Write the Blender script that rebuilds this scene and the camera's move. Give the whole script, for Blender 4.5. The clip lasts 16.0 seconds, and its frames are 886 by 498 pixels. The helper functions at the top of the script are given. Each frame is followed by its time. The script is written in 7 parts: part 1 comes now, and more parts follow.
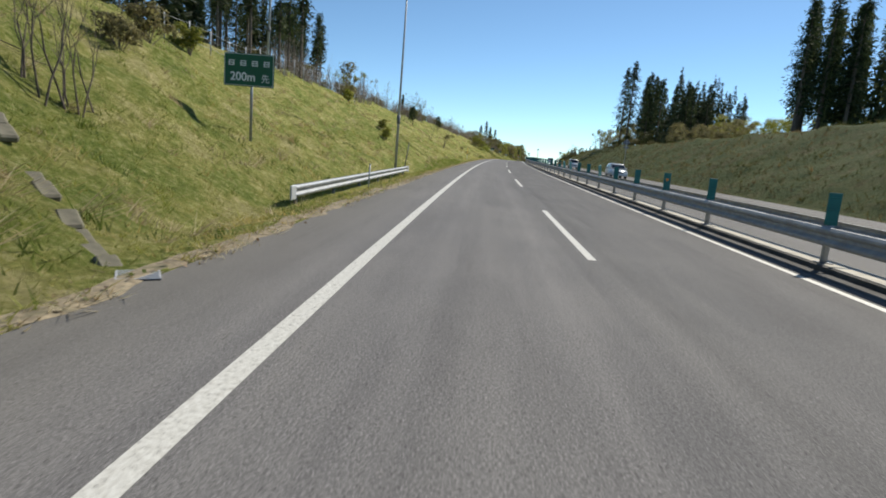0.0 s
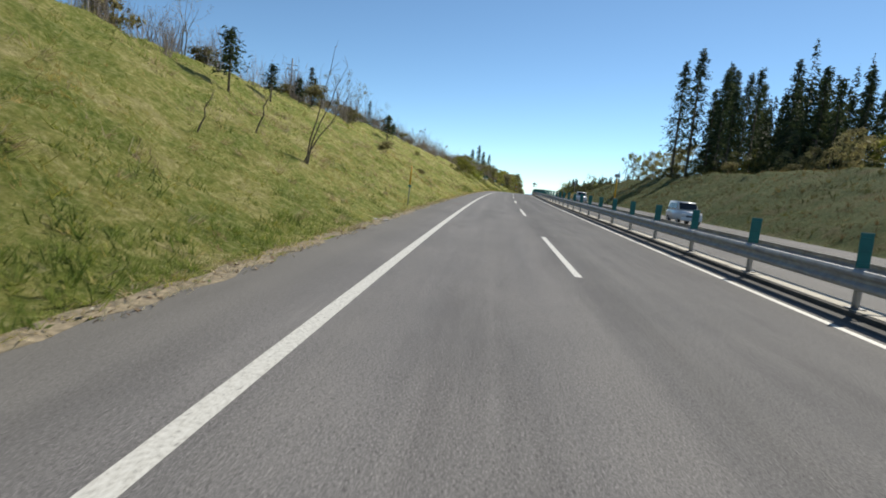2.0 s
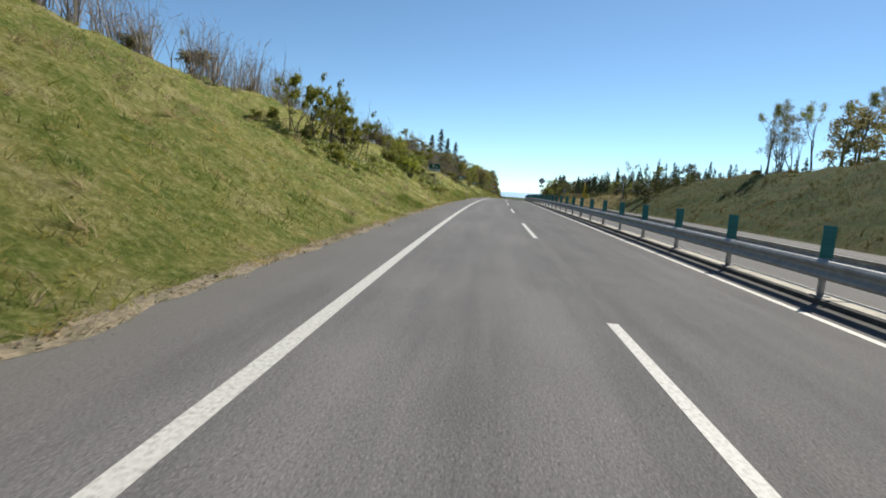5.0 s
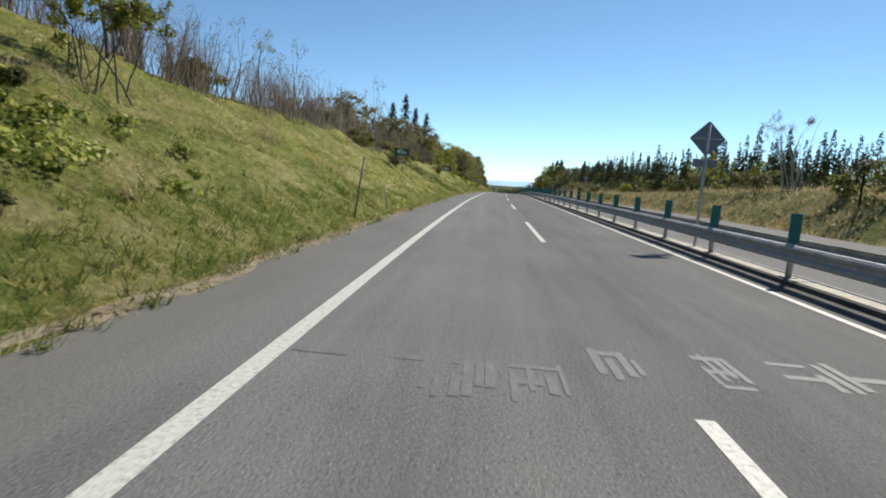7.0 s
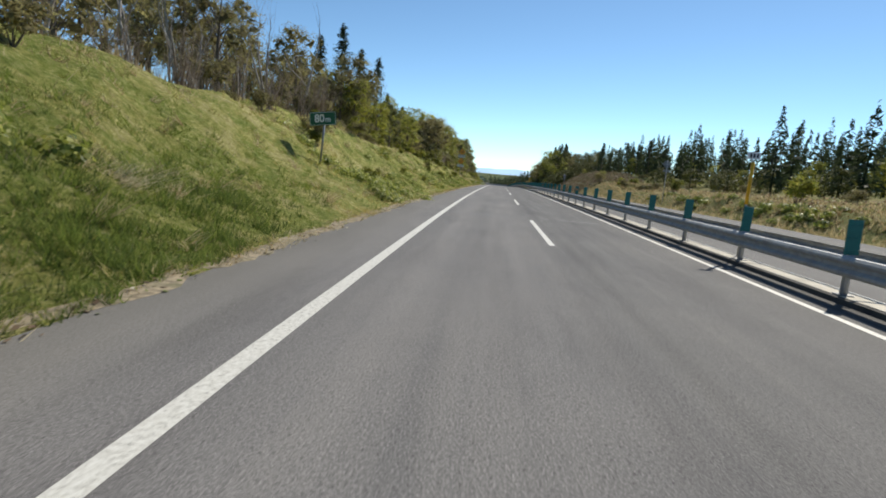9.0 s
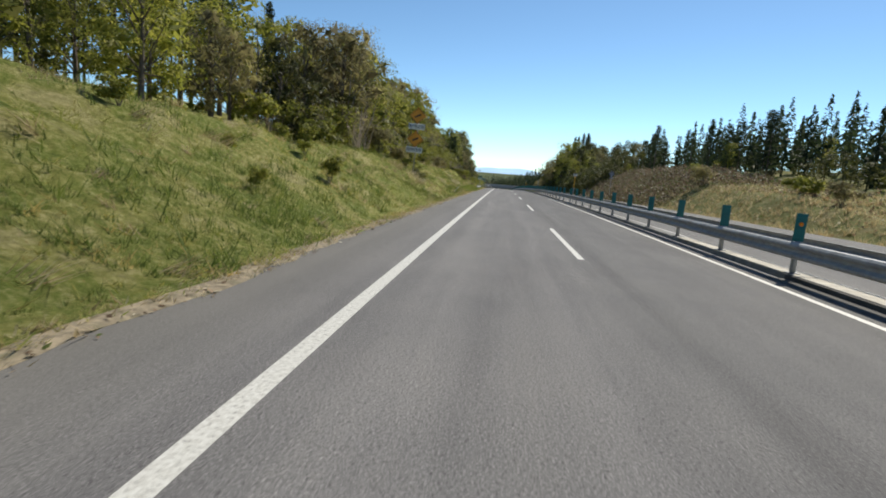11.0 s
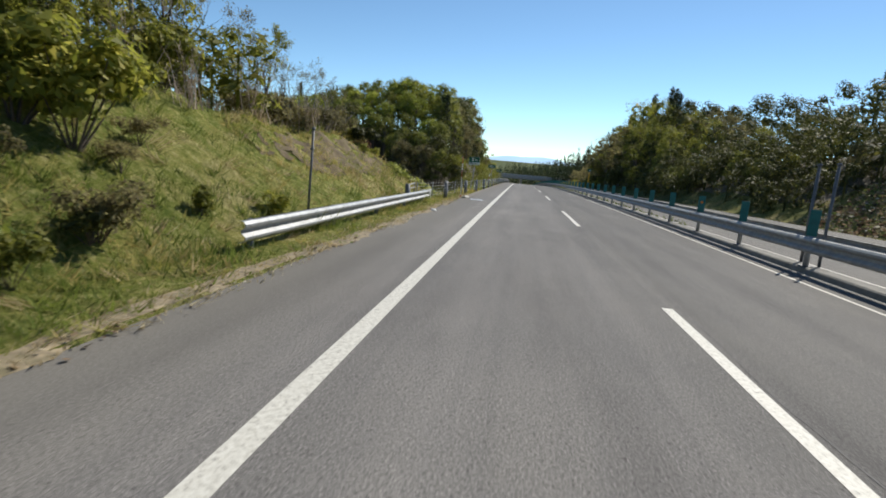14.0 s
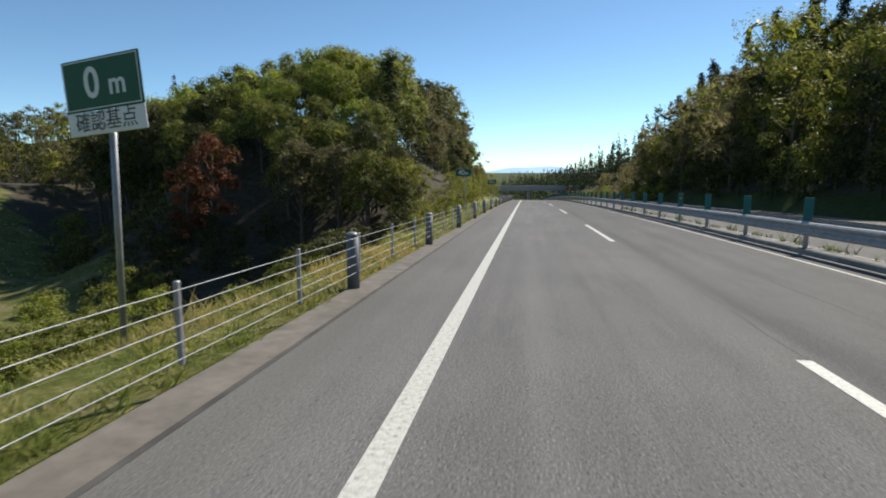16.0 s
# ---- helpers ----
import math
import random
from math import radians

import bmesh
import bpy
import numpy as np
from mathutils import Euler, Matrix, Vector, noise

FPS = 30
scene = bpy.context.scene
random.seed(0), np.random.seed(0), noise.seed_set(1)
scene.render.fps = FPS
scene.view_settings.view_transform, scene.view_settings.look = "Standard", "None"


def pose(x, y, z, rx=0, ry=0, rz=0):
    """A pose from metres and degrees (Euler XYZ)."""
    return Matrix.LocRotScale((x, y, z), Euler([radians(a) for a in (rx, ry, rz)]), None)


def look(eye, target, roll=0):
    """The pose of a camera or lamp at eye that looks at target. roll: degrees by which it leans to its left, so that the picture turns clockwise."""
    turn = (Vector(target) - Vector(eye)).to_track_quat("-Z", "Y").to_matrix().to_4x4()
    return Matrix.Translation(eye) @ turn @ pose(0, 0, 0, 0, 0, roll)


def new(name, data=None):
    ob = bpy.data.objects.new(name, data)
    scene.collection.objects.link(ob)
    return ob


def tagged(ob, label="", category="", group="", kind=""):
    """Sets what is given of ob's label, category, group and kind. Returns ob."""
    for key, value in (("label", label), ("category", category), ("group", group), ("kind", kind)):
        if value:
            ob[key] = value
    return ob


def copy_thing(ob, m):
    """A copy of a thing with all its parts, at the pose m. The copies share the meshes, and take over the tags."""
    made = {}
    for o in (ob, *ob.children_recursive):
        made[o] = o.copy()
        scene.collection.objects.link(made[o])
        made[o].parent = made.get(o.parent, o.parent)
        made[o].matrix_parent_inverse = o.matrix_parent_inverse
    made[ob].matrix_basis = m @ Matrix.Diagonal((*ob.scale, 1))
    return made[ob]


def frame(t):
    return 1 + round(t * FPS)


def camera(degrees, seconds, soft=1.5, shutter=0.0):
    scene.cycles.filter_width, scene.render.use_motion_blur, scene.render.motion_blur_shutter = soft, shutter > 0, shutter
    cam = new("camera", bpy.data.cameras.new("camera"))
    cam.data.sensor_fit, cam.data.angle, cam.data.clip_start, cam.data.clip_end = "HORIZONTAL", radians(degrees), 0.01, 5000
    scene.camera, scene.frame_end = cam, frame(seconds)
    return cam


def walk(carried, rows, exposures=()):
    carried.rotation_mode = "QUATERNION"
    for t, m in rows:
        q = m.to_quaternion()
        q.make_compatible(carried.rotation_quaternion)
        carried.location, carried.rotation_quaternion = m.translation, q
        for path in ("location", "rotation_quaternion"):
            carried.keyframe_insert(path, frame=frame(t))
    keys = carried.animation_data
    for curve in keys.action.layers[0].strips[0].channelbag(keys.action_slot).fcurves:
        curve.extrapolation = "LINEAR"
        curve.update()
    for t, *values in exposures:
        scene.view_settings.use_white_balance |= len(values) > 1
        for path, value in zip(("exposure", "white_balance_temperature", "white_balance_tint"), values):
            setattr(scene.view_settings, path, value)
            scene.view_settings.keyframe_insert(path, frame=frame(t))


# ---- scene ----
# The camera: a dashboard view along the left lane of a motorway


def pose_of(x, y, z, yaw, pitch, roll):
    return pose(x, y, z, 90 + pitch, 0, yaw) @ pose(0, 0, 0, 0, 0, roll)


cam = camera(77.1, 16.0, soft=1.8, shutter=0.03)
PATH = [
    (0, pose_of(-0.132, -17.248, 1.379, 3.707, -9.427, 4.823)),
    (0.5, pose_of(-0.078, -2.659, 1.594, 2.985, -6.674, 3.379)),
    (1, pose_of(-0.081, 11.706, 1.801, 2.458, -6.771, 6.148)),
    (1.5, pose_of(0.162, 26.505, 2.011, 2.849, -6.101, 6.950)),
    (2, pose_of(0.325, 41.309, 2.217, 3.192, -6.520, 5.719)),
    (2.5, pose_of(0.548, 56.308, 2.420, 3.104, -6.627, 4.628)),
    (3, pose_of(0.887, 70.935, 2.614, 2.914, -7.408, 3.581)),
    (5.5, pose_of(4.975, 148.616, 3.464, -0.061, -6.185, 5.243)),
    (6, pose_of(6.029, 164.338, 3.559, -0.388, -6.925, 5.709)),
    (6.5, pose_of(7.245, 179.871, 3.618, -0.470, -7.034, 5.109)),
    (7, pose_of(8.507, 195.725, 3.644, -0.928, -7.355, 4.100)),
    (7.5, pose_of(9.910, 211.017, 3.635, -1.177, -7.256, 3.810)),
    (8, pose_of(11.393, 226.813, 3.591, -1.654, -7.724, 4.696)),
    (8.5, pose_of(12.882, 242.129, 3.515, -2.224, -8.550, 6.174)),
    (9, pose_of(14.534, 257.520, 3.404, -2.182, -8.574, 5.025)),
    (9.5, pose_of(16.244, 272.962, 3.260, -2.409, -8.534, 5.101)),
    (12, pose_of(25.517, 349.264, 2.089, -1.503, -8.747, 4.153)),
    (12.5, pose_of(27.463, 364.757, 1.771, -1.623, -8.975, 4.361)),
    (13, pose_of(29.393, 379.869, 1.438, -1.415, -9.138, 4.397)),
    (13.5, pose_of(31.312, 395.277, 1.074, -0.357, -9.921, 5.515)),
    (14, pose_of(33.252, 410.663, 0.686, 0.249, -9.945, 4.990)),
    (14.5, pose_of(35.193, 426.474, 0.263, 0.262, -9.587, 5.433)),
    (15, pose_of(36.948, 441.569, -0.164, 0.247, -8.433, 5.580)),
    (15.5, pose_of(38.658, 456.782, -0.618, 0.783, -7.697, 4.272)),
    (16, pose_of(40.406, 472.356, -1.107, 1.614, -8.185, -0.050)),]
walk(cam, PATH, [(0, 0.38, 6750, 8.5), (16, 0.38, 6750, 8.5)])

# ---- sky and sun ----
SUN_AZ, SUN_EL = radians(41), radians(42)
world = bpy.data.worlds.new("sky")
scene.world = world
world.use_nodes = True
wn = world.node_tree.nodes
sky = wn.new("ShaderNodeTexSky")
sky.sky_type = "NISHITA"
sky.sun_disc = False
sky.sun_elevation, sky.sun_rotation = SUN_EL, SUN_AZ
sky.altitude = 2200
sky.air_density, sky.dust_density, sky.ozone_density = 0.8, 0.2, 2.2
tinge = wn.new("ShaderNodeMix")
tinge.data_type, tinge.blend_type = "RGBA", "MULTIPLY"
tinge.inputs[0].default_value, tinge.inputs[7].default_value = 1.0, (0.835, 1.0, 1.005, 1)
world.node_tree.links.new(sky.outputs[0], tinge.inputs[6])
world.node_tree.links.new(tinge.outputs[2], wn["Background"].inputs[0])
wn["Background"].inputs[1].default_value = 0.115
sun = new("sun", bpy.data.lights.new("sun", "SUN"))
sun.data.energy, sun.data.angle, sun.data.color = 4.2, radians(0.5), (1.0, 0.95, 0.87)
sun.matrix_world = look((math.sin(SUN_AZ) * 300, math.cos(SUN_AZ) * 300, math.tan(SUN_EL) * 300), (0, 0, 0))



# ---- materials ----
def material(name, rough=0.8, metal=0.0):
    m = bpy.data.materials.new(name)
    m.use_nodes = True
    nt = m.node_tree
    b = nt.nodes["Principled BSDF"]
    b.inputs["Roughness"].default_value = rough
    b.inputs["Metallic"].default_value = metal
    return m, nt, b


def ramp(nt, fac, stops):
    r = nt.nodes.new("ShaderNodeValToRGB")
    e = r.color_ramp.elements
    while len(e) < len(stops):
        e.new(0.5)
    for el, (p, c) in zip(e, stops):
        el.position, el.color = p, (*c, 1)
    nt.links.new(fac, r.inputs[0])
    return r.outputs[0]


def noise_tex(nt, scale, detail=4.0, coord="Object", stretch=None, rough=0.6):
    t = nt.nodes.new("ShaderNodeTexCoord")
    n = nt.nodes.new("ShaderNodeTexNoise")
    n.inputs["Scale"].default_value, n.inputs["Detail"].default_value, n.inputs["Roughness"].default_value = scale, detail, rough
    src = t.outputs[coord]
    if stretch:
        mp = nt.nodes.new("ShaderNodeMapping")
        mp.inputs["Scale"].default_value = stretch
        nt.links.new(src, mp.inputs[0])
        src = mp.outputs[0]
    nt.links.new(src, n.inputs["Vector"])
    return n.outputs["Fac"]


def mix(nt, fac, a, b, mode="MIX"):
    m = nt.nodes.new("ShaderNodeMix")
    m.data_type, m.blend_type = "RGBA", mode
    for sock, v in ((m.inputs[0], fac), (m.inputs[6], a), (m.inputs[7], b)):
        if hasattr(v, "links"):
            nt.links.new(v, sock)
        elif isinstance(v, (int, float)):
            sock.default_value = v
        else:
            sock.default_value = (*v, 1)
    return m.outputs[2]


def bump(nt, b, fac, strength, dist):
    n = nt.nodes.new("ShaderNodeBump")
    n.inputs["Strength"].default_value, n.inputs["Distance"].default_value = strength, dist
    nt.links.new(fac, n.inputs["Height"])
    nt.links.new(n.outputs[0], b.inputs["Normal"])


def coated(name, c, rough=0.5, metal=0.0, vary=0.18, scale=6.0, dirt=(0.16, 0.13, 0.1), dirt_amount=0.25):
    """Paint or metal with blotches and a little dirt."""
    m, nt, b = material(name, rough, metal)
    lo = tuple(v * (1 - vary) for v in c)
    hi = tuple(min(1, v * (1 + vary)) for v in c)
    base = ramp(nt, noise_tex(nt, scale), [(0.3, lo), (0.7, hi)])
    d = ramp(nt, noise_tex(nt, scale * 0.35, 6), [(0.52, (0, 0, 0)), (0.75, (dirt_amount,) * 3)])
    nt.links.new(mix(nt, d, base, dirt), b.inputs["Base Color"])
    return m


def island_mat(name, stops, rough=0.7, patch=None, patch_scale=0.1, through_light=0.0, fresh=(0.145, 0.19, 0.034), straw=(0.56, 0.48, 0.27)):
    """Leaves and blades: every piece its own tone, drifting in patches over the ground."""
    m, nt, b = material(name, rough)
    g = nt.nodes.new("ShaderNodeNewGeometry")
    col = ramp(nt, g.outputs["Random Per Island"], stops)
    if patch:
        f = ramp(nt, noise_tex(nt, patch_scale, 3), [(0.46, (0, 0, 0)), (0.56, (0.85, 0.85, 0.85))])
        col = mix(nt, f, col, patch)
        f = ramp(nt, noise_tex(nt, patch_scale * 2.1, 4), [(0.5, (0, 0, 0)), (0.58, (0.8, 0.8, 0.8))])
        col = mix(nt, f, col, fresh)
        f = ramp(nt, noise_tex(nt, patch_scale * 5.5, 4, stretch=(1, 1, 0.6)), [(0.55, (0, 0, 0)), (0.62, (0.8, 0.8, 0.8))])
        col = mix(nt, f, col, straw)
    if patch:
        broad = ramp(nt, noise_tex(nt, 0.07, 4), [(0.36, (0.78, 0.86, 0.8)), (0.5, (1, 1, 1)), (0.64, (1.22, 1.08, 0.95))])
        col = mix(nt, 1.0, col, broad, "MULTIPLY")
    oi = nt.nodes.new("ShaderNodeObjectInfo")
    shade = ramp(nt, oi.outputs["Random"], [(0, (0.72, 0.72, 0.72)), (1, (1.25, 1.2, 1.1))])
    col = mix(nt, 1.0, col, shade, "MULTIPLY")
    nt.links.new(col, b.inputs["Base Color"])
    b.inputs["Specular IOR Level"].default_value = 0.25
    if through_light:
        tr = nt.nodes.new("ShaderNodeBsdfTranslucent")
        nt.links.new(col, tr.inputs[0])
        ms = nt.nodes.new("ShaderNodeMixShader")
        ms.inputs[0].default_value = through_light
        nt.links.new(b.outputs[0], ms.inputs[1])
        nt.links.new(tr.outputs[0], ms.inputs[2])
        nt.links.new(ms.outputs[0], nt.nodes["Material Output"].inputs[0])
    return m


def asphalt(name, dark, light, brown):
    """Worn asphalt: stone speckle, streaks along the lane (u across, v along, in metres)."""
    m, nt, b = material(name, 0.82)
    speck = ramp(nt, noise_tex(nt, 56, 3, "UV", rough=0.95), [(0.3, tuple(v * 0.5 for v in dark)), (0.44, dark), (0.56, light), (0.7, tuple(v * 2.3 for v in light))])
    streak = ramp(nt, noise_tex(nt, 1.0, 4, "UV", (1.6, 0.03, 1)), [(0.35, (0.88, 0.88, 0.885)), (0.68, (1.09, 1.085, 1.07))])
    pits = ramp(nt, noise_tex(nt, 30, 2, "UV", rough=0.7), [(0.34, (0.5, 0.5, 0.5)), (0.4, (1, 1, 1)), (0.64, (1, 1, 1)), (0.7, (1.4, 1.38, 1.35))])
    speck = mix(nt, 1.0, speck, pits, "MULTIPLY")
    cloud = ramp(nt, noise_tex(nt, 0.35, 5, "UV"), [(0.3, (0.9, 0.9, 0.9)), (0.7, (1.08, 1.07, 1.05))])
    col = mix(nt, 1.0, mix(nt, 1.0, speck, streak, "MULTIPLY"), cloud, "MULTIPLY")
    uv = nt.nodes.new("ShaderNodeUVMap")
    sep = nt.nodes.new("ShaderNodeSeparateXYZ")
    nt.links.new(uv.outputs[0], sep.inputs[0])
    # worn wheel tracks, and a darker tone across the overtaking lane
    lanes = nt.nodes.new("ShaderNodeMapRange")
    lanes.inputs["From Min"].default_value, lanes.inputs["From Max"].default_value = -4.0, 6.0
    nt.links.new(sep.outputs[0], lanes.inputs["Value"])
    tracks = [(-3.9, 0.98), (-2.9, 1.04), (-2.2, 1.12), (-1.4, 1.08), (-0.8, 1.16), (-0.2, 1.06), (0.3, 1.03), (0.85, 1.09), (1.5, 0.93), (1.85, 0.89), (2.06, 0.74), (2.35, 0.84), (2.9, 0.86), (3.5, 0.78), (4.2, 0.83), (5.0, 0.79), (5.9, 0.78)]
    worn = ramp(nt, lanes.outputs[0], [((x + 4) / 10, (v, v, v)) for x, v in tracks])
    col = mix(nt, 1.0, col, worn, "MULTIPLY")
    blot = ramp(nt, noise_tex(nt, 1.0, 5, "UV", (0.9, 0.12, 1), 0.65), [(0.36, (0.86, 0.855, 0.86)), (0.5, (1, 1, 1)), (0.7, (1.05, 1.045, 1.03))])
    col = mix(nt, 1.0, col, blot, "MULTIPLY")
    edge = ramp(nt, sep.outputs[0], [(0.0, (0.55, 0.55, 0.55)), (1.0, (0, 0, 0))])
    mr = nt.nodes.new("ShaderNodeMapRange")
    mr.inputs["From Min"].default_value, mr.inputs["From Max"].default_value = -3.7, -2.0
    nt.links.new(sep.outputs[0], mr.inputs["Value"])
    nt.links.new(mr.outputs[0], edge.node.inputs[0])
    nt.links.new(mix(nt, edge, col, brown), b.inputs["Base Color"])
    b.inputs["Specular IOR Level"].default_value = 0.15
    bump(nt, b, noise_tex(nt, 90, 2, "UV", rough=0.8), 0.3, 0.004)
    return m


ASPHALT = asphalt("asphalt", (0.112, 0.108, 0.105), (0.19, 0.183, 0.178), (0.17, 0.158, 0.132))
ASPHALT_FAR = asphalt("asphalt_opposite", (0.13, 0.126, 0.121), (0.22, 0.213, 0.203), (0.22, 0.2, 0.17))


def line_paint(name):
    m, nt, b = material(name, 0.65)
    wear = ramp(nt, noise_tex(nt, 22, 6, "UV", rough=0.8), [(0.36, (0.2, 0.195, 0.18)), (0.44, (0.52, 0.5, 0.44)), (0.56, (0.66, 0.645, 0.585)), (0.8, (0.76, 0.745, 0.69))])
    fine = ramp(nt, noise_tex(nt, 60, 3, "UV", rough=0.8), [(0.3, (0.8, 0.8, 0.8)), (0.6, (1, 1, 1))])
    nt.links.new(mix(nt, 1.0, wear, fine, "MULTIPLY"), b.inputs["Base Color"])
    bump(nt, b, noise_tex(nt, 50, 3, "UV"), 0.3, 0.003)
    return m


LINE = line_paint("line_paint")


def worn_paint():
    m, nt, b = material("worn_marking", 0.7)
    c = ramp(nt, noise_tex(nt, 9.0, 9, "UV", (1.0, 0.4, 1), 0.8), [(0.48, (0.12, 0.117, 0.114)), (0.58, (0.15, 0.147, 0.143)), (0.7, (0.26, 0.256, 0.248))])
    nt.links.new(c, b.inputs["Base Color"])
    return m


WORN = worn_paint()


def turf(name, tone=(1, 1, 1)):
    m, nt, b = material(name, 0.95)
    fine = ramp(nt, noise_tex(nt, 5.0, 9, rough=0.8), [(0.37, (0.06, 0.08, 0.018)), (0.46, (0.2, 0.22, 0.052)), (0.53, (0.35, 0.335, 0.11)), (0.61, (0.68, 0.58, 0.31))])
    big = ramp(nt, noise_tex(nt, 0.5, 7, rough=0.7), [(0.38, (0.12, 0.19, 0.03)), (0.47, (0.23, 0.27, 0.062)), (0.54, (0.38, 0.355, 0.115)), (0.62, (0.58, 0.48, 0.26))])
    nt.links.new(mix(nt, 1.0, mix(nt, 0.5, fine, big), tone, "MULTIPLY"), b.inputs["Base Color"])
    bump(nt, b, noise_tex(nt, 6, 8, rough=0.8), 1.0 if tone[0] > 0.8 else 0.35, 0.25)
    b.inputs["Specular IOR Level"].default_value = 0.105
    return m


TURF = turf("turf", (0.95, 0.97, 0.9))
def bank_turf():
    """Rough dead and reviving grass in broad stains of brown, rust and dark green; the bank's shade is in these tones
    too.
    """
    m, nt, b = material("far_bank_turf_shaded", 0.95)
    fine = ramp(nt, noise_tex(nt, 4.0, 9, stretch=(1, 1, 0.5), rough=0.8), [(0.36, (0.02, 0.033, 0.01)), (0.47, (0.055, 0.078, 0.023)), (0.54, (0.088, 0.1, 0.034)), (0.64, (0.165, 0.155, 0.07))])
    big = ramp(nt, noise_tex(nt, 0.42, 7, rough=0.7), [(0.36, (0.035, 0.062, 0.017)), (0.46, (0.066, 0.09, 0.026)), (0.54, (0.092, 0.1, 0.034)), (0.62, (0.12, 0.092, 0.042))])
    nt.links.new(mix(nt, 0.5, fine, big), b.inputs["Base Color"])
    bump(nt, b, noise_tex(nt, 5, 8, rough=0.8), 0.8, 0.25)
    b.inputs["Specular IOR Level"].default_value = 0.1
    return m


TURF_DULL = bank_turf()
TURF_SPUR = turf("rough_hillside_turf", (0.44, 0.45, 0.5))
TURF_DRY = turf("dry_verge_turf", (0.5, 0.48, 0.45))
LUSH = island_mat("lush_grass", [(0, (0.07, 0.11, 0.024)), (0.5, (0.14, 0.195, 0.04)), (1, (0.24, 0.29, 0.07))], 0.7, None, 0.3, 0.5)
GRASS = island_mat("grass_blades", [(0.0, (0.18, 0.215, 0.042)), (0.5, (0.28, 0.305, 0.066)), (0.85, (0.37, 0.37, 0.098)), (1.0, (0.52, 0.46, 0.2))], 0.8, (0.43, 0.36, 0.145), 0.3, 0.5, (0.145, 0.2, 0.038), (0.57, 0.48, 0.26))
# duller grass than GRASS, with the shade of the far slope mixed into its colour
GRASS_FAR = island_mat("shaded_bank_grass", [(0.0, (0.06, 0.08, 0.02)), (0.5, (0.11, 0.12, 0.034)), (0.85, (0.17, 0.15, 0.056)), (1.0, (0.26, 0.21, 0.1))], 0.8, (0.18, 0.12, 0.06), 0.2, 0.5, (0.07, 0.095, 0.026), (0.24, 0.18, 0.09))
STRAW = island_mat("straw", [(0, (0.26, 0.2, 0.1)), (0.5, (0.46, 0.37, 0.21)), (1, (0.66, 0.57, 0.38))], 0.8, None, 0.1, 0.4)
LEAF_FRESH = island_mat("fresh_leaves", [(0, (0.12, 0.145, 0.024)), (0.4, (0.215, 0.235, 0.042)), (0.8, (0.32, 0.32, 0.064)), (1, (0.44, 0.41, 0.11))], 0.55, None, 0.1, 0.6)
LEAF_OLIVE = island_mat("olive_leaves", [(0, (0.085, 0.104, 0.022)), (0.5, (0.175, 0.197, 0.042)), (1, (0.285, 0.29, 0.07))], 0.6, None, 0.1, 0.5)
LEAF_LIME = island_mat("yellow_green_leaves", [(0, (0.14, 0.185, 0.026)), (0.4, (0.27, 0.325, 0.05)), (0.8, (0.41, 0.44, 0.082)), (1, (0.52, 0.53, 0.14))], 0.55, None, 0.1, 0.62)
# dark green leaf; the shade inside the woods is put into its colour
LEAF_DARK = island_mat("dark_green_shade_leaves", [(0, (0.03, 0.038, 0.012)), (0.5, (0.075, 0.084, 0.024)), (1, (0.15, 0.15, 0.042))], 0.6, None, 0.1, 0.38)
LEAF_BROWN = island_mat("budding_leaves", [(0, (0.11, 0.095, 0.05)), (0.5, (0.2, 0.18, 0.085)), (1, (0.32, 0.3, 0.13))], 0.7, None, 0.1, 0.55)
TWIG = island_mat("bare_twigs", [(0, (0.2, 0.16, 0.135)), (0.5, (0.36, 0.3, 0.26)), (1, (0.5, 0.43, 0.38))], 0.85, None, 0.1, 0.2)
LEAF_RED = island_mat("copper_leaves", [(0, (0.1, 0.04, 0.02)), (0.6, (0.2, 0.072, 0.034)), (1, (0.3, 0.125, 0.055))], 0.6, None, 0.1, 0.45)
NEEDLES = island_mat("cedar_needles", [(0, (0.018, 0.029, 0.014)), (0.6, (0.043, 0.064, 0.027)), (1, (0.095, 0.115, 0.045))], 0.7, None, 0.1, 0.35)
TWIG_BROWN = island_mat("brown_twigs", [(0, (0.15, 0.11, 0.085)), (0.5, (0.28, 0.22, 0.17)), (1, (0.42, 0.35, 0.28))], 0.85, None, 0.1, 0.2)
STRAW_PALE = island_mat("bleached_straw", [(0, (0.5, 0.41, 0.25)), (1, (0.84, 0.76, 0.55))], 0.8, None, 0.1, 0.4)
KNOTWEED = island_mat("dry_brush", [(0, (0.08, 0.058, 0.04)), (0.45, (0.27, 0.185, 0.12)), (0.7, (0.46, 0.36, 0.25)), (0.75, (0.13, 0.17, 0.045)), (0.92, (0.17, 0.21, 0.06)), (0.93, (0.6, 0.55, 0.44)), (1, (0.72, 0.68, 0.56))], 0.75, None, 0.1, 0.35)
BIGLEAF = island_mat("broad_leaves", [(0, (0.084, 0.126, 0.0252)), (0.5, (0.26, 0.3, 0.06)), (0.85, (0.42, 0.44, 0.11)), (1, (0.56, 0.56, 0.24))], 0.5, None, 0.1, 0.45)


def bark_mat(name, a, c):
    m, nt, b = material(name, 0.9)
    nt.links.new(ramp(nt, noise_tex(nt, 7, 5, stretch=(1, 1, 0.25)), [(0.3, a), (0.7, c)]), b.inputs["Base Color"])
    bump(nt, b, noise_tex(nt, 14, 4, stretch=(1, 1, 0.2)), 0.6, 0.03)
    return m


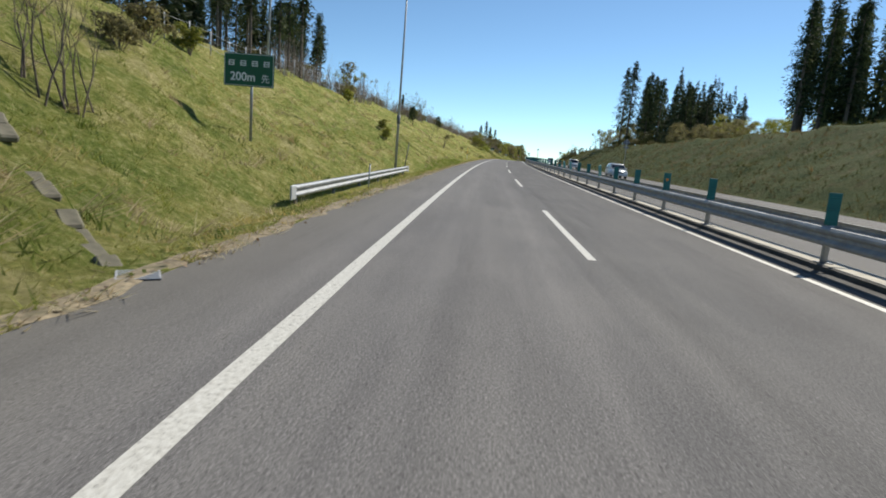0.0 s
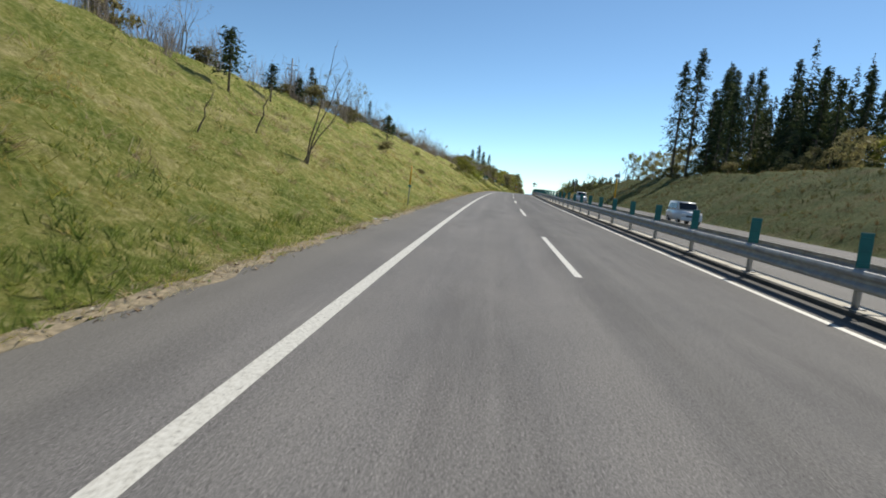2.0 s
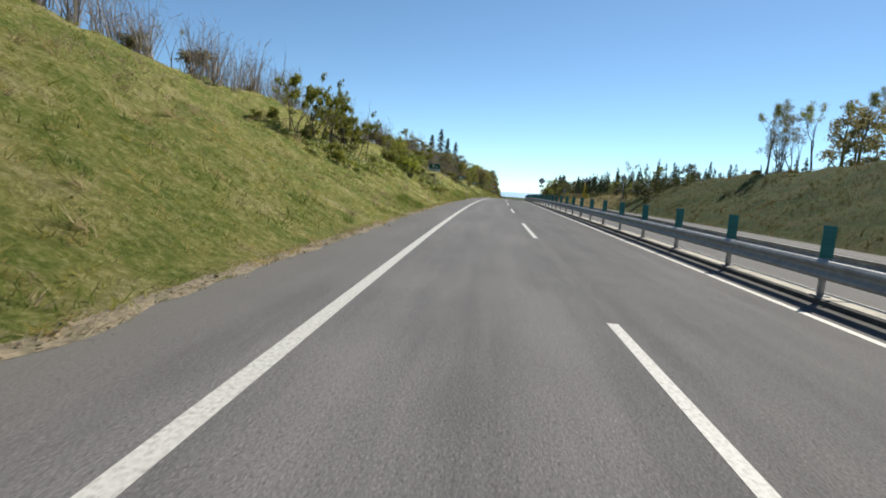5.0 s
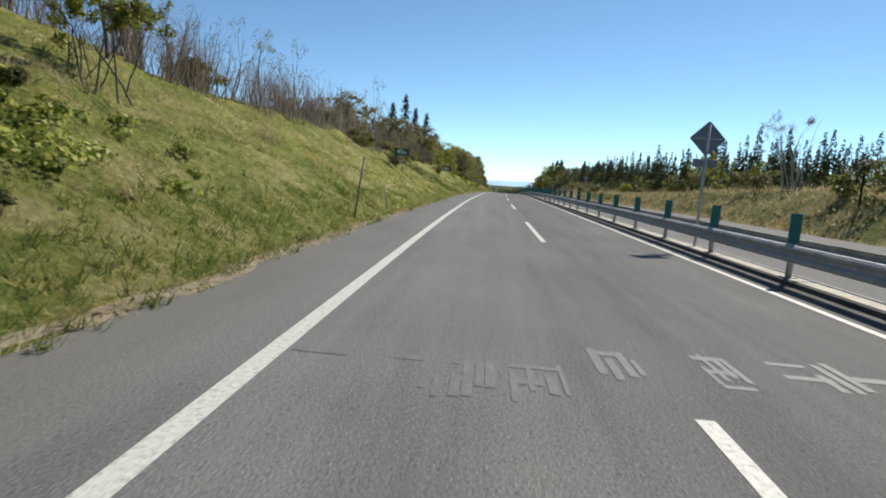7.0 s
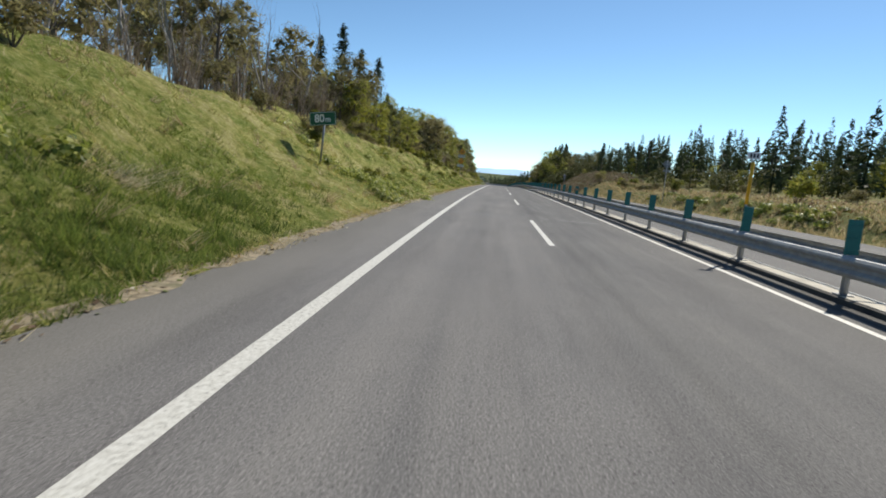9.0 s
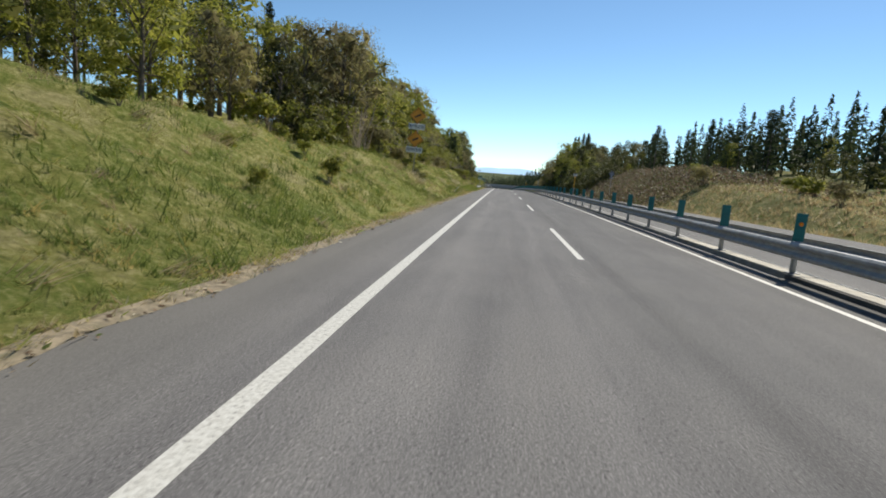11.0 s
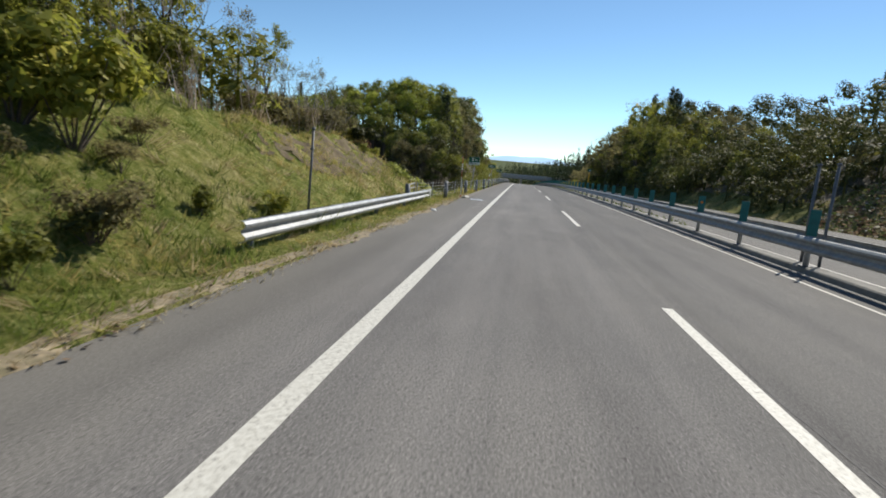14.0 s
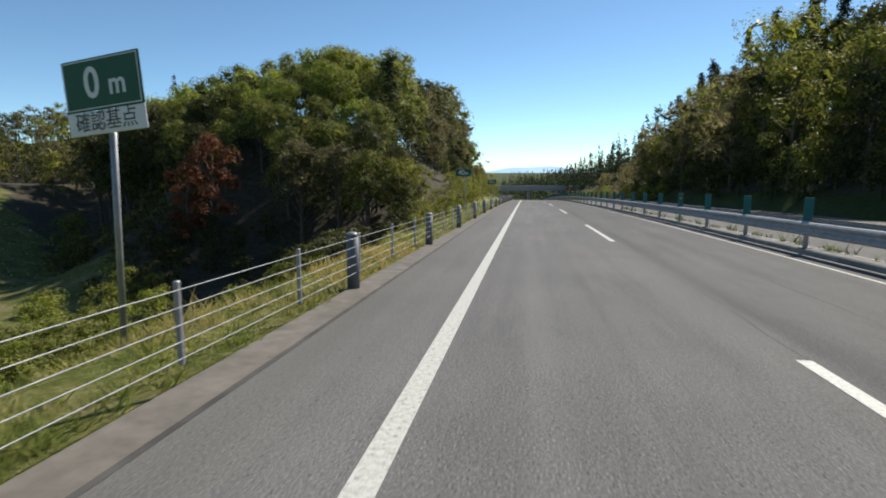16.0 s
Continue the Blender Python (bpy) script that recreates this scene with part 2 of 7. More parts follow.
BARK = bark_mat("bark", (0.06, 0.045, 0.035), (0.17, 0.135, 0.105))
BARK_PALE = bark_mat("pale_bark", (0.16, 0.14, 0.125), (0.36, 0.33, 0.3))
ZINC = coated("galvanised_steel", (0.3, 0.31, 0.32), 0.5, 0.45, 0.2, 5)
ZINC_DULL = coated("weathered_steel", (0.40, 0.41, 0.42), 0.55, 0.2, 0.2, 4)
STEEL_DARK = coated("dark_steel", (0.135, 0.145, 0.16), 0.6, 0.15, 0.2, 5)
TEAL = coated("teal_plastic", (0.012, 0.145, 0.13), 0.5, 0.0, 0.2, 4, (0.1, 0.12, 0.1), 0.3)
TEAL_PALE = coated("pale_teal_plastic", (0.16, 0.42, 0.36), 0.5, 0.0, 0.2, 4)
CONCRETE = coated("concrete", (0.42, 0.4, 0.36), 0.9, 0.0, 0.22, 3, (0.12, 0.1, 0.08), 0.7)
KERB_PALE = coated("pale_concrete", (0.5, 0.46, 0.38), 0.9, 0.0, 0.2, 3, (0.2, 0.18, 0.14), 0.6)
MOSSY = coated("mossy_concrete", (0.17, 0.155, 0.11), 0.95, 0.0, 0.45, 3, (0.09, 0.11, 0.03), 0.8)
RAIL = coated("weathered_rail_steel", (0.33, 0.335, 0.335), 0.7, 0.05, 0.2, 5, (0.2, 0.17, 0.14), 0.3)
KERB_GREY = coated("grey_concrete", (0.2, 0.195, 0.18), 0.9, 0.0, 0.25, 3, (0.09, 0.085, 0.075), 0.6)
# dark with grime, and with gutter shade put into the colour
KERB_DARK = coated("grimy_shaded_concrete", (0.075, 0.07, 0.063), 0.95, 0.0, 0.35, 2, (0.025, 0.023, 0.02), 0.8)
GREEN_SIGN = coated("green_sign_face", (0.004, 0.085, 0.042), 0.6, 0.0, 0.08, 3, (0.05, 0.07, 0.05), 0.2)
WHITE_SIGN = coated("white_sign_face", (0.72, 0.73, 0.74), 0.4, 0.0, 0.06, 3, (0.4, 0.38, 0.34), 0.25)
BLACK_INK = coated("black_print", (0.02, 0.02, 0.022), 0.5, 0.0, 0.1, 3)
YELLOW_SIGN = coated("amber_sign_face", (0.75, 0.3, 0.01), 0.4, 0.0, 0.08, 3, (0.3, 0.15, 0.03), 0.2)
YELLOW = coated("yellow_paint", (0.72, 0.38, 0.01), 0.5, 0.0, 0.12, 4)
SIGN_BACK = coated("sign_back", (0.2, 0.21, 0.23), 0.5, 0.3, 0.12, 3)
RED = coated("red_paint", (0.45, 0.02, 0.02), 0.45, 0.0, 0.12, 4)
WHITE = coated("white_paint", (0.78, 0.78, 0.78), 0.45, 0.0, 0.06, 4, (0.35, 0.32, 0.28), 0.3)
ORANGE_REFLECTOR = coated("orange_reflector", (0.85, 0.25, 0.02), 0.25, 0.0, 0.1, 9)
CAR_WHITE = coated("white_car_paint", (0.72, 0.74, 0.76), 0.18, 0.0, 0.03, 2, (0.4, 0.38, 0.35), 0.08)
RUBBER = coated("rubber", (0.02, 0.02, 0.02), 0.85, 0.0, 0.2, 8)
GLASS_DARK = coated("tinted_glass", (0.02, 0.025, 0.03), 0.06, 0.0, 0.1, 2)
RUST = coated("rust_stain", (0.125, 0.068, 0.042), 0.9, 0.0, 0.35, 5, (0.11, 0.09, 0.075), 0.9)
# very dark brown ground for the floor of the woods
WOOD_FLOOR = coated("dark_wood_floor", (0.055, 0.045, 0.026), 0.95, 0.0, 0.45, 1.2, (0.03, 0.034, 0.014), 0.8)
EARTH = coated("bare_earth", (0.115, 0.085, 0.046), 0.95, 0.0, 0.5, 5, (0.2, 0.16, 0.08), 0.8)
# distance haze is put into the hills as pale blue colour and glow
HILL_HAZE = coated("far_hills_haze_glow", (0.3, 0.4, 0.5), 1.0, 0.0, 0.05, 0.004)
hb = HILL_HAZE.node_tree.nodes["Principled BSDF"]
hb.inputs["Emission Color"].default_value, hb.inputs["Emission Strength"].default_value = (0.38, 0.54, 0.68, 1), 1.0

# ---- the road's line ----
S_ALL = np.arange(-200, 2001, 1.0)
K_H = np.interp(S_ALL, [-200, 75, 150, 275, 350, 600, 640, 680, 1040, 1060, 2000], [4.5e-4, 4.5e-4, 4e-4, 4e-4, -0.5e-4, -0.5e-4, 0, -9e-4, -9e-4, 0, 0])
K_V = np.interp(S_ALL, [-200, 75, 150, 275, 350, 480, 520, 760, 800, 1060, 1080, 2000], [-2e-5, -2e-5, -1.4e-4, -1.4e-4, -1e-4, -1e-4, -1.8e-4, -1.8e-4, 2.9e-4, 2.9e-4, 0, 0])
GRADE = np.cumsum(K_V)
GRADE -= np.interp(200, S_ALL, GRADE)
TURN = np.cumsum(K_H)
TURN -= np.interp(0, S_ALL, TURN)
LINE_X = np.cumsum(np.sin(TURN))
LINE_Y = np.cumsum(np.cos(TURN))
LINE_Z = np.cumsum(GRADE)
LINE_X, LINE_Y, LINE_Z = (a - np.interp(0, S_ALL, a) for a in (LINE_X, LINE_Y, LINE_Z))


def on_road(s, x, z=0.0):
    """World places of s metres along, x metres to the right of the lane's middle, z above the road."""
    s, x, z = np.broadcast_arrays(np.asarray(s, float), np.asarray(x, float), np.asarray(z, float))
    over = np.maximum(s - 2000, 0)
    t = np.interp(s, S_ALL, TURN)
    px = np.interp(s, S_ALL, LINE_X) + x * np.cos(t) + over * np.sin(t)
    py = np.interp(s, S_ALL, LINE_Y) - x * np.sin(t) + over * np.cos(t)
    return np.stack([px, py, np.interp(s, S_ALL, LINE_Z) + z], -1)


def stand(s, x, z=0.0, turn=0.0, scale=1.0):
    """A pose that stands upright on the road's line, facing along it."""
    t = float(np.interp(s, S_ALL, TURN))
    p = on_road(s, x, z)
    return Matrix.Translation(p) @ Matrix.Rotation(-t + radians(turn), 4, "Z") @ Matrix.Scale(scale, 4)


def along(s, x, z=0.0):
    """Like stand, but pitched with the road's grade."""
    return stand(s, x, z) @ Matrix.Rotation(float(np.interp(s, S_ALL, GRADE)), 4, "X")


def smooth(v):
    v = np.clip(v, 0, 1)
    return v * v * (3 - 2 * v)


def ripple(s, x, f):
    return (np.sin(s * f + 1.3 * np.sin(x * f * 0.7 + 0.4)) * np.cos(x * f * 1.13 + 0.9 * np.sin(s * f * 0.53 + 2.0)))


CREST_S = [-160, 60, 130, 200, 250, 300, 345, 365, 390, 410, 428, 440, 450, 470]
CREST_X = [16, 16.5, 19, 15.5, 12.6, 12, 9, 8.4, 9.5, 10.8, 10, 8.9, 7.3, 6.8]
RIGHT_S = [-160, 20, 60, 200, 216, 226, 240, 275, 350, 388, 410, 450, 480, 520, 560, 760, 880, 1100, 1300]
RIGHT_Z = [7, 6.5, 5.6, 5.4, 4.4, 2.0, 2.8, 1.3, 1.2, 3.0, 5.2, 6.2, 5.4, 6.0, 7.0, 8.0, 11.0, 12.0, 8.0]


def ground_z(s, x):
    """Height of the ground over the road's line."""
    s, x = np.broadcast_arrays(np.asarray(s, float), np.asarray(x, float))
    a = np.abs(x)
    # the cut slope beside the shoulder
    cx = np.interp(s, CREST_S, CREST_X)
    lay_by = smooth((s + 12) / 6) - smooth((s - 21) / 6)
    foot = 4.3 + 1.5 * lay_by + 0.9 * (smooth((s - 412) / 6) - smooth((s - 440) / 5))
    d = np.maximum(a - foot, 0)
    cut = 0.52 * (cx - 4.3) / (cx - foot) * np.minimum(d, cx - foot) + 0.16 * (1 - smooth((s - 425) / 15)) * np.clip(a - cx, 0, 45) + 0.02
    cut = cut + (0.18 * ripple(s, x, 0.9) + 0.14 * ripple(s + 7, x, 2.1) + 0.08 * ripple(s, x + 3, 4.0) + 0.35 * ripple(s, x, 0.21)) * np.clip(d / 3, 0, 1)
    swale = lay_by * 0.3 * np.exp(-(((a - 5.3) / 0.8) ** 2))
    cut = cut - swale - (smooth((s - 264) / 10) - smooth((s - 292) / 8)) * 0.75 * np.exp(-(((a - 7.6) / 1.9) ** 2))
    # the valley beyond it, and the wooded hill at its far end
    fall = np.where(a < 5.0, 0.0, -0.6 * np.minimum(a - 5.0, 22))
    fall = fall + 0.12 * ripple(s, x, 0.7) * np.clip(a - 5, 0, 1)
    # a grassy spur comes down into the valley from the side
    spur = np.minimum(2.5 + 0.02 * (a - 92), 2.5 - 0.5 * (92 - a)) - 0.45 * np.maximum(0, 520 - s) + 0.3 * ripple(s, x, 0.3)
    rise = -11 + 0.55 * np.clip(s - 547 - 0.25 * np.maximum(0, a - 60), 0, 50)
    fall = np.maximum(fall, np.maximum(spur, np.where(a > 30, rise, -30)))
    hill = 0.5 * np.clip(a - 7.5, 0, 20 + 24 * smooth((s - 740) / 120)) + 0.1 * np.clip(a - 21, 0, 40)
    fall = fall + (hill - fall) * smooth((s - 520) / 45) * (1 - smooth((a - 44) / 22) * (1 - smooth((s - 600) / 40)))
    w = smooth((s - (440.5 + 0.25 * np.clip(a - 6, 0, 20))) / 6)
    left = cut + (fall - cut) * w
    # the far side
    e = np.maximum(x - 18.3, 0)
    rz = np.interp(s, RIGHT_S, RIGHT_Z)
    right = np.minimum(0.58 * e, rz) + 0.07 * np.clip(e - rz / 0.58, 0, 60) - 0.15 * np.exp(-(((x - 18.2) / 0.6) ** 2))
    right = right + (0.15 * ripple(s, x, 0.8) + 0.3 * ripple(s, x, 0.23)) * np.clip(e / 3, 0, 1)
    z = np.where(x < -3.62, left, np.where(x > 17.35, right, -0.08))
    return z


# ---- mesh helpers ----
def mesh_from(name, verts, faces, mats, smooth_shade=False, uv=None):
    me = bpy.data.meshes.new(name)
    verts = np.asarray(verts, np.float32)
    faces = np.asarray(faces, np.int32)
    n, k = faces.shape
    me.vertices.add(len(verts))
    me.vertices.foreach_set("co", verts.ravel())
    me.loops.add(n * k)
    me.loops.foreach_set("vertex_index", faces.ravel())
    me.polygons.add(n)
    me.polygons.foreach_set("loop_start", np.arange(0, n * k, k, dtype=np.int32))
    me.polygons.foreach_set("loop_total", np.full(n, k, np.int32))
    me.polygons.foreach_set("use_smooth", np.full(n, smooth_shade, bool))
    if uv is not None:
        layer = me.uv_layers.new(name="UVMap")
        layer.data.foreach_set("uv", np.asarray(uv, np.float32)[faces.ravel()].ravel())
    me.update(calc_edges=True)
    for m in mats if isinstance(mats, (list, tuple)) else [mats]:
        me.materials.append(m)
    return me


def thing(name, label, category, group="", m=None):
    ob = new(name)
    ob.empty_display_size = 0.2
    if m is not None:
        ob.matrix_basis = m
    return tagged(ob, label, category, group)


def part(name, data, mat, parent, label="", m=None):
    """One mesh object under a thing or a part; data is a bmesh or a mesh."""
    if isinstance(data, bmesh.types.BMesh):
        me = bpy.data.meshes.new(name)
        data.to_mesh(me)
        data.free()
        if mat:
            me.materials.append(mat)
    else:
        me = data
    ob = new(name, me)
    ob.parent = parent
    if m is not None:
        ob.matrix_basis = m
    return tagged(ob, label)


def box(sx, sy, sz, bevel=0.01, at=(0, 0, 0)):
    bm = bmesh.new()
    bmesh.ops.create_cube(bm, size=1)
    bmesh.ops.scale(bm, vec=(sx, sy, sz), verts=bm.verts)
    if bevel:
        bmesh.ops.bevel(bm, geom=bm.edges[:], offset=bevel, segments=1, affect="EDGES")
    bmesh.ops.translate(bm, vec=at, verts=bm.verts)
    return bm


def tube(r0, r1, h, n=10, at=(0, 0, 0), cap=0.0):
    bm = bmesh.new()
    bmesh.ops.create_cone(bm, cap_ends=True, segments=n, radius1=r0, radius2=r1, depth=h)
    if cap:
        bmesh.ops.bevel(bm, geom=[e for e in bm.edges if len({round(v.co.z, 4) for v in e.verts}) == 1 and e.verts[0].co.z > 0], offset=cap, segments=2, affect="EDGES")
    bmesh.ops.translate(bm, vec=(at[0], at[1], at[2] + h / 2), verts=bm.verts)
    for f in bm.faces:
        f.smooth = len(f.verts) == 4
    return bm


def strip(name, s0, s1, xs, zs, mats, step=2.0, uv_shift=(0, 0)):
    """A band along the road with the cross-section xs, zs."""
    n = max(2, int(round((s1 - s0) / step)) + 1)
    s = np.linspace(s0, s1, n)
    xs, zs = np.asarray(xs, float), np.asarray(zs, float)
    S, X = np.meshgrid(s, xs, indexing="ij")
    Z = np.broadcast_to(zs, S.shape)
    v = on_road(S, X, Z).reshape(-1, 3)
    k = len(xs)
    i = (np.arange(n - 1)[:, None] * k + np.arange(k - 1)).ravel()
    f = np.stack([i, i + 1, i + k + 1, i + k], 1)
    uv = np.stack([X.ravel() + uv_shift[0], S.ravel() + uv_shift[1]], 1)
    return mesh_from(name, v, f, mats, False, uv)


def structure(name, me, label):
    return tagged(new(name, me), label, "", "", "structure")


def lettering(body, size, mat, parent, m, name="lettering"):
    c = bpy.data.curves.new("text", "FONT")
    c.body, c.size, c.align_x, c.align_y, c.extrude = body, size, "CENTER", "CENTER", 0.002
    c.offset = 0.005 * size / 0.3 if body[0].isascii() else 0.0
    o = bpy.data.objects.new("text", c)
    scene.collection.objects.link(o)
    bpy.context.view_layer.update()
    me = bpy.data.meshes.new_from_object(o)
    bpy.data.objects.remove(o)
    me.materials.clear()
    me.materials.append(mat)
    return part(name, me, None, parent, "", m)


# ---- ground, carriageways and markings ----
def spread(*runs):
    out = []
    for a, b, d in runs:
        out += list(np.arange(a, b, d))
    return np.array(out)


gs = spread((-190, -26, 8), (-26, 462, 0.7), (462, 520, 1.0), (520, 700, 3), (700, 1500, 25), (1500, 3201, 170))
gx = np.concatenate([-np.array([1000, 800, 600, 400, 280, 200, 150]), -spread((22, 130, 3.0))[::-1], -spread((11.8, 22, 0.5))[::-1], -spread((3.7, 11.8, 0.36))[::-1], [-3.58, 1, 5.6, 7.1, 12, 17.3], spread((17.4, 34, 0.6)), spread((34, 90, 4)), [105, 130, 160, 200, 280, 400, 600, 900, 1500]])
GS, GX = np.meshgrid(gs, gx, indexing="ij")
gz = ground_z(GS, GX)
gi = (np.arange(len(gs) - 1)[:, None] * len(gx) + np.arange(len(gx) - 1)).ravel()
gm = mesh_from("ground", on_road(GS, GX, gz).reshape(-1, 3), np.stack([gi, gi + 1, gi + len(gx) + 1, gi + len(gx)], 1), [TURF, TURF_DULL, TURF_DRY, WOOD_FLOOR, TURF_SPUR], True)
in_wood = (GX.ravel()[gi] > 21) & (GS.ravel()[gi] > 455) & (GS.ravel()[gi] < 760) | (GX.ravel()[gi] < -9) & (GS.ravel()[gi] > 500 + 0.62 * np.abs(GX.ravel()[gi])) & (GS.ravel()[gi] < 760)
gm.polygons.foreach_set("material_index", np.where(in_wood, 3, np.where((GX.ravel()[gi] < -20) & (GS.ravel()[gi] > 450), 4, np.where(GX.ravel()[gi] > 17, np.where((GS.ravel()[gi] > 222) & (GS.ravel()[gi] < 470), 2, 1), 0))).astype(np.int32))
structure("ground", gm, "grassy ground with a mown cut slope beside the motorway")

road = structure("road", strip("road", -190, 1500, [-3.72, -3.64, -1.75, 1.75, 5.91], [-0.12, 0.0, 0.0, 0.0, 0.0], ASPHALT), "grey worn asphalt carriageway with two lanes")
road_far = structure("road_opposite", strip("road_opposite", -190, 1500, [6.85, 10.5, 14.0, 17.3, 17.45], [0.0, 0, 0, 0, -0.12], ASPHALT_FAR), "pale worn asphalt carriageway of the opposite direction")
part("edge_line", strip("edge_line", -190, 1200, [-1.845, -1.65], [0.004, 0.004], LINE), None, road, "worn white edge line")
part("edge_line", strip("edge_line", -190, 374, [5.19, 5.33], [0.004, 0.004], LINE), None, road)
part("edge_line", strip("edge_line", 374, 1200, [5.24, 5.31], [0.004, 0.004], LINE), None, road, "thin white edge line")
for k in range(-9, 60):
    part("lane_dash", strip("lane_dash", 20 * k - 8, 20 * k, [1.675, 1.825], [0.004, 0.004], LINE, 4), None, road)
for k in range(-9, 60):
    part("lane_dash", strip("lane_dash", 20 * k - 3, 20 * k + 5, [10.43, 10.57], [0.004, 0.004], LINE, 4), None, road_far)
part("edge_line", strip("edge_line", 100, 1200, [7.0, 7.13], [0.004, 0.004], LINE), None, road_far)
part("edge_line", strip("edge_line", -190, 1200, [13.98, 14.08], [0.004, 0.004], LINE), None, road_far)
structure("median_gutter", strip("median_gutter", 332, 1200, [5.87, 5.9, 6.08, 6.1, 6.13], [-0.1, -0.02, -0.02, 0.085, 0.108], KERB_GREY), "dark gutter along the median")
# rail shadow and shaded kerb face are painted in as this dark band, over grime
structure("median_gutter_1", strip("median_gutter_1", -190, 332, [5.62, 5.66, 6.04, 6.05, 6.11], [0.0025, 0.006, 0.006, 0.09, 0.112], KERB_DARK), "dark gutter along the median")
structure("median_kerb_2", strip("median_kerb_2", 340, 1200, [6.12, 6.13, 6.56, 6.58, 6.59], [-0.1, 0.112, 0.112, 0.1, -0.1], KERB_GREY), "grey weathered concrete kerb under the median barrier")
structure("median_kerb", strip("median_kerb", -190, 340, [6.1, 6.11, 6.6, 6.63, 6.64], [-0.1, 0.118, 0.118, 0.1, -0.1], KERB_PALE), "pale concrete kerb under the median barrier")
structure("median_line", strip("median_line", 140, 1200, [6.68, 6.74], [0.01, 0.01], KERB_PALE), "pale concrete edging line in the median")
structure("median_strip", strip("median_strip", -190, 1200, [6.57, 6.87], [0.005, 0.005], ASPHALT_FAR), "asphalt strip of the median")
# worn block lettering on the lanes, too faded to read
rnd = random.Random(5)
for s0 in (199.9, 280.1):
    for x0, w, ds in ((-1.6, 0.52, 0.0), (-0.68, 0.42, 0.05), (-0.15, 0.3, 0.05), (0.34, 0.46, 0.1), (1.15, 0.4, 0.7), (2.2, 0.3, 0.85), (2.95, 0.5, 0.9), (3.55, 0.5, 1.0), (4.15, 0.45, 1.05)):
        for dx in (0.0, 0.33, 0.67, 0.95):
            if rnd.random() < 0.62:
                d0 = rnd.uniform(0, 0.3)
                part("worn_bar", strip("worn_bar", s0 + ds + d0, s0 + ds + d0 + rnd.uniform(0.4, 0.8), [x0 + dx * w, x0 + dx * w + rnd.uniform(0.04, 0.09)], [0.0046] * 2, WORN, 0.5), None, road, "faded white road lettering")
        for dd in (0.0, 0.38, 0.78):
            if rnd.random() < 0.5:
                part("worn_bar", strip("worn_bar", s0 + ds + dd, s0 + ds + dd + rnd.uniform(0.08, 0.16), [x0, x0 + w * rnd.uniform(0.6, 1.0)], [0.0042] * 2, WORN, 0.5), None, road, "faded white road lettering")
an = np.linspace(0, 2 * np.pi, 24, endpoint=False)
rim = on_road(78.95 + 0.34 * np.sin(an) * (1 + 0.1 * np.sin(3 * an)), -2.62 + 0.4 * np.cos(an), 0.004 + 0 * an)
sv = np.concatenate([rim, on_road([78.95], [-2.62], [0.004])])
si = np.arange(24)
part("stain", mesh_from("stain", sv, np.stack([si, (si + 1) % 24, 0 * si + 24], 1), RUST, False, sv[:, :2]), None, road, "rusty brown stain")


# tarred cracks that wander along the carriageway
def crack(s0, s1, x0, x1, width, seed):
    rn = np.random.RandomState(seed)
    n = int((s1 - s0) / 0.4) + 2
    s = np.linspace(s0, s1, n)
    x = np.linspace(x0, x1, n) + 0.5 * np.convolve(rn.normal(0, 0.05, n), np.ones(3) / 3, "same") + 0.03 * np.sin(s * 0.6)
    w = width * rn.uniform(0.4, 1.2, n) / 2
    v = np.concatenate([on_road(s, x - w, 0.003), on_road(s, x + w, 0.003)])
    i = np.arange(n - 1)
    part("crack", mesh_from("crack", v, np.stack([i, i + n, i + n + 1, i + 1], 1), TAR, False, v[:, :2]), None, road, "thin dark crack in the asphalt")


TAR = coated("dark_crack_fill", (0.125, 0.121, 0.117), 0.9, 0.0, 0.3, 6, (0.14, 0.136, 0.13), 0.6)
crack(335, 420, 2.02, 1.93, 0.016, 1)
crack(420, 520, 1.93, 1.78, 0.018, 2)
crack(443, 468, -0.08, -0.16, 0.011, 3)
crack(452, 500, 3.2, 3.5, 0.012, 4)

# sandy edge of the pavement, uneven along the grass
rn = np.random.RandomState(17)
es0 = np.arange(-20, 447, 0.35)
n0 = len(es0)
wob = np.convolve(rn.normal(0, 0.16, n0), np.ones(3) / 3, "same") + 0.05 * np.sin(es0 * 0.31)
ev = np.concatenate([on_road(es0, -3.9 + 0.6 * wob, 0.028), on_road(es0, -3.72 + 0 * es0, 0.028), on_road(es0, np.clip(-3.6 + wob, -3.7, -3.44), 0.003)])
ej = np.arange(n0 - 1)
ef = np.concatenate([np.stack([ej + k * n0, ej + (k + 1) * n0, ej + (k + 1) * n0 + 1, ej + k * n0 + 1], 1) for k in (0, 1)])
SAND = coated("verge_dirt", (0.235, 0.19, 0.122), 0.95, 0.0, 0.5, 9, (0.1, 0.1, 0.045), 0.9)
structure("verge_edge", mesh_from("verge_edge", ev, ef, SAND), "dirty strip of grit and dead straw along the pavement edge")


# ---- roadside furniture ----
BEAM = [(0.04, -0.172), (0.0, -0.172), (-0.035, -0.165), (-0.075, -0.12), (-0.075, -0.08), (-0.01, -0.025), (-0.01, 0.025), (-0.075, 0.08), (-0.075, 0.12), (-0.035, 0.165), (0.0, 0.172), (0.04, 0.172)]


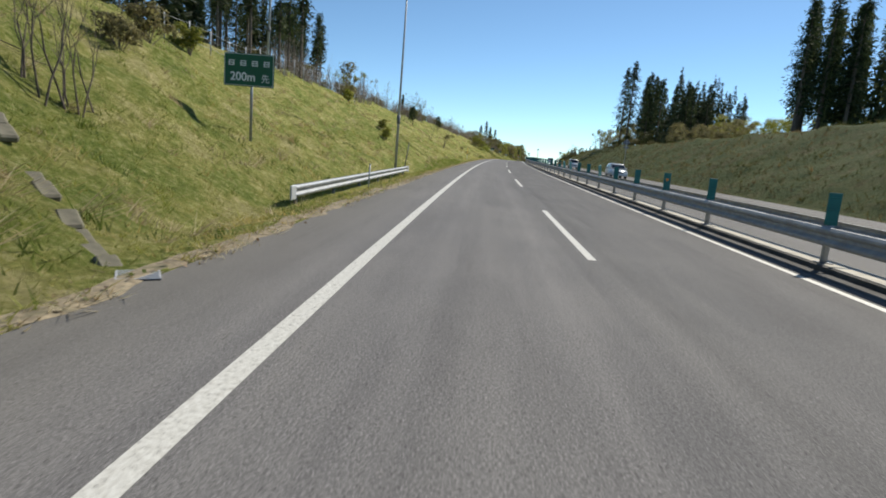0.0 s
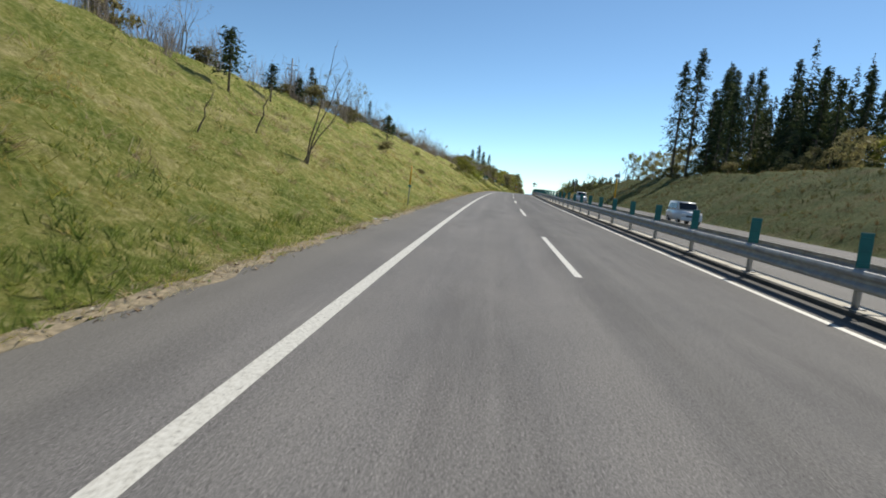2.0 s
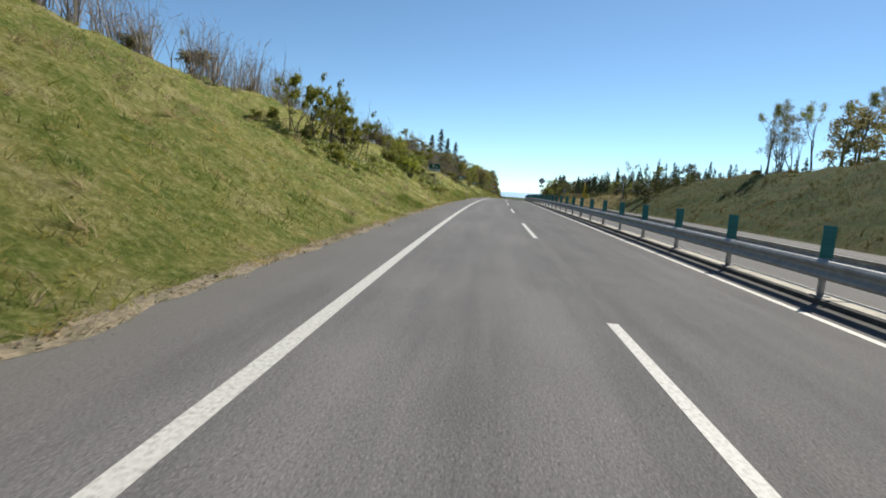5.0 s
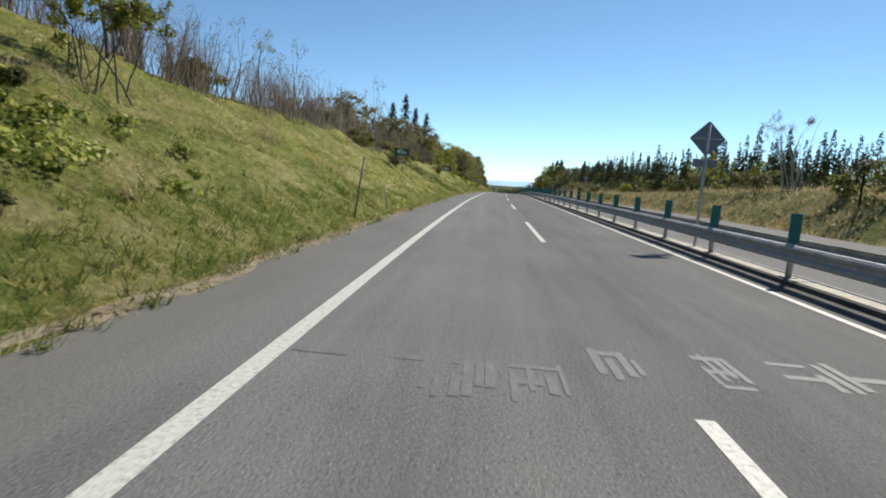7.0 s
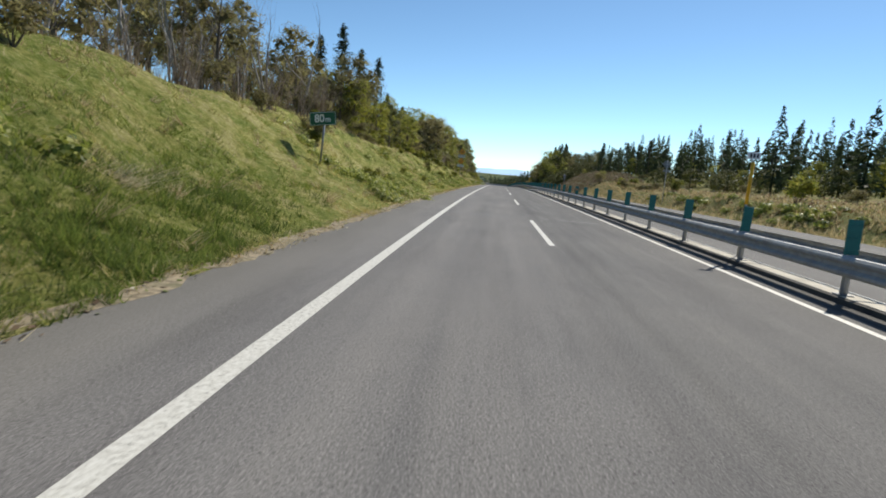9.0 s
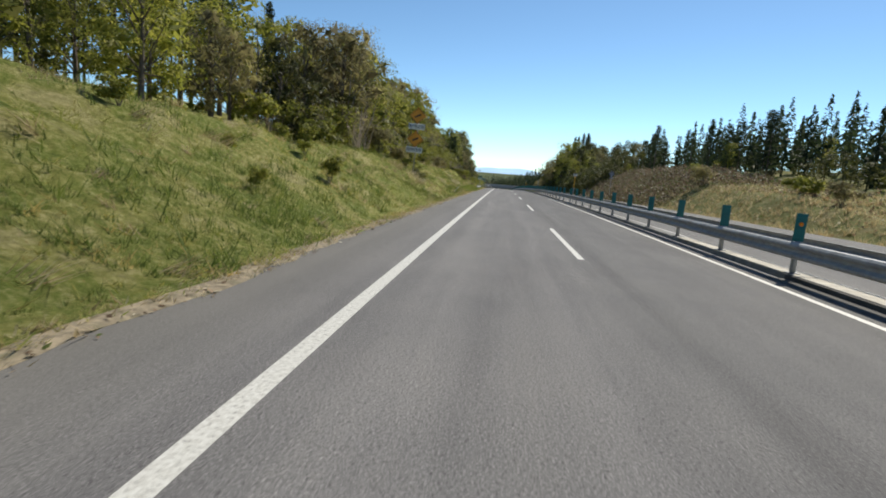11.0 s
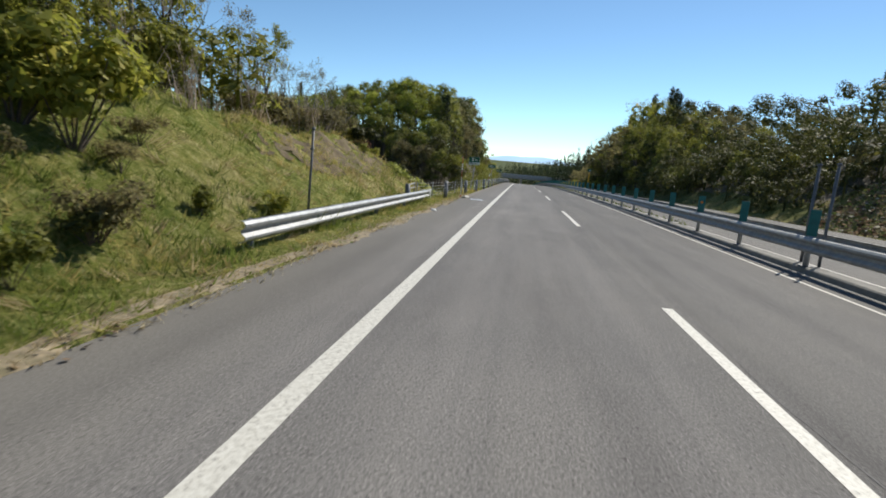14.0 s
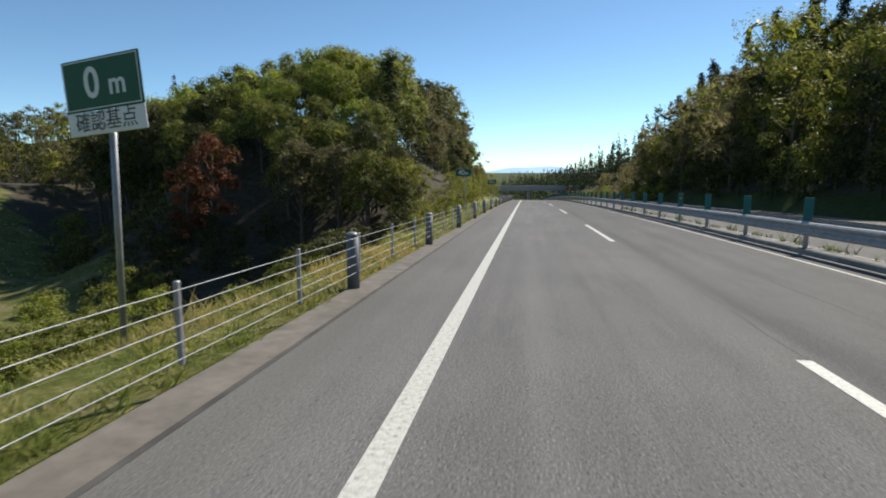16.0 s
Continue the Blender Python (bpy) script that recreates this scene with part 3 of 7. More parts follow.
def beam_mesh(length, mat, side=1):
    """A W-shaped steel rail, rolled from sheet, along y."""
    bm = bmesh.new()
    prof = [(x * side, z) for x, z in BEAM] + [((x + 0.012) * side, z) for x, z in reversed(BEAM)]
    rings = [[bm.verts.new((x, y, z)) for x, z in prof] for y in (0.0, length)]
    n = len(prof)
    for i in range(n):
        bm.faces.new((rings[0][i], rings[0][(i + 1) % n], rings[1][(i + 1) % n], rings[1][i]))
    bm.faces.new(rings[0])
    bm.faces.new(rings[1][::-1])
    for y in (0.15, length - 0.15):
        for z in (-0.1, 0.1):
            bmesh.ops.create_cone(bm, cap_ends=True, segments=6, radius1=0.018, radius2=0.012, depth=0.02, matrix=Matrix.Translation((-0.08 * side, y, z)) @ Matrix.Rotation(radians(90), 4, "Y"))
    bmesh.ops.recalc_face_normals(bm, faces=bm.faces)
    me = bpy.data.meshes.new("beam")
    bm.to_mesh(me)
    bm.free()
    me.materials.append(mat)
    return me


def as_mesh(bm, name, mat):
    me = bpy.data.meshes.new(name)
    bm.to_mesh(me)
    bm.free()
    me.materials.append(mat)
    return me


def panel_mesh(mat):
    """A rounded anti-dazzle plate on a clamp foot."""
    bm = box(0.235, 0.02, 0.6, 0.008, (0, 0, 0.35))
    for z in (0.12, 0.34, 0.56):
        r = box(0.2, 0.012, 0.02, 0.004, (0, -0.014, z))
        tmp = bpy.data.meshes.new("rib")
        r.to_mesh(tmp)
        r.free()
        bm.from_mesh(tmp)
        bpy.data.meshes.remove(tmp)
    return as_mesh(bm, "antiglare_panel", mat)


beam_near, beam_off = beam_mesh(4.02, RAIL), beam_mesh(4.02, RAIL, -1)
post_me = as_mesh(tube(0.062, 0.062, 0.68, 10, (0, 0, 0.02), 0.01), "post", ZINC_DULL)
foot_me = as_mesh(box(0.24, 0.24, 0.02, 0.006, (0, 0, 0.01)), "base_plate", STEEL_DARK)
panel_me, panel_pale_me = panel_mesh(TEAL), panel_mesh(TEAL_PALE)
reflector_me = as_mesh(tube(0.045, 0.045, 0.02, 12), "reflector", ORANGE_REFLECTOR)
bracket_me = as_mesh(box(0.74, 0.05, 0.07, 0.01, (0.37, 0, 0.54)), "bracket", STEEL_DARK)
barrier = thing("median_barrier", "double-faced galvanised steel median barrier with teal anti-dazzle plates", "guardrail")
rnd = random.Random(2)
posts = [3.0 + 4.012 * k for k in range(-9, 64) if k != -2] + [-6.6] + [257.9, 261.9] + [263.9 + 4.012 * k for k in range(28)] + [377.9 + 4.0 * k for k in range(75)]
for k in range(-10, 160):
    part("beam", beam_near, None, barrier, "", along(3.5 + 4 * k, 6.06, 0.63))
    part("beam", beam_off, None, barrier, "", along(3.5 + 4 * k, 7.0, 0.66))
for k, s in enumerate(sorted(posts)):
    p = part("post", post_me, None, barrier, "", stand(s, 6.23, 0.115, rnd.uniform(-3, 3)))
    part("base_plate", foot_me, None, p, "", Matrix.Identity(4))
    part("bracket", bracket_me, None, p, "", Matrix.Identity(4))
    bent = 13 < s < 17 or 25 < s < 33 or 46 < s < 50
    q = part("antiglare_panel", panel_pale_me if bent else panel_me, None, barrier, "bent pale teal plate" if bent else "teal plate", stand(s, 6.23, 0.765, rnd.uniform(-9, 9) + (35 if bent else 0)) @ Matrix.Rotation(radians(rnd.uniform(-1.5, 1.5) - (12 if bent else 0)), 4, "Y"))
    if k % 25 == 17 or k % 25 == 9:
        part("reflector", reflector_me, None, q, "orange round reflector", pose(0, -0.013, 0.42, 90, 0, 0))


ZINC_PLATE = coated("bright_zinc_plate", (0.45, 0.46, 0.47), 0.55, 0.15, 0.1, 4)


def guardrail(s0, s1, x, top, posts, label):
    g = thing("guardrail", label, "guardrail", "", stand((s0 + s1) / 2, x, top - 0.7))
    inv = g.matrix_basis.inverted()
    n = max(1, round((s1 - s0) / 4))
    step = (s1 - s0) / n
    me = beam_mesh(step + 0.02, ZINC, -1)
    for i in range(n):
        part("beam", me, None, g, "", inv @ along(s0 + i * step, x, top - 0.17))
    pm = as_mesh(tube(0.06, 0.06, 1.0, 10, (0, 0, 0), 0.01), "post", STEEL_DARK)
    for i in range(posts):
        s = s0 + 0.6 + (s1 - s0 - 1.2) * i / (posts - 1)
        part("post", pm, None, g, "", inv @ stand(s, x - 0.14, top - 1.02))
    end = as_mesh(box(0.05, 0.42, 0.4, 0.02), "end_plate", ZINC_PLATE)
    for s in ((s0 - 0.15, s1 + 0.15) if s0 < 100 else (s1 + 0.15,)):
        part("end_plate", end, None, g, "flat galvanised end plate", inv @ along(s, x + 0.05, top - 0.18))
    return g


guardrail(-2.4, 18.6, -5.3, 0.3, 6, "short galvanised steel guardrail on the grass verge")
guardrail(420.3, 437.6, -4.55, 0.52, 5, "short galvanised steel guardrail beside the earth bank")


def pole_thing(name, label, category, s, x, h, r, mat, extra=(), lean=0.0, r1=None, group=""):
    z = float(ground_z(s, x)) - 0.05
    t = thing(name, label, category, group, stand(s, x, z) @ Matrix.Rotation(radians(lean), 4, "Y"))
    part("pole", tube(r, r1 or r, h, 12, (0, 0, 0), 0.01), mat, t)
    for nm, bm, m, lab in extra:
        part(nm, bm, m, t, lab)
    return t


pole_thing("lamp_post", "tall slim grey tapered steel mast on the verge", "mast", 16.8, -5.75, 13.0, 0.085, ZINC_DULL, [("collar", tube(0.11, 0.11, 0.5, 12, (0, 0, 3.1)), STEEL_DARK, "dark band"), ("base", box(0.34, 0.34, 0.12, 0.02, (0, 0, 0.06)), CONCRETE, "concrete footing")], 0, 0.036)
for s, x, h in ((18.8, -5.55, 2.1), (214.2, -4.35, 2.1), (424.9, -5.3, 2.2)):
    pole_thing("snow_pole", "thin grey steel snow pole with a capped top", "pole", s, x, h, 0.028, STEEL_DARK, [("cap", tube(0.042, 0.038, 0.07, 10, (0, 0, h - 0.04), 0.01), STEEL_DARK, ""), ("clamp", tube(0.048, 0.048, 0.05, 10, (0, 0, h - 0.5)), STEEL_DARK, "")], 7 if s < 300 else 1.5, None, "snow poles")
for s, x, h, l in ((3.1, -4.4, 0.95, 1), (220.4, -4.4, 1.1, -6), (371.0, -4.55, 0.8, 33)):
    pole_thing("stake", "short thin grey marker stake in the verge", "stake", s, x, h, 0.028, ZINC_DULL, [("cap", tube(0.034, 0.03, 0.04, 8, (0, 0, h - 0.02)), STEEL_DARK, "")], l)
pole_thing("marker_pole", "slim verge marker pole, yellow above and grey below", "marker post", 69.6, -4.4, 2.0, 0.03, ZINC_DULL, [("sleeve", tube(0.042, 0.042, 0.95, 12, (0, 0, 1.08), 0.01), YELLOW, "yellow sleeve"), ("clamp", box(0.16, 0.1, 0.1, 0.02, (0, 0, 1.02)), TEAL, "dark teal bracket")], 1.0)
for s, x, h, l in ((442.7, -3.6, 2.4, -1.0), (462.0, -3.6, 1.95, 15)):
    snow = pole_thing("snow_pole", "red and white banded snow pole beside the cable fence", "pole", s, x, h, 0.016, WHITE, (), l)
    for z, w in ((0.08, 0.06), (0.535, 0.15), (0.845, 0.15)):
        part("band", tube(0.0175, 0.0175, w * h, 12, (0, 0, z * h)), RED, snow, "red band")

# distance posts on the median every hundred metres
for s in (72.8, 172.7, 272.7, 372.8, 472.3, 572.5):
    t = thing("distance_post", "yellow distance post with a small white plate on the median", "marker post", "distance posts", stand(s, 6.5, 0.1))
    part("pole", tube(0.03, 0.03, 2.45, 10), ZINC_DULL, t)
    part("sleeve", tube(0.042, 0.042, 1.05, 12, (0, 0, 1.35)), YELLOW, t, "yellow sleeve")
    if s == 472.3:
        tagged(t, "yellow distance post with a dark green plate reading 16")
        pl = part("plate", box(0.4, 0.02, 0.26, 0.006, (0, 0, 2.6)), GREEN_SIGN, t, "small dark green plate")
        lettering("16", 0.22, WHITE_SIGN, pl, Matrix.Translation((0.02, -0.014, 2.6)) @ Matrix.Rotation(radians(90), 4, "X"))
        continue
    pl = part("plate", box(0.32, 0.02, 0.18, 0.006, (0, 0, 2.56)), WHITE_SIGN, t, "small white plate")
    for dx in (-0.08, 0.0, 0.08):
        part("print_bar", box(0.045, 0.006, 0.1, 0, (dx, -0.013, 2.56)), BLACK_INK, pl)

UPRIGHT = Matrix.Rotation(radians(90), 4, "X")


def green_sign(s, x0, x1, z_top, h, text, plate="", label="", bars=0, turn=0, lean=0, tilt=0):
    """A green distance board on one steel pole; x0 to x1 across, z_top over the road."""
    xm = (x0 + x1) / 2
    g = float(ground_z(s, xm)) - 0.1
    t = thing("road_sign", label, "road sign", "distance signs", stand(s, xm, g, turn) @ Matrix.Rotation(radians(lean), 4, "Y"))
    w, top = x1 - x0, z_top - g
    ph = 0.3 if plate else 0.0
    part("pole", tube(0.045, 0.045, top - 0.05, 12, (0.08, 0.06, 0)), ZINC, t)
    mid = Matrix.Translation((0, 0, top - h / 2))
    skew = mid @ Matrix.Rotation(radians(-tilt), 4, "Y") @ mid.inverted()
    b = part("board", box(w, 0.03, h, 0.012, (0, 0, top - h / 2)), GREEN_SIGN, t, "green board with a thin white rim", skew)
    for dz in (-h / 2 + 0.03, h / 2 - 0.03):
        part("rim", box(w - 0.06, 0.006, 0.012, 0, (0, -0.017, top - h / 2 + dz)), WHITE_SIGN, b)
    for dx in (-w / 2 + 0.03, w / 2 - 0.03):
        part("rim", box(0.012, 0.006, h - 0.06, 0, (dx, -0.017, top - h / 2)), WHITE_SIGN, b)
    zc = top - h / 2
    if bars:
        for i in range(bars):
            cx = (i - (bars - 1) / 2) * w / (bars + 0.3)
            for dx, dz, sx, sz in ((0, 0.07, 0.2, 0.03), (0, 0, 0.22, 0.03), (0, -0.07, 0.2, 0.03), (-0.07, 0, 0.03, 0.17), (0.07, 0, 0.03, 0.17)):
                part("print_bar", box(sx, 0.006, sz, 0, (cx + dx, -0.018, top - h * 0.3 + dz)), WHITE_SIGN, b)
        zc = top - h * 0.72
    big, small = text
    lettering(big, 0.82 * h if not bars else 0.38, WHITE_SIGN, b, Matrix.Translation((-0.12 * w, -0.018, zc)) @ UPRIGHT)
    lettering(small, 0.59 * h if not bars else 0.3, WHITE_SIGN, b, Matrix.Translation(((0.2 if not bars else 0.33) * w, -0.018, zc - 0.04)) @ UPRIGHT)
    if plate:
        p = part("plate", box(w, 0.03, ph, 0.01, (0, 0, top - h - ph / 2 - 0.005)), WHITE_SIGN, t, "white plate with dark characters", skew)
        lettering(plate, 0.27, BLACK_INK, p, Matrix.Translation((0, -0.018, top - h - ph / 2 - 0.005)) @ UPRIGHT)
    return t


green_sign(1.2, -9.05, -7.35, 4.15, 1.05, ("200m", "先"), "", "green motorway board reading 200m on a grey pole", 4)
for s, x0, x1, zt, tx, pl in ((201.3, -8.2, -6.8, 4.1, "0", "確認基点"), (241.9, -8.15, -6.85, 3.9, "40", ""), (283.0, -8.52, -7.22, 3.76, "80", ""), (481.1, -7.15, -5.8, 3.28, "0", "確認基点"), (521.5, -6.9, -5.5, 3.3, "40", ""), (562.0, -6.9, -5.5, 3.3, "80", "")):
    green_sign(s, x0, x1, zt, 0.6 if s == 283.0 else 0.66, (tx, "m"), pl, f"green motorway board reading {tx} m on a grey pole", 0, -11 if 480 < s < 482 else -9 if s == 283.0 else 0, 2.5 if 480 < s < 482 else 3.5 if s == 283.0 else 0, 7 if 480 < s < 482 else 9 if s == 283.0 else 0)


def diamond(size, mat, at, back):
    bm = box(size, 0.02, size, 0.03)
    bmesh.ops.rotate(bm, verts=bm.verts, cent=(0, 0, 0), matrix=Matrix.Rotation(radians(45), 3, "Y"))
    bmesh.ops.translate(bm, verts=bm.verts, vec=at)
    return bm


# animal warning: two amber diamonds with plates on one pole
gz0 = float(ground_z(361.0, -6.95)) - 0.1
deer = thing("warning_sign", "two amber diamond warning signs with white plates on one pole", "road sign", "", stand(361.0, -7.0, gz0, 3) @ Matrix.Rotation(radians(3), 4, "Y"))
part("pole", tube(0.05, 0.05, 6.2 - gz0, 12, (0.1, 0.08, 0)), ZINC, deer)
for zc, zp in ((5.8, 5.02), (4.1, 3.32)):
    d = part("diamond", diamond(0.88, YELLOW_SIGN, (0, 0, zc - gz0), None), YELLOW_SIGN, deer, "amber diamond board with black rim")
    for a in range(4):
        bm = box(0.83, 0.006, 0.022, 0, (0, -0.013, 0.395))
        bmesh.ops.rotate(bm, verts=bm.verts, cent=(0, 0, 0), matrix=Matrix.Rotation(radians(45 + 90 * a), 3, "Y"))
        bmesh.ops.translate(bm, verts=bm.verts, vec=(0, 0, zc - gz0))
        part("rim", bm, BLACK_INK, d)
    bm = box(0.5, 0.008, 0.12, 0.0, (0, -0.014, 0))
    bmesh.ops.rotate(bm, verts=bm.verts, cent=(0, 0, 0), matrix=Matrix.Rotation(radians(-28), 3, "Y"))
    bmesh.ops.translate(bm, verts=bm.verts, vec=(0, 0, zc - gz0))
    part("symbol", bm, BLACK_INK, d, "plain black slanted shape")
    p = part("plate", box(1.2, 0.025, 0.42, 0.01, (0, 0, zp - gz0)), WHITE_SIGN, deer, "white plate with dark characters")
    lettering("動物注意", 0.28, BLACK_INK, p, Matrix.Translation((0, -0.015, zp - gz0)) @ UPRIGHT)

# boards for the other direction, seen from behind
for s, x, zt in ((213.4, 6.42, 3.85), (68.1, 18.9, 5.2), (219.5, 18.9, 5.4), (323.0, 18.9, 5.2), (421.0, 18.9, 5.0)):
    g = 0.1 if x < 10 else float(ground_z(s, x)) - 0.1
    t = thing("warning_sign", "grey back of a diamond warning sign on a steel pole", "road sign", "signs seen from behind", stand(s, x, g))
    part("pole", tube(0.04, 0.04, zt - g - 0.1, 10, (0, -0.04, 0)), ZINC_DULL, t)
    d = part("diamond", diamond(0.74, SIGN_BACK, (0, 0, zt - g - 0.52), None), SIGN_BACK, t, "bare grey back of a diamond board")
    part("stiffener", box(0.8, 0.03, 0.05, 0.006, (0, -0.026, zt - g - 0.52)), ZINC_DULL, d)
    part("plate", box(0.72, 0.02, 0.24, 0.008, (0, 0, zt - g - 1.24)), SIGN_BACK, t)

# cable fence over the valley
fence = thing("cable_fence", "galvanised cable fence with round steel posts along the shoulder", "fence", "", stand(500, -4.0, 0))
finv = fence.matrix_basis.inverted()
big_me = as_mesh(tube(0.1, 0.1, 0.98, 14, (0, 0, 0), 0.02), "main_post", STEEL_DARK)
cap_me = as_mesh(tube(0.105, 0.06, 0.05, 14, (0, 0, 0), 0.01), "cap", ZINC)
thin_me = as_mesh(box(0.045, 0.05, 0.68, 0.008, (0, 0, 0.56)), "post", ZINC)


def fence_x(s):
    """The fence swings away from the shoulder where it meets the end of the guardrail."""
    return float(np.interp(s, [434, 441.2, 448, 458, 462], [-4.95, -4.25, -3.86, -3.68, -3.62]))


for s in (435.7, 438.3):
    part("post", thin_me, None, fence, "slim spacer strip that holds the cables", finv @ stand(s, fence_x(s) + 0.05, 0))
for i in range(-1, 20):
    s = 447.95 + 6.99 * i + 0.3 * (i == -1)
    p = part("main_post", big_me, None, fence, "thick round steel post", finv @ stand(s, fence_x(s), -0.1))
    part("cap", cap_me, None, p, "pale cap", pose(0, 0, 0.97))
    for ds in (0.17, 2.42, 4.75):
        part("post", thin_me, None, fence, "slim spacer strip that holds the cables", finv @ stand(s + ds, fence_x(s + ds) + 0.05, 0))
ring = [(0.005 * math.cos(a), 0.005 * math.sin(a)) for a in (0, 1.257, 2.513, 3.77, 5.027, 6.283)]
for s, x in ((426.9, 6.6), (426.1, 6.62)):
    pole_thing("snow_pole", "thin dark snow pole on the median", "pole", s, x, 2.6, 0.035, STEEL_DARK, [("cap", tube(0.05, 0.045, 0.07, 10, (0, 0, 2.56), 0.01), STEEL_DARK, "")], 0, None, "snow poles")
for z in (0.28, 0.415, 0.55, 0.69, 0.83):
    ss = np.concatenate([[435.6, 437, 441.2, 444.5], np.arange(448, 580, 2.4)])
    cv = np.stack([on_road(ss, np.array([fence_x(q) for q in ss]) + 0.07 + a, z + b) for a, b in ring[:5]], 1).reshape(-1, 3)
    ci = np.arange((len(ss) - 1) * 5).reshape(-1, 5)
    cf = np.stack([ci, np.roll(ci, -1, 1), np.roll(ci, -1, 1) + 5, ci + 5], 2).reshape(-1, 4)
    part("cable", mesh_from("cable", cv, cf, [ZINC_DULL], True), None, fence, "", finv)
SLAB = coated("grubby_slab", (0.17, 0.15, 0.125), 0.95, 0.0, 0.25, 4, (0.1, 0.085, 0.06), 0.7)
# the old end of the fence behind the short rail
stub = thing("fence_end", "stout steel end post with two short rails behind the guardrail", "fence", "", stand(435.0, -5.0, -0.2))
part("post", tube(0.1, 0.1, 1.0, 14, (0, 0, 0), 0.02), STEEL_DARK, stub)
for z in (0.78, 0.95):
    part("rail", box(0.05, 1.5, 0.04, 0.008, (0, 0.75, z)), ZINC, stub)
part("brace", box(0.06, 1.3, 0.06, 0.01), ZINC_DULL, stub, "", Matrix.Translation((0.05, 0.55, 0.42)) @ Matrix.Rotation(radians(-38), 4, "X"))
part("post", box(0.05, 0.06, 1.0, 0.008, (0, 1.5, 0.5)), ZINC, stub)
structure("shoulder_slab", strip("shoulder_slab", 443, 620, [-3.69, -3.67, -3.25, -3.24], [-0.1, 0.02, 0.006, -0.1], SLAB), "rough grey-brown shoulder slab")
structure("shoulder_joint", strip("shoulder_joint", 443, 620, [-3.25, -3.19], [0.007, 0.004], KERB_DARK), "dark dirty joint beside the shoulder slab")


# drain gratings in the shoulder
def grating(s, x):
    t = thing("drain_grating", "galvanised bar grating over a drain at the pavement edge", "drain cover", "drain gratings", stand(s, x, 0.012, 33, 0.74))
    # no hollow is modelled: a flat black plate paints the shade below the bars
    part("pit", box(0.56, 0.62, 0.02, 0, (0, 0, -0.012)), RUBBER, t, "black plate standing for the shade below the bars")
    fr = as_mesh(box(0.03, 0.62, 0.035, 0.004), "frame_bar", ZINC_DULL)
    for x1 in (-0.28, 0.28):
        part("frame_bar", fr, None, t, "", pose(x1, 0, 0))
    br = as_mesh(box(0.56, 0.035, 0.03, 0.004), "bar", ZINC_DULL)
    for i in range(7):
        part("bar", br, None, t, "", pose(0, -0.28 + 0.093 * i, 0.002))


GRATINGS = (-11.6, 60.1, 159.0, 385.2)
for s in GRATINGS:
    grating(s, -3.8)
# the concrete chute that comes down the bank
rnd = random.Random(9)
chute = thing("drain_chute", "mossy broken concrete drainage chute down the grass bank", "drain", "", stand(-11.3, -4.3, 0))
cinv = chute.matrix_basis.inverted()
seg = as_mesh(box(0.42, 0.26, 0.12, 0.03), "slab", MOSSY)
for i in range(13):
    x = -4.25 - 0.33 * i
    s = -11.4 + 0.22 * i
    if i in (4, 7, 8, 11):
        continue
    part("slab", seg, None, chute, "", cinv @ stand(s, x, float(ground_z(s, x)) + rnd.uniform(-0.05, 0.01), -33 + rnd.uniform(-9, 9)) @ Matrix.Rotation(radians(25), 4, "Y"))


# wire fence and mast on the crest
wf = thing("wire_fence", "low wire fence with thin grey posts along the crest", "fence", "", stand(30, -16.6, 5.5))
winv = wf.matrix_basis.inverted()
wp = as_mesh(tube(0.03, 0.03, 1.3, 6), "post", ZINC_DULL)
spots = [(s, -15.2 - 0.02 * (s - 8)) for s in np.arange(8, 60, 2.2)]
for s, x in spots:
    part("post", wp, None, wf, "", winv @ stand(s, x, float(ground_z(s, x)) - 0.05))
for hgt in (0.35, 0.75, 1.15):
    for (s0, x0), (s1, x1) in zip(spots, spots[1:]):
        p0, p1 = Vector(on_road(s0, x0, float(ground_z(s0, x0)) + hgt)), Vector(on_road(s1, x1, float(ground_z(s1, x1)) + hgt))
        part("wire", tube(0.009, 0.009, (p1 - p0).length, 4), ZINC_DULL, wf, "", winv @ Matrix.Translation(p0) @ (p1 - p0).to_track_quat("Z", "Y").to_matrix().to_4x4())
pole_thing("mast", "tall pale grey steel mast behind the crest", "mast", 23.0, -16.6, 9.0, 0.09, ZINC_DULL, [("collar", tube(0.12, 0.12, 0.3, 12, (0, 0, 2.6)), STEEL_DARK, "dark band")], 1.0, 0.07)


# litter
def scrap(s, x, mat, label, seed, size=0.16):
    rn = random.Random(seed)
    bm = bmesh.new()
    bmesh.ops.create_icosphere(bm, subdivisions=2, radius=size)
    for v in bm.verts:
        v.co = Vector((v.co.x * rn.uniform(0.7, 1.2), v.co.y * rn.uniform(0.6, 1.1), abs(v.co.z) * rn.uniform(0.3, 0.75)))
    ob = new("litter", as_mesh(bm, "litter", mat))
    ob.matrix_basis = stand(s, x, max(0.0, float(ground_z(s, x))) + 0.005)
    tagged(ob, label, "litter")


scrap(261.3, -3.75, WHITE, "crumpled pale plastic bag at the pavement edge", 1, 0.14)
scrap(261.0, -3.62, YELLOW, "crushed yellow wrapper at the pavement edge", 4, 0.08)
scrap(432.4, -3.45, WHITE, "crumpled white paper on the shoulder edge", 2, 0.12)


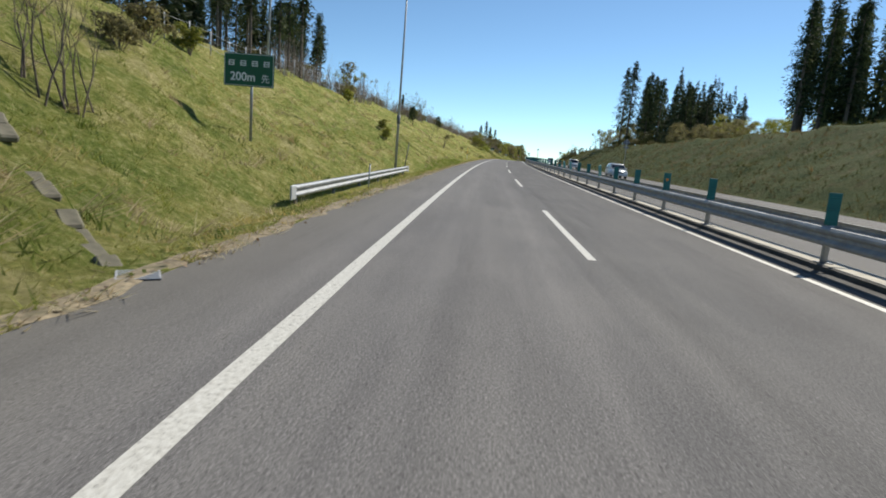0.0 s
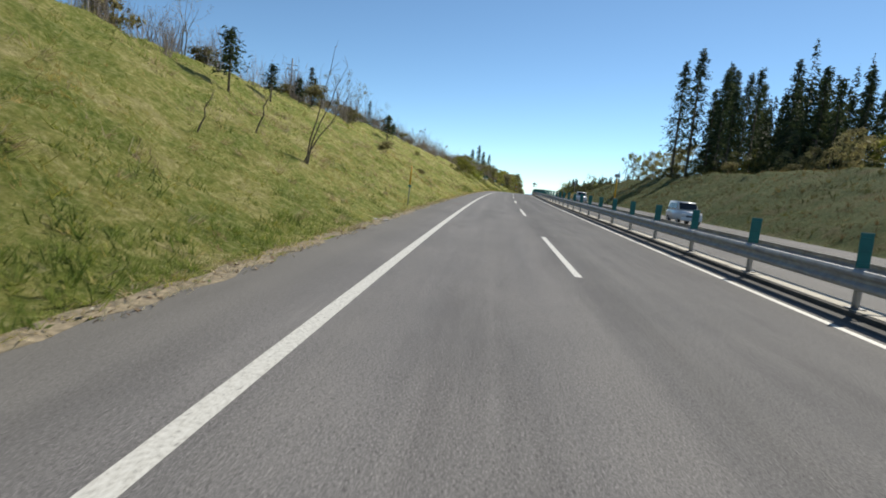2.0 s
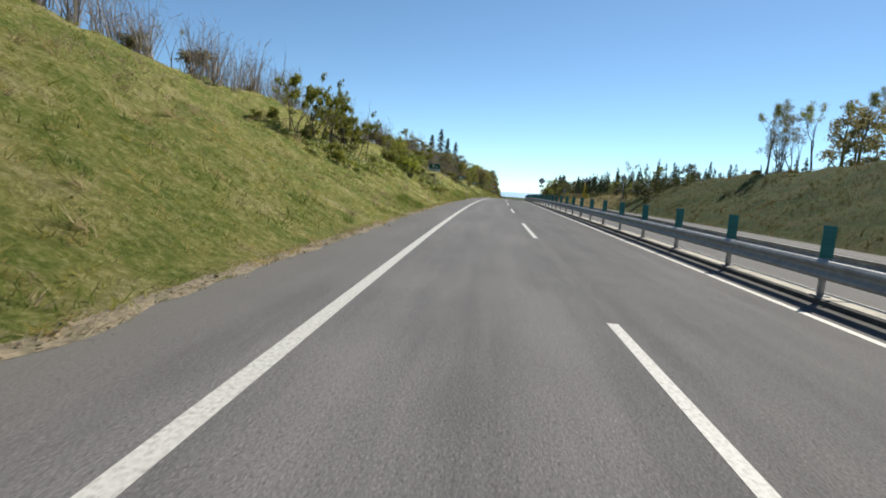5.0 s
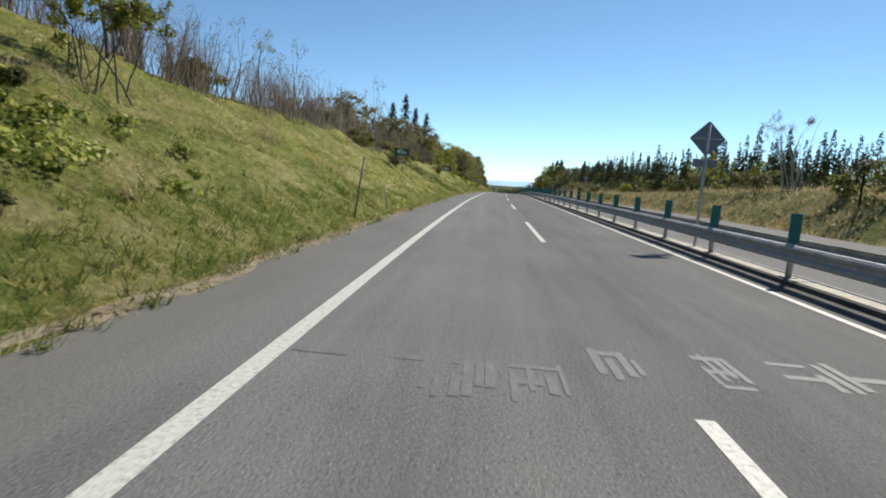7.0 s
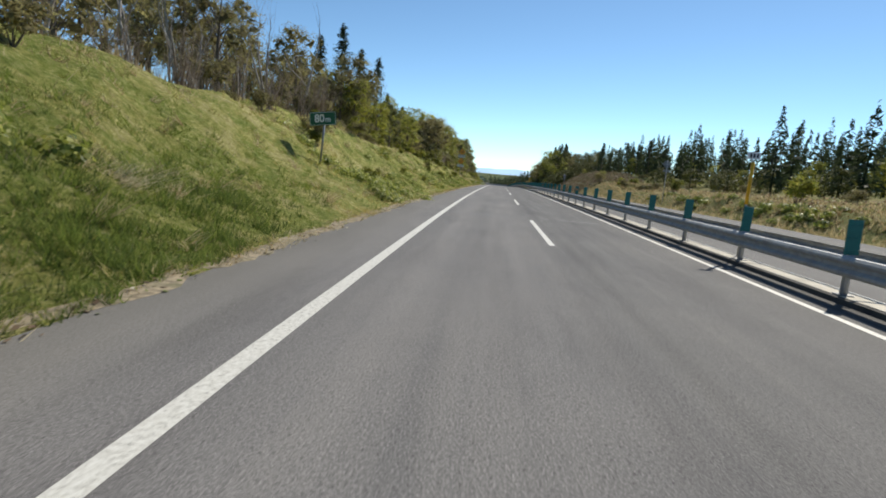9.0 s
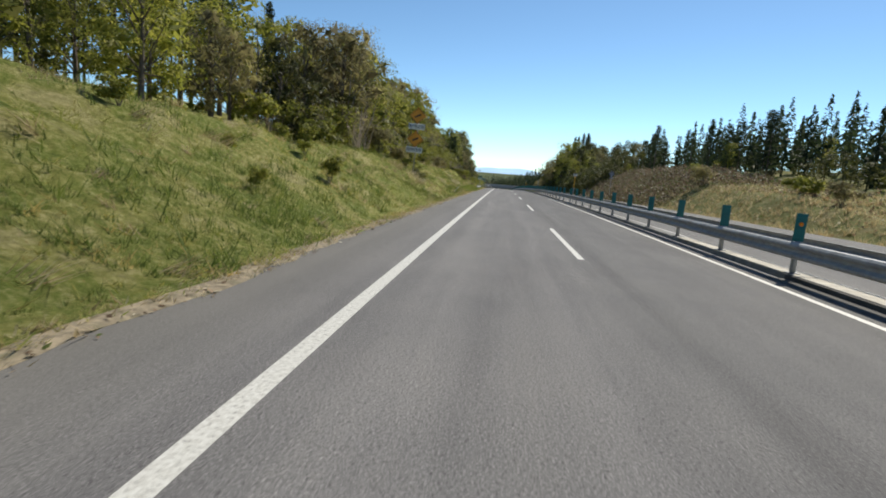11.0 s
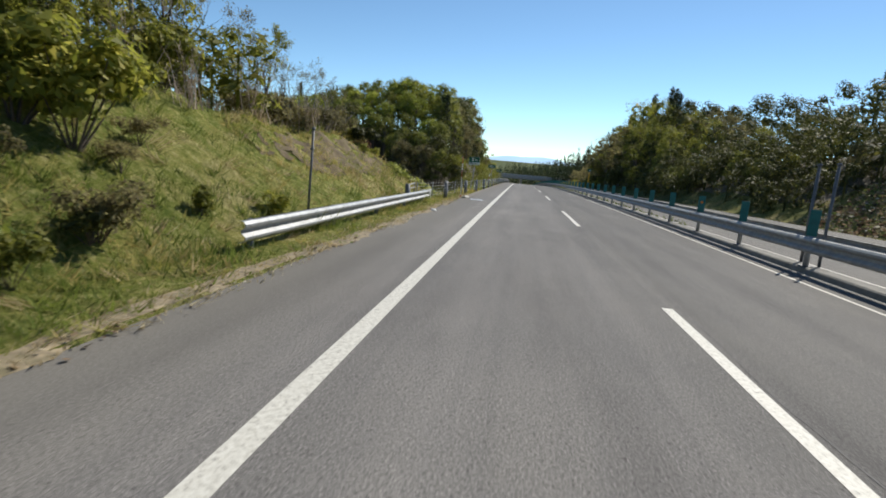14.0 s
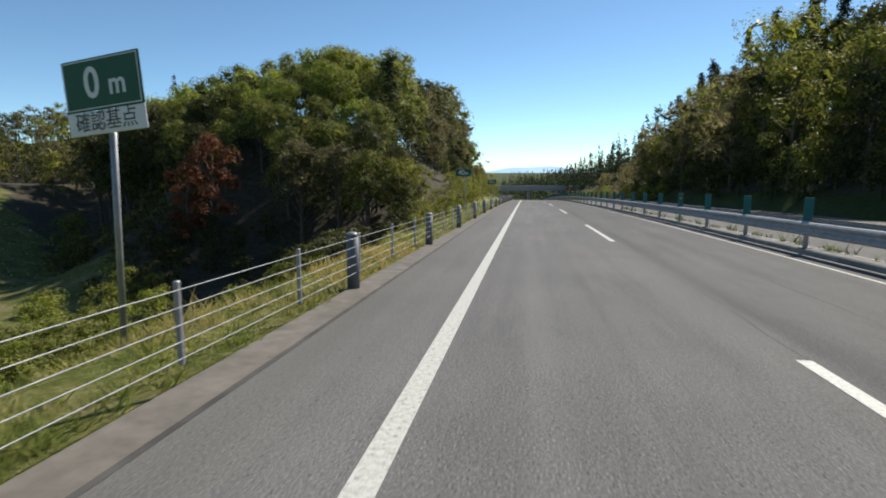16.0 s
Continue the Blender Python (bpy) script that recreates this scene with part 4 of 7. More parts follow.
# ---- vehicles in the opposite lanes ----
def car(kind, m, paint, label, boxy):
    """A small high car built from side-profile slices; its front looks along -y."""
    t = thing("car", label, "car", "", m)
    L, W, H = (3.4, 1.475, 1.62) if boxy else (3.6, 1.6, 1.55)
    if boxy:
        low = [(-1.7, 0.32), (-1.7, 0.72), (-1.62, 0.9), (-0.95, 0.98), (1.62, 1.0), (1.7, 0.8), (1.7, 0.3)]
        top = [(-0.92, 0.98), (-0.5, 1.6), (1.5, 1.64), (1.62, 1.0)]
    else:
        low = [(-1.8, 0.3), (-1.78, 0.62), (-1.6, 0.8), (-0.95, 0.95), (1.7, 0.98), (1.8, 0.75), (1.8, 0.3)]
        top = [(-1.0, 0.95), (-0.15, 1.5), (0.9, 1.55), (1.45, 1.42), (1.72, 0.98)]

    def slab(pts, w0, w1, z0, z1, bev):
        bm = bmesh.new()
        rows = []
        for side in (-1, 1):
            rows.append([bm.verts.new((side * (w0 + (w1 - w0) * max(0, min(1, (z - z0) / (z1 - z0)))) / 2, y, z)) for y, z in pts])
        n = len(pts)
        bm.faces.new(rows[0])
        bm.faces.new(rows[1][::-1])
        for i in range(n):
            bm.faces.new((rows[0][i], rows[1][i], rows[1][(i + 1) % n], rows[0][(i + 1) % n]))
        bmesh.ops.recalc_face_normals(bm, faces=bm.faces)
        bmesh.ops.bevel(bm, geom=bm.edges[:], offset=bev, segments=3, affect="EDGES")
        for f in bm.faces:
            f.smooth = True
        return bm

    part("body", slab(low, W, W, 0.3, 1.0, 0.06), paint, t)
    part("cabin", slab(top, W - 0.06, W - 0.28, 0.95, 1.6, 0.05), paint, t)
    zt = 1.5 if boxy else 1.4
    y0, z0, y1, z1 = (-0.9, 1.03, -0.55, 1.55) if boxy else (-0.9, 1.02, -0.25, 1.44)
    ang = math.atan2(z1 - z0, y1 - y0)
    ln = math.hypot(y1 - y0, z1 - z0)
    part("windscreen", box(W - 0.3, ln * 0.9, 0.02, 0.008), GLASS_DARK, t, "dark windscreen", Matrix.Translation((0, (y0 + y1) / 2 - 0.02, (z0 + z1) / 2 + 0.012)) @ Matrix.Rotation(ang, 4, "X"))
    for side in (-1, 1):
        for ya, yb in ((-0.5, 0.3), (0.36, 1.2)):
            lean = math.atan2(0.11, 0.65)
            part("side_window", box(0.02, yb - ya, zt - 1.1, 0.01), GLASS_DARK, t, "dark side window", Matrix.Translation((side * (W / 2 - 0.075), (ya + yb) / 2, (zt + 1.08) / 2)) @ Matrix.Rotation(-side * lean, 4, "Y"))
        part("headlight", box(0.3, 0.08, 0.15, 0.03), WHITE, t, "clear headlight", Matrix.Translation((side * (W / 2 - 0.22), -L / 2 - 0.01, 0.72)))
        part("mirror", box(0.14, 0.1, 0.12, 0.03), paint, t, "", Matrix.Translation((side * (W / 2 + 0.06), -0.72, 1.06)))
        for y in (-L / 2 + 0.6, L / 2 - 0.6):
            wm = Matrix.Translation((side * (W / 2 - 0.09), y, 0.3)) @ Matrix.Rotation(radians(90), 4, "Y")
            w = part("wheel", tube(0.3, 0.3, 0.18, 20, (0, 0, -0.09), 0.03), RUBBER, t, "black tyre", wm)
            part("rim", tube(0.19, 0.17, 0.02, 14, (0, 0, 0.09 if side > 0 else -0.11)), ZINC, w, "silver wheel rim")
    part("bumper", box(W - 0.06, 0.1, 0.22, 0.04, (0, -L / 2 - 0.02, 0.42)), paint, t)
    part("grille", box(0.7, 0.03, 0.1, 0.01, (0, -L / 2 - 0.03, 0.62)), RUBBER, t, "black grille")
    part("number_plate", box(0.33, 0.015, 0.165, 0.004, (0, -L / 2 - 0.085, 0.42)), WHITE, t, "plain pale plate")
    return t


car("hatch", stand(42.6, 12.9, 0.004), CAR_WHITE, "small white hatchback driving in the opposite lane", False)
car("van", stand(82.4, 13.3, 0.004), CAR_WHITE, "boxy white compact car driving in the opposite lane", True)
car("van", stand(131.0, 12.3, 0.004), CAR_WHITE, "white compact van driving in the opposite lane", True)

# ---- the overbridge and the far hills ----
bridge = thing("overbridge", "grey concrete road bridge crossing far ahead", "bridge", "", stand(765, 4, 0))
part("deck", box(64, 5.5, 1.5, 0.08, (0, 0, 7.7)), CONCRETE, bridge)
for y in (-2.6, 2.6):
    part("parapet", box(64, 0.2, 1.0, 0.03, (0, y, 8.95)), ZINC_DULL, bridge)
for x in (-11.5, 2.2, 16.5):
    part("pier", box(1.0, 4.6, 7.6, 0.08, (x, 0, 3.2)), CONCRETE, bridge)
rnd = np.random.RandomState(3)
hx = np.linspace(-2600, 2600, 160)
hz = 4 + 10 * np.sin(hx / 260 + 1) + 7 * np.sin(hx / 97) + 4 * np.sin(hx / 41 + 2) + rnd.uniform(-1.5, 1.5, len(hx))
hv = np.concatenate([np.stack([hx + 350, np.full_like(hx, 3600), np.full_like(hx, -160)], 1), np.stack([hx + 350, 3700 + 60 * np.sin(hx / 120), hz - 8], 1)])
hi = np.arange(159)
tagged(new("backdrop", mesh_from("backdrop", hv, np.stack([hi, hi + 1, hi + 161, hi + 160], 1), HILL_HAZE, True)), "hazy blue line of distant hills", "", "", "structure")


# ---- vegetation ----
def blades(s, x, per, h0, h1, width, lean, seed, flat=0.0):
    """Tufts of single-triangle blades standing on the ground at s, x."""
    rn = np.random.RandomState(seed)
    n = len(s) * per
    S, X = np.repeat(s, per), np.repeat(x, per)
    sp = 0.5 * (1 + flat)
    S, X = S + rn.normal(0, 0.09 * sp, n), X + rn.normal(0, 0.09 * sp, n)
    base = on_road(S, X, np.where((X > -3.66) & (X < 10), 0.003, ground_z(S, X) - 0.02))
    a = rn.uniform(0, 2 * np.pi, n)
    h = rn.uniform(h0, h1, n) * np.repeat(rn.uniform(0.5, 1.5, len(s)) * (1 + 0.5 * ripple(s, x, 2.6) + 0.3 * ripple(s, x, 1.1)), per)
    side = np.stack([np.cos(a), np.sin(a), 0 * a], 1) * (width * rn.uniform(0.6, 1.4, n))[:, None]
    b = rn.uniform(0, 2 * np.pi, n) if not flat else np.repeat(rn.choice([-1.5, 1.4, 0.3], len(s)) + rn.normal(0, 0.3, len(s)), per) + rn.normal(0, 0.45, n)
    tip = np.stack([np.cos(b), np.sin(b), 0 * b], 1) * (lean * h * rn.uniform(0.3, 1.3, n))[:, None]
    tip[:, 2] = h * (1 - flat) + flat * 0.06
    v = np.stack([base - side, base + side, base + tip], 1)
    # nothing grows on the chute or the gratings
    chute_x = np.interp(S, [-11.5, -8.7], [-4.1, -8.3], -99, -99)
    bare = np.abs(X - chute_x) < 0.2
    for q in GRATINGS:
        bare |= (np.abs(S - q) < 0.75) & (X > -4.1) & (X < -3.3)
    v = v[~bare].reshape(-1, 3)
    return v, np.arange(len(v)).reshape(-1, 3)


def stuff(name, v, f, mat, label):
    ob = new(name, mesh_from(name, v, f, mat))
    return tagged(ob, label, "", "", "stuff")


rn = np.random.RandomState(11)


def scatter(n, s0, s1, x0, x1, power=1.0):
    return rn.uniform(s0, s1, n), -(x0 + (x1 - x0) * rn.uniform(0, 1, n) ** power)


def earthy(s, x):
    """The scar of bare earth on the end of the bank."""
    e = ((s - 434.5) / 6.5) ** 2 + ((x + 8.0) / 1.25) ** 2
    return e + 0.4 * ripple(s, x, 1.9) + 0.35 * ripple(s, x, 4.3) + 0.25 * ripple(s, x, 9.7) < 0.8


gs1, gx1 = scatter(46000, -17, 450, 3.7, 9.5, 1.2)
keep = (rn.uniform(0, 1, len(gs1)) < 0.8 + 0.3 * ripple(gs1, gx1, 0.8)) & ~earthy(gs1, gx1)
v, f = blades(gs1[keep], gx1[keep], 6, 0.04, 0.15, 0.012, 1.6, 1)
stuff("grass", v, f, GRASS, "green and straw-coloured spring grass on the cut slope")
gs1, gx1 = scatter(26000, -17, 456, 8.5, 19)
keep = (rn.uniform(0, 1, len(gs1)) < 0.8 + 0.3 * ripple(gs1, gx1, 0.6)) & (-gx1 < np.interp(gs1, CREST_S, CREST_X) + 4) & ~earthy(gs1, gx1)
v, f = blades(gs1[keep], gx1[keep], 5, 0.05, 0.18, 0.018, 1.6, 2)
stuff("grass", v, f, GRASS, "rough grass on the upper cut slope")
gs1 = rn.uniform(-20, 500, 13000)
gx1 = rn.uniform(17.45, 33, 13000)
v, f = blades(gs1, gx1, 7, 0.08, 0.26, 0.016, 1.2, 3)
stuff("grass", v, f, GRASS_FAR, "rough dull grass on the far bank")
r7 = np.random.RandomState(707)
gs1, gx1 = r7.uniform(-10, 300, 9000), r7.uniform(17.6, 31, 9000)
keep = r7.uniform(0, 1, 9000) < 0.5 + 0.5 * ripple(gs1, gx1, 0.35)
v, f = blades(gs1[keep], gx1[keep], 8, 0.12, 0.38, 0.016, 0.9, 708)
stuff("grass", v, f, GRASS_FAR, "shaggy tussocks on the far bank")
gs1, gx1 = scatter(9000, 447, 560, 3.72, 5.6)
v, f = blades(gs1, gx1, 7, 0.05, 0.17, 0.012, 0.8, 4)
stuff("grass", v, f, GRASS, "green grass strip under the cable fence")
gs1, gx1 = scatter(15000, 440, 530, 5.4, 46, 1.3)
keep = ~earthy(gs1, gx1) & (gs1 + gx1 * 0.5 < 502)
v, f = blades(gs1[keep], gx1[keep], 6, 0.06, 0.18, 0.018, 1.5, 14)
stuff("grass", v, f, GRASS, "rough grass on the valley side")
gs1, gx1 = scatter(6000, -17, 450, 3.66, 4.1)
keep = rn.uniform(0, 1, len(gs1)) < 0.6 + 0.4 * ripple(gs1, gx1, 1.7)
v, f = blades(gs1[keep], gx1[keep], 9, 0.06, 0.24, 0.011, 1.0, 5, 0.7)
stuff("straw", v, f, STRAW, "dead straw and litter along the pavement edge")
gs1, gx1 = scatter(1500, -17, 446, 4.2, 13)
gs2 = np.concatenate([rn.uniform(354, 366, 60), rn.uniform(386, 396, 30)])
gs1, gx1 = np.concatenate([gs1, gs2]), np.concatenate([gx1, -rn.uniform(4.8, 7.8, 90)])
keep = ~earthy(gs1, gx1)
v, f = blades(gs1[keep], gx1[keep], 26, 0.3, 0.8, 0.010, 0.9, 6, 0.65)
stuff("straw", v, f, STRAW, "flattened patches of dead straw on the bank")


for s0, s1, x0, x1, n in ((163, 170, 4.0, 5.6, 500), (255, 277, 4.3, 9.5, 2600), (284, 300, 4.3, 8, 900), (384, 402, 4.6, 8.5, 1500), (258.5, 272, 3.6, 7.6, 1500), (261, 268, 3.6, 6.0, 700), (180, 224, 3.4, 6.6, 1500), (205, 262, 3.4, 6.0, 1500), (380, 418, 3.5, 5.6, 1300), (20, 60, 3.8, 5.2, 1200), (300, 345, 4.2, 7, 1200), (366, 384, 4.2, 5.5, 500), (110, 130, 4.2, 6, 500), (410, 424, 4.4, 7.5, 600)):
    gs1, gx1 = scatter(n, s0, s1, x0, x1)
    edge = ((gs1 - (s0 + s1) / 2) / (s1 - s0)) ** 2 + ((-gx1 - (x0 + x1) / 2) / (x1 - x0)) ** 2 + 0.1 * ripple(gs1, gx1, 1.1)
    keep = edge < 0.25
    v, f = blades(gs1[keep], gx1[keep], 9, 0.08, 0.22, 0.009, 0.8, int(s0))
    stuff("grass", v, f, LUSH, "patch of lush green grass on the bank")
gs1 = rn.uniform(436, 520, 240)
v, f = blades(gs1, rn.uniform(6.44, 6.62, 240) + 0 * gs1, 9, 0.05, 0.22, 0.012, 0.9, 77)
v[:, 2] += 0.12
stuff("weeds", v, f, LUSH, "small green weeds along the median kerb")


gs1, gx1 = scatter(9000, 344, 452, 4.0, 10)
keep = (rn.uniform(0, 1, len(gs1)) < 0.6 + 0.5 * ripple(gs1, gx1, 0.9)) & ~earthy(gs1, gx1)
v, f = blades(gs1[keep], gx1[keep], 6, 0.06, 0.2, 0.014, 1.8, 41)
stuff("grass", v, f, GRASS, "shaggy uncut grass on the bank below the wood")


def tufts(n, s0, s1, x0, x1, seed, mat, h0=0.12, h1=0.34, size=0.24, per=34):
    """Rounded tussocks: close clusters of blades, thickest where the ground ripples."""
    rq = np.random.RandomState(seed)
    s, x = rq.uniform(s0, s1, n), -rq.uniform(x0, x1, n)
    keep = (rq.uniform(0, 1, n) < 0.5 + 0.6 * ripple(s, x, 0.55)) & ~earthy(s, x)
    s, x = s[keep], x[keep]
    r = rq.uniform(0.5, 1.5, len(s)) * size
    S, X = np.repeat(s, per) + rq.normal(0, 1, len(s) * per) * np.repeat(r, per), np.repeat(x, per) + rq.normal(0, 0.8, len(s) * per) * np.repeat(r, per)
    v, f = blades(S, X, 1, h0, h1, 0.012, 0.7, seed + 1)
    stuff("tussocks", v, f, mat, "rounded green tussocks of grass on the bank")


tufts(1500, 300, 450, 4.1, 10.5, 301, LUSH)
tufts(1100, -17, 300, 4.1, 9, 303, LUSH, 0.08, 0.22)
tufts(900, -17, 440, 6, 14, 305, STRAW, 0.06, 0.2, 0.3)
tufts(1500, 60, 345, 9.5, 16, 307, STRAW, 0.08, 0.26, 0.4)
gs1, gx1 = scatter(2600, -17, 446, 3.5, 3.85)
keep = rn.uniform(0, 1, len(gs1)) < 0.45 + 0.6 * ripple(gs1, gx1, 0.63)
v, f = blades(gs1[keep], gx1[keep], 9, 0.05, 0.16, 0.010, 1.3, 309, 0.75)
stuff("straw", v, f, STRAW_PALE, "bleached straw swept along the pavement edge")


def quads(c, u, w):
    """Leaf cards: centre, half-length and half-width vectors."""
    v = np.stack([c - u - 0.3 * w, c - 0.2 * u + w, c + u + 0.2 * w, c + 0.1 * u - w], 1).reshape(-1, 3)
    return v, np.arange(len(v)).reshape(-1, 4)


def tris(c, u, w):
    """Small leaves: one pointed triangle each."""
    v = np.stack([c - u + 0.35 * w, c + 0.1 * u + w, c + u - 0.6 * w], 1).reshape(-1, 3)
    return v, np.arange(len(v)).reshape(-1, 3)


def unit(rn, n):
    d = rn.normal(size=(n, 3))
    return d / np.linalg.norm(d, axis=1, keepdims=True)


def leaf_cloud(rn, blobs, per, size, fill=10):
    """Clumps of leaves that lie along the outside of each clump, with larger shaded ones inside."""
    C, N, K = [], [], []
    for cx, cy, cz, rx, ry, rz in blobs:
        d = unit(rn, per + fill)
        d[:, 2] = np.where(d[:, 2] < -0.5, -d[:, 2], d[:, 2])
        r = rn.uniform(0.72, 1.04, per + fill) + 0.16 * np.sin(d[:, 0] * 5 + cx * 3) * np.sin(d[:, 1] * 5 + cy * 3 + d[:, 2] * 4)
        r[per:] = rn.uniform(0.2, 0.6, fill)
        C.append(np.array([cx, cy, cz]) + d * r[:, None] * np.array([rx, ry, rz]))
        N.append(d)
        k = size * rn.uniform(0.55, 1.4, per + fill)
        k[per:] = 0.42 * rx * rn.uniform(0.7, 1.2, fill)
        K.append(k)
    C, N, K = np.concatenate(C), np.concatenate(N), np.concatenate(K)
    n = len(C)
    face = N + np.array([0, 0, 0.35]) + unit(rn, n) * 0.75
    u = np.cross(face, unit(rn, n))
    u /= np.linalg.norm(u, axis=1, keepdims=True) + 1e-9
    w = np.cross(face, u)
    w /= np.linalg.norm(w, axis=1, keepdims=True) + 1e-9
    return tris(C, u * K[:, None], w * K[:, None] * 0.7)


def limbs(rn, segs, sides=5):
    """Tapered limbs from (p0, p1, r0, r1) rows."""
    V, F, b = [], [], 0
    for p0, p1, r0, r1 in segs:
        p0, p1 = np.array(p0, float), np.array(p1, float)
        d = p1 - p0
        d /= np.linalg.norm(d) + 1e-9
        a = np.cross(d, [0.3, 0.9, 0.1])
        a /= np.linalg.norm(a) + 1e-9
        c = np.cross(d, a)
        t = np.linspace(0, 2 * np.pi, sides, endpoint=False)
        ringv = np.cos(t)[:, None] * a + np.sin(t)[:, None] * c
        V += [p0 + ringv * r0, p1 + ringv * r1]
        i = np.arange(sides)
        F.append(np.stack([b + i, b + (i + 1) % sides, b + sides + (i + 1) % sides, b + sides + i], 1))
        b += 2 * sides
    return np.concatenate(V), np.concatenate(F)


def grow(rn, p, d, length, r, depth, segs, spread_by=0.6, upward=0.25, kids=(2, 4)):
    """Branches that fork and thin out."""
    q = p
    steps = 3 if depth > 1 else 2
    for i in range(steps):
        d = d + rn.normal(0, 0.13, 3) + np.array([0, 0, upward * 0.3])
        d /= np.linalg.norm(d)
        n = q + d * length / steps
        r1 = r * (1 - 0.25 / steps * (i + 1))
        segs.append((q, n, r, r1, depth))
        q, r = n, r1
        if depth > 0 and i > 0:
            for _ in range(rn.randint(*kids)):
                e = d + rn.normal(0, spread_by, 3) + np.array([0, 0, upward])
                e /= np.linalg.norm(e)
                grow(rn, q, e, length * rn.uniform(0.45, 0.72), r * 0.55, depth - 1, segs, spread_by, upward, kids)


def tree_thing(name, label, category, group, parts):
    t = thing(name, label, category, group)
    for nm, (v, f), mat, lab in parts:
        p = part(nm, mesh_from(nm, v, f, mat, nm == "trunk"), None, t, lab)
        if nm != "trunk":
            tagged(p, "", "", "", "stuff")
    return t


def bare_tree(seed, h, leaf=None, leaf_n=0, stems=1, label="bare grey tree with thin upright branches", bark=None):
    rn = np.random.RandomState(seed)
    segs = []
    for k in range(stems):
        d = np.array([rn.normal(0, 0.12 + 0.12 * (stems > 1)), rn.normal(0, 0.12 + 0.12 * (stems > 1)), 1.0])
        grow(rn, np.array([rn.normal(0, 0.08 * stems), rn.normal(0, 0.08 * stems), -0.2]), d / np.linalg.norm(d), h * 0.52, (h * 0.011 * (1.2 if stems == 1 else 0.8) + 0.02) * (0.6 if stems > 3 else 1), 3, segs, 0.45, 0.3, (1, 3))
    bark = bark or BARK_PALE
    ps = [("trunk", limbs(rn, [s[:4] for s in segs if s[4] >= 2], 6), bark, ""), ("branchwork", limbs(rn, [(a, b, r0, max(r1, 0.006)) for a, b, r0, r1, dd in segs if dd < 2], 3), bark, "fine bare twigs")]
    if leaf:
        tips = np.array([s[1] for s in segs if s[4] == 0])
        c = tips[rn.randint(0, len(tips), leaf_n)] + rn.normal(0, 0.16 * h / 8, (leaf_n, 3))
        u = unit(rn, leaf_n) * 0.09
        w = np.cross(u, unit(rn, leaf_n)) * 0.7
        ps.append(("crown", tris(c, u, w), leaf, "sparse young leaves"))
    return tree_thing("tree", label, "tree", "", ps)


def leaning_sapling(seed, stems, label):
    """Thin straight stems from one root, each (height, lean), with a few short twigs."""
    rn = np.random.RandomState(seed)
    main, twigs = [], []
    for h, lean in stems:
        q = np.array([rn.uniform(-0.1, 0.1), rn.uniform(-0.1, 0.1), -0.15])
        for i in range(5):
            n = np.array([lean * h * ((i + 1) / 5) ** 1.2 + rn.normal(0, 0.05), 0.3 * lean * h * (i + 1) / 5, h * (i + 1) / 5])
            main.append((q, n, 0.034 * (1 - 0.15 * i), 0.034 * (0.85 - 0.15 * i)))
            if i > 1:
                for _ in range(2):
                    twigs.append((n, n + np.array([rn.normal(0.1, 0.22), rn.normal(0, 0.25), rn.uniform(0.15, 0.5)]), 0.009, 0.004))
            q = n
    return tree_thing("sapling", label, "sapling", "", [("trunk", limbs(rn, main, 6), BARK, ""), ("branchwork", limbs(rn, twigs, 3), BARK, "short bare twigs")])


def crown_blobs(rn, h, wide, n, low):
    """Overlapping clumps that fill an uneven dome from low to the top."""
    blobs = []
    for i in range(n):
        a, zz = i * 2.4 + rn.uniform(-0.5, 0.5), low + (0.94 - low) * ((i + rn.uniform(0, 1)) / n) ** 0.8
        reach = wide * math.sqrt(max(0.04, 1 - ((zz - 0.48) / 0.55) ** 2)) * rn.uniform(0.4, 0.78)
        r = wide * rn.uniform(0.3, 0.5)
        blobs.append((math.cos(a) * reach, math.sin(a) * reach, zz * h - 0.3 * r, r, r * rn.uniform(0.85, 1.15), r * rn.uniform(0.7, 0.95)))
    blobs.append((rn.uniform(-0.3, 0.3), 0, h * 0.88, wide * 0.36, wide * 0.36, h * 0.12))
    return blobs


def leafy_tree(seed, h, wide, mat, label, n_blob=14, per=260, size=0.105, low=0.14):
    rn = np.random.RandomState(seed)
    segs = [(np.array([0, 0, -0.4]), np.array([0.1, 0, h * 0.4]), h * 0.018 + 0.04, h * 0.012 + 0.02), (np.array([0.1, 0, h * 0.4]), np.array([0, 0.2, h * 0.8]), h * 0.012 + 0.02, 0.03)]
    blobs = crown_blobs(rn, h, wide, n_blob, low)
    for bl in blobs[:-1]:
        segs.append((np.array([0.05, 0.05, max(0.18, bl[2] / h - 0.25) * h]), np.array(bl[:3]), h * 0.006 + 0.012, 0.012))
    return tree_thing("tree", label, "tree", "", [("trunk", limbs(rn, segs, 6), BARK, ""), ("crown", leaf_cloud(rn, blobs, per, size), mat, "")])


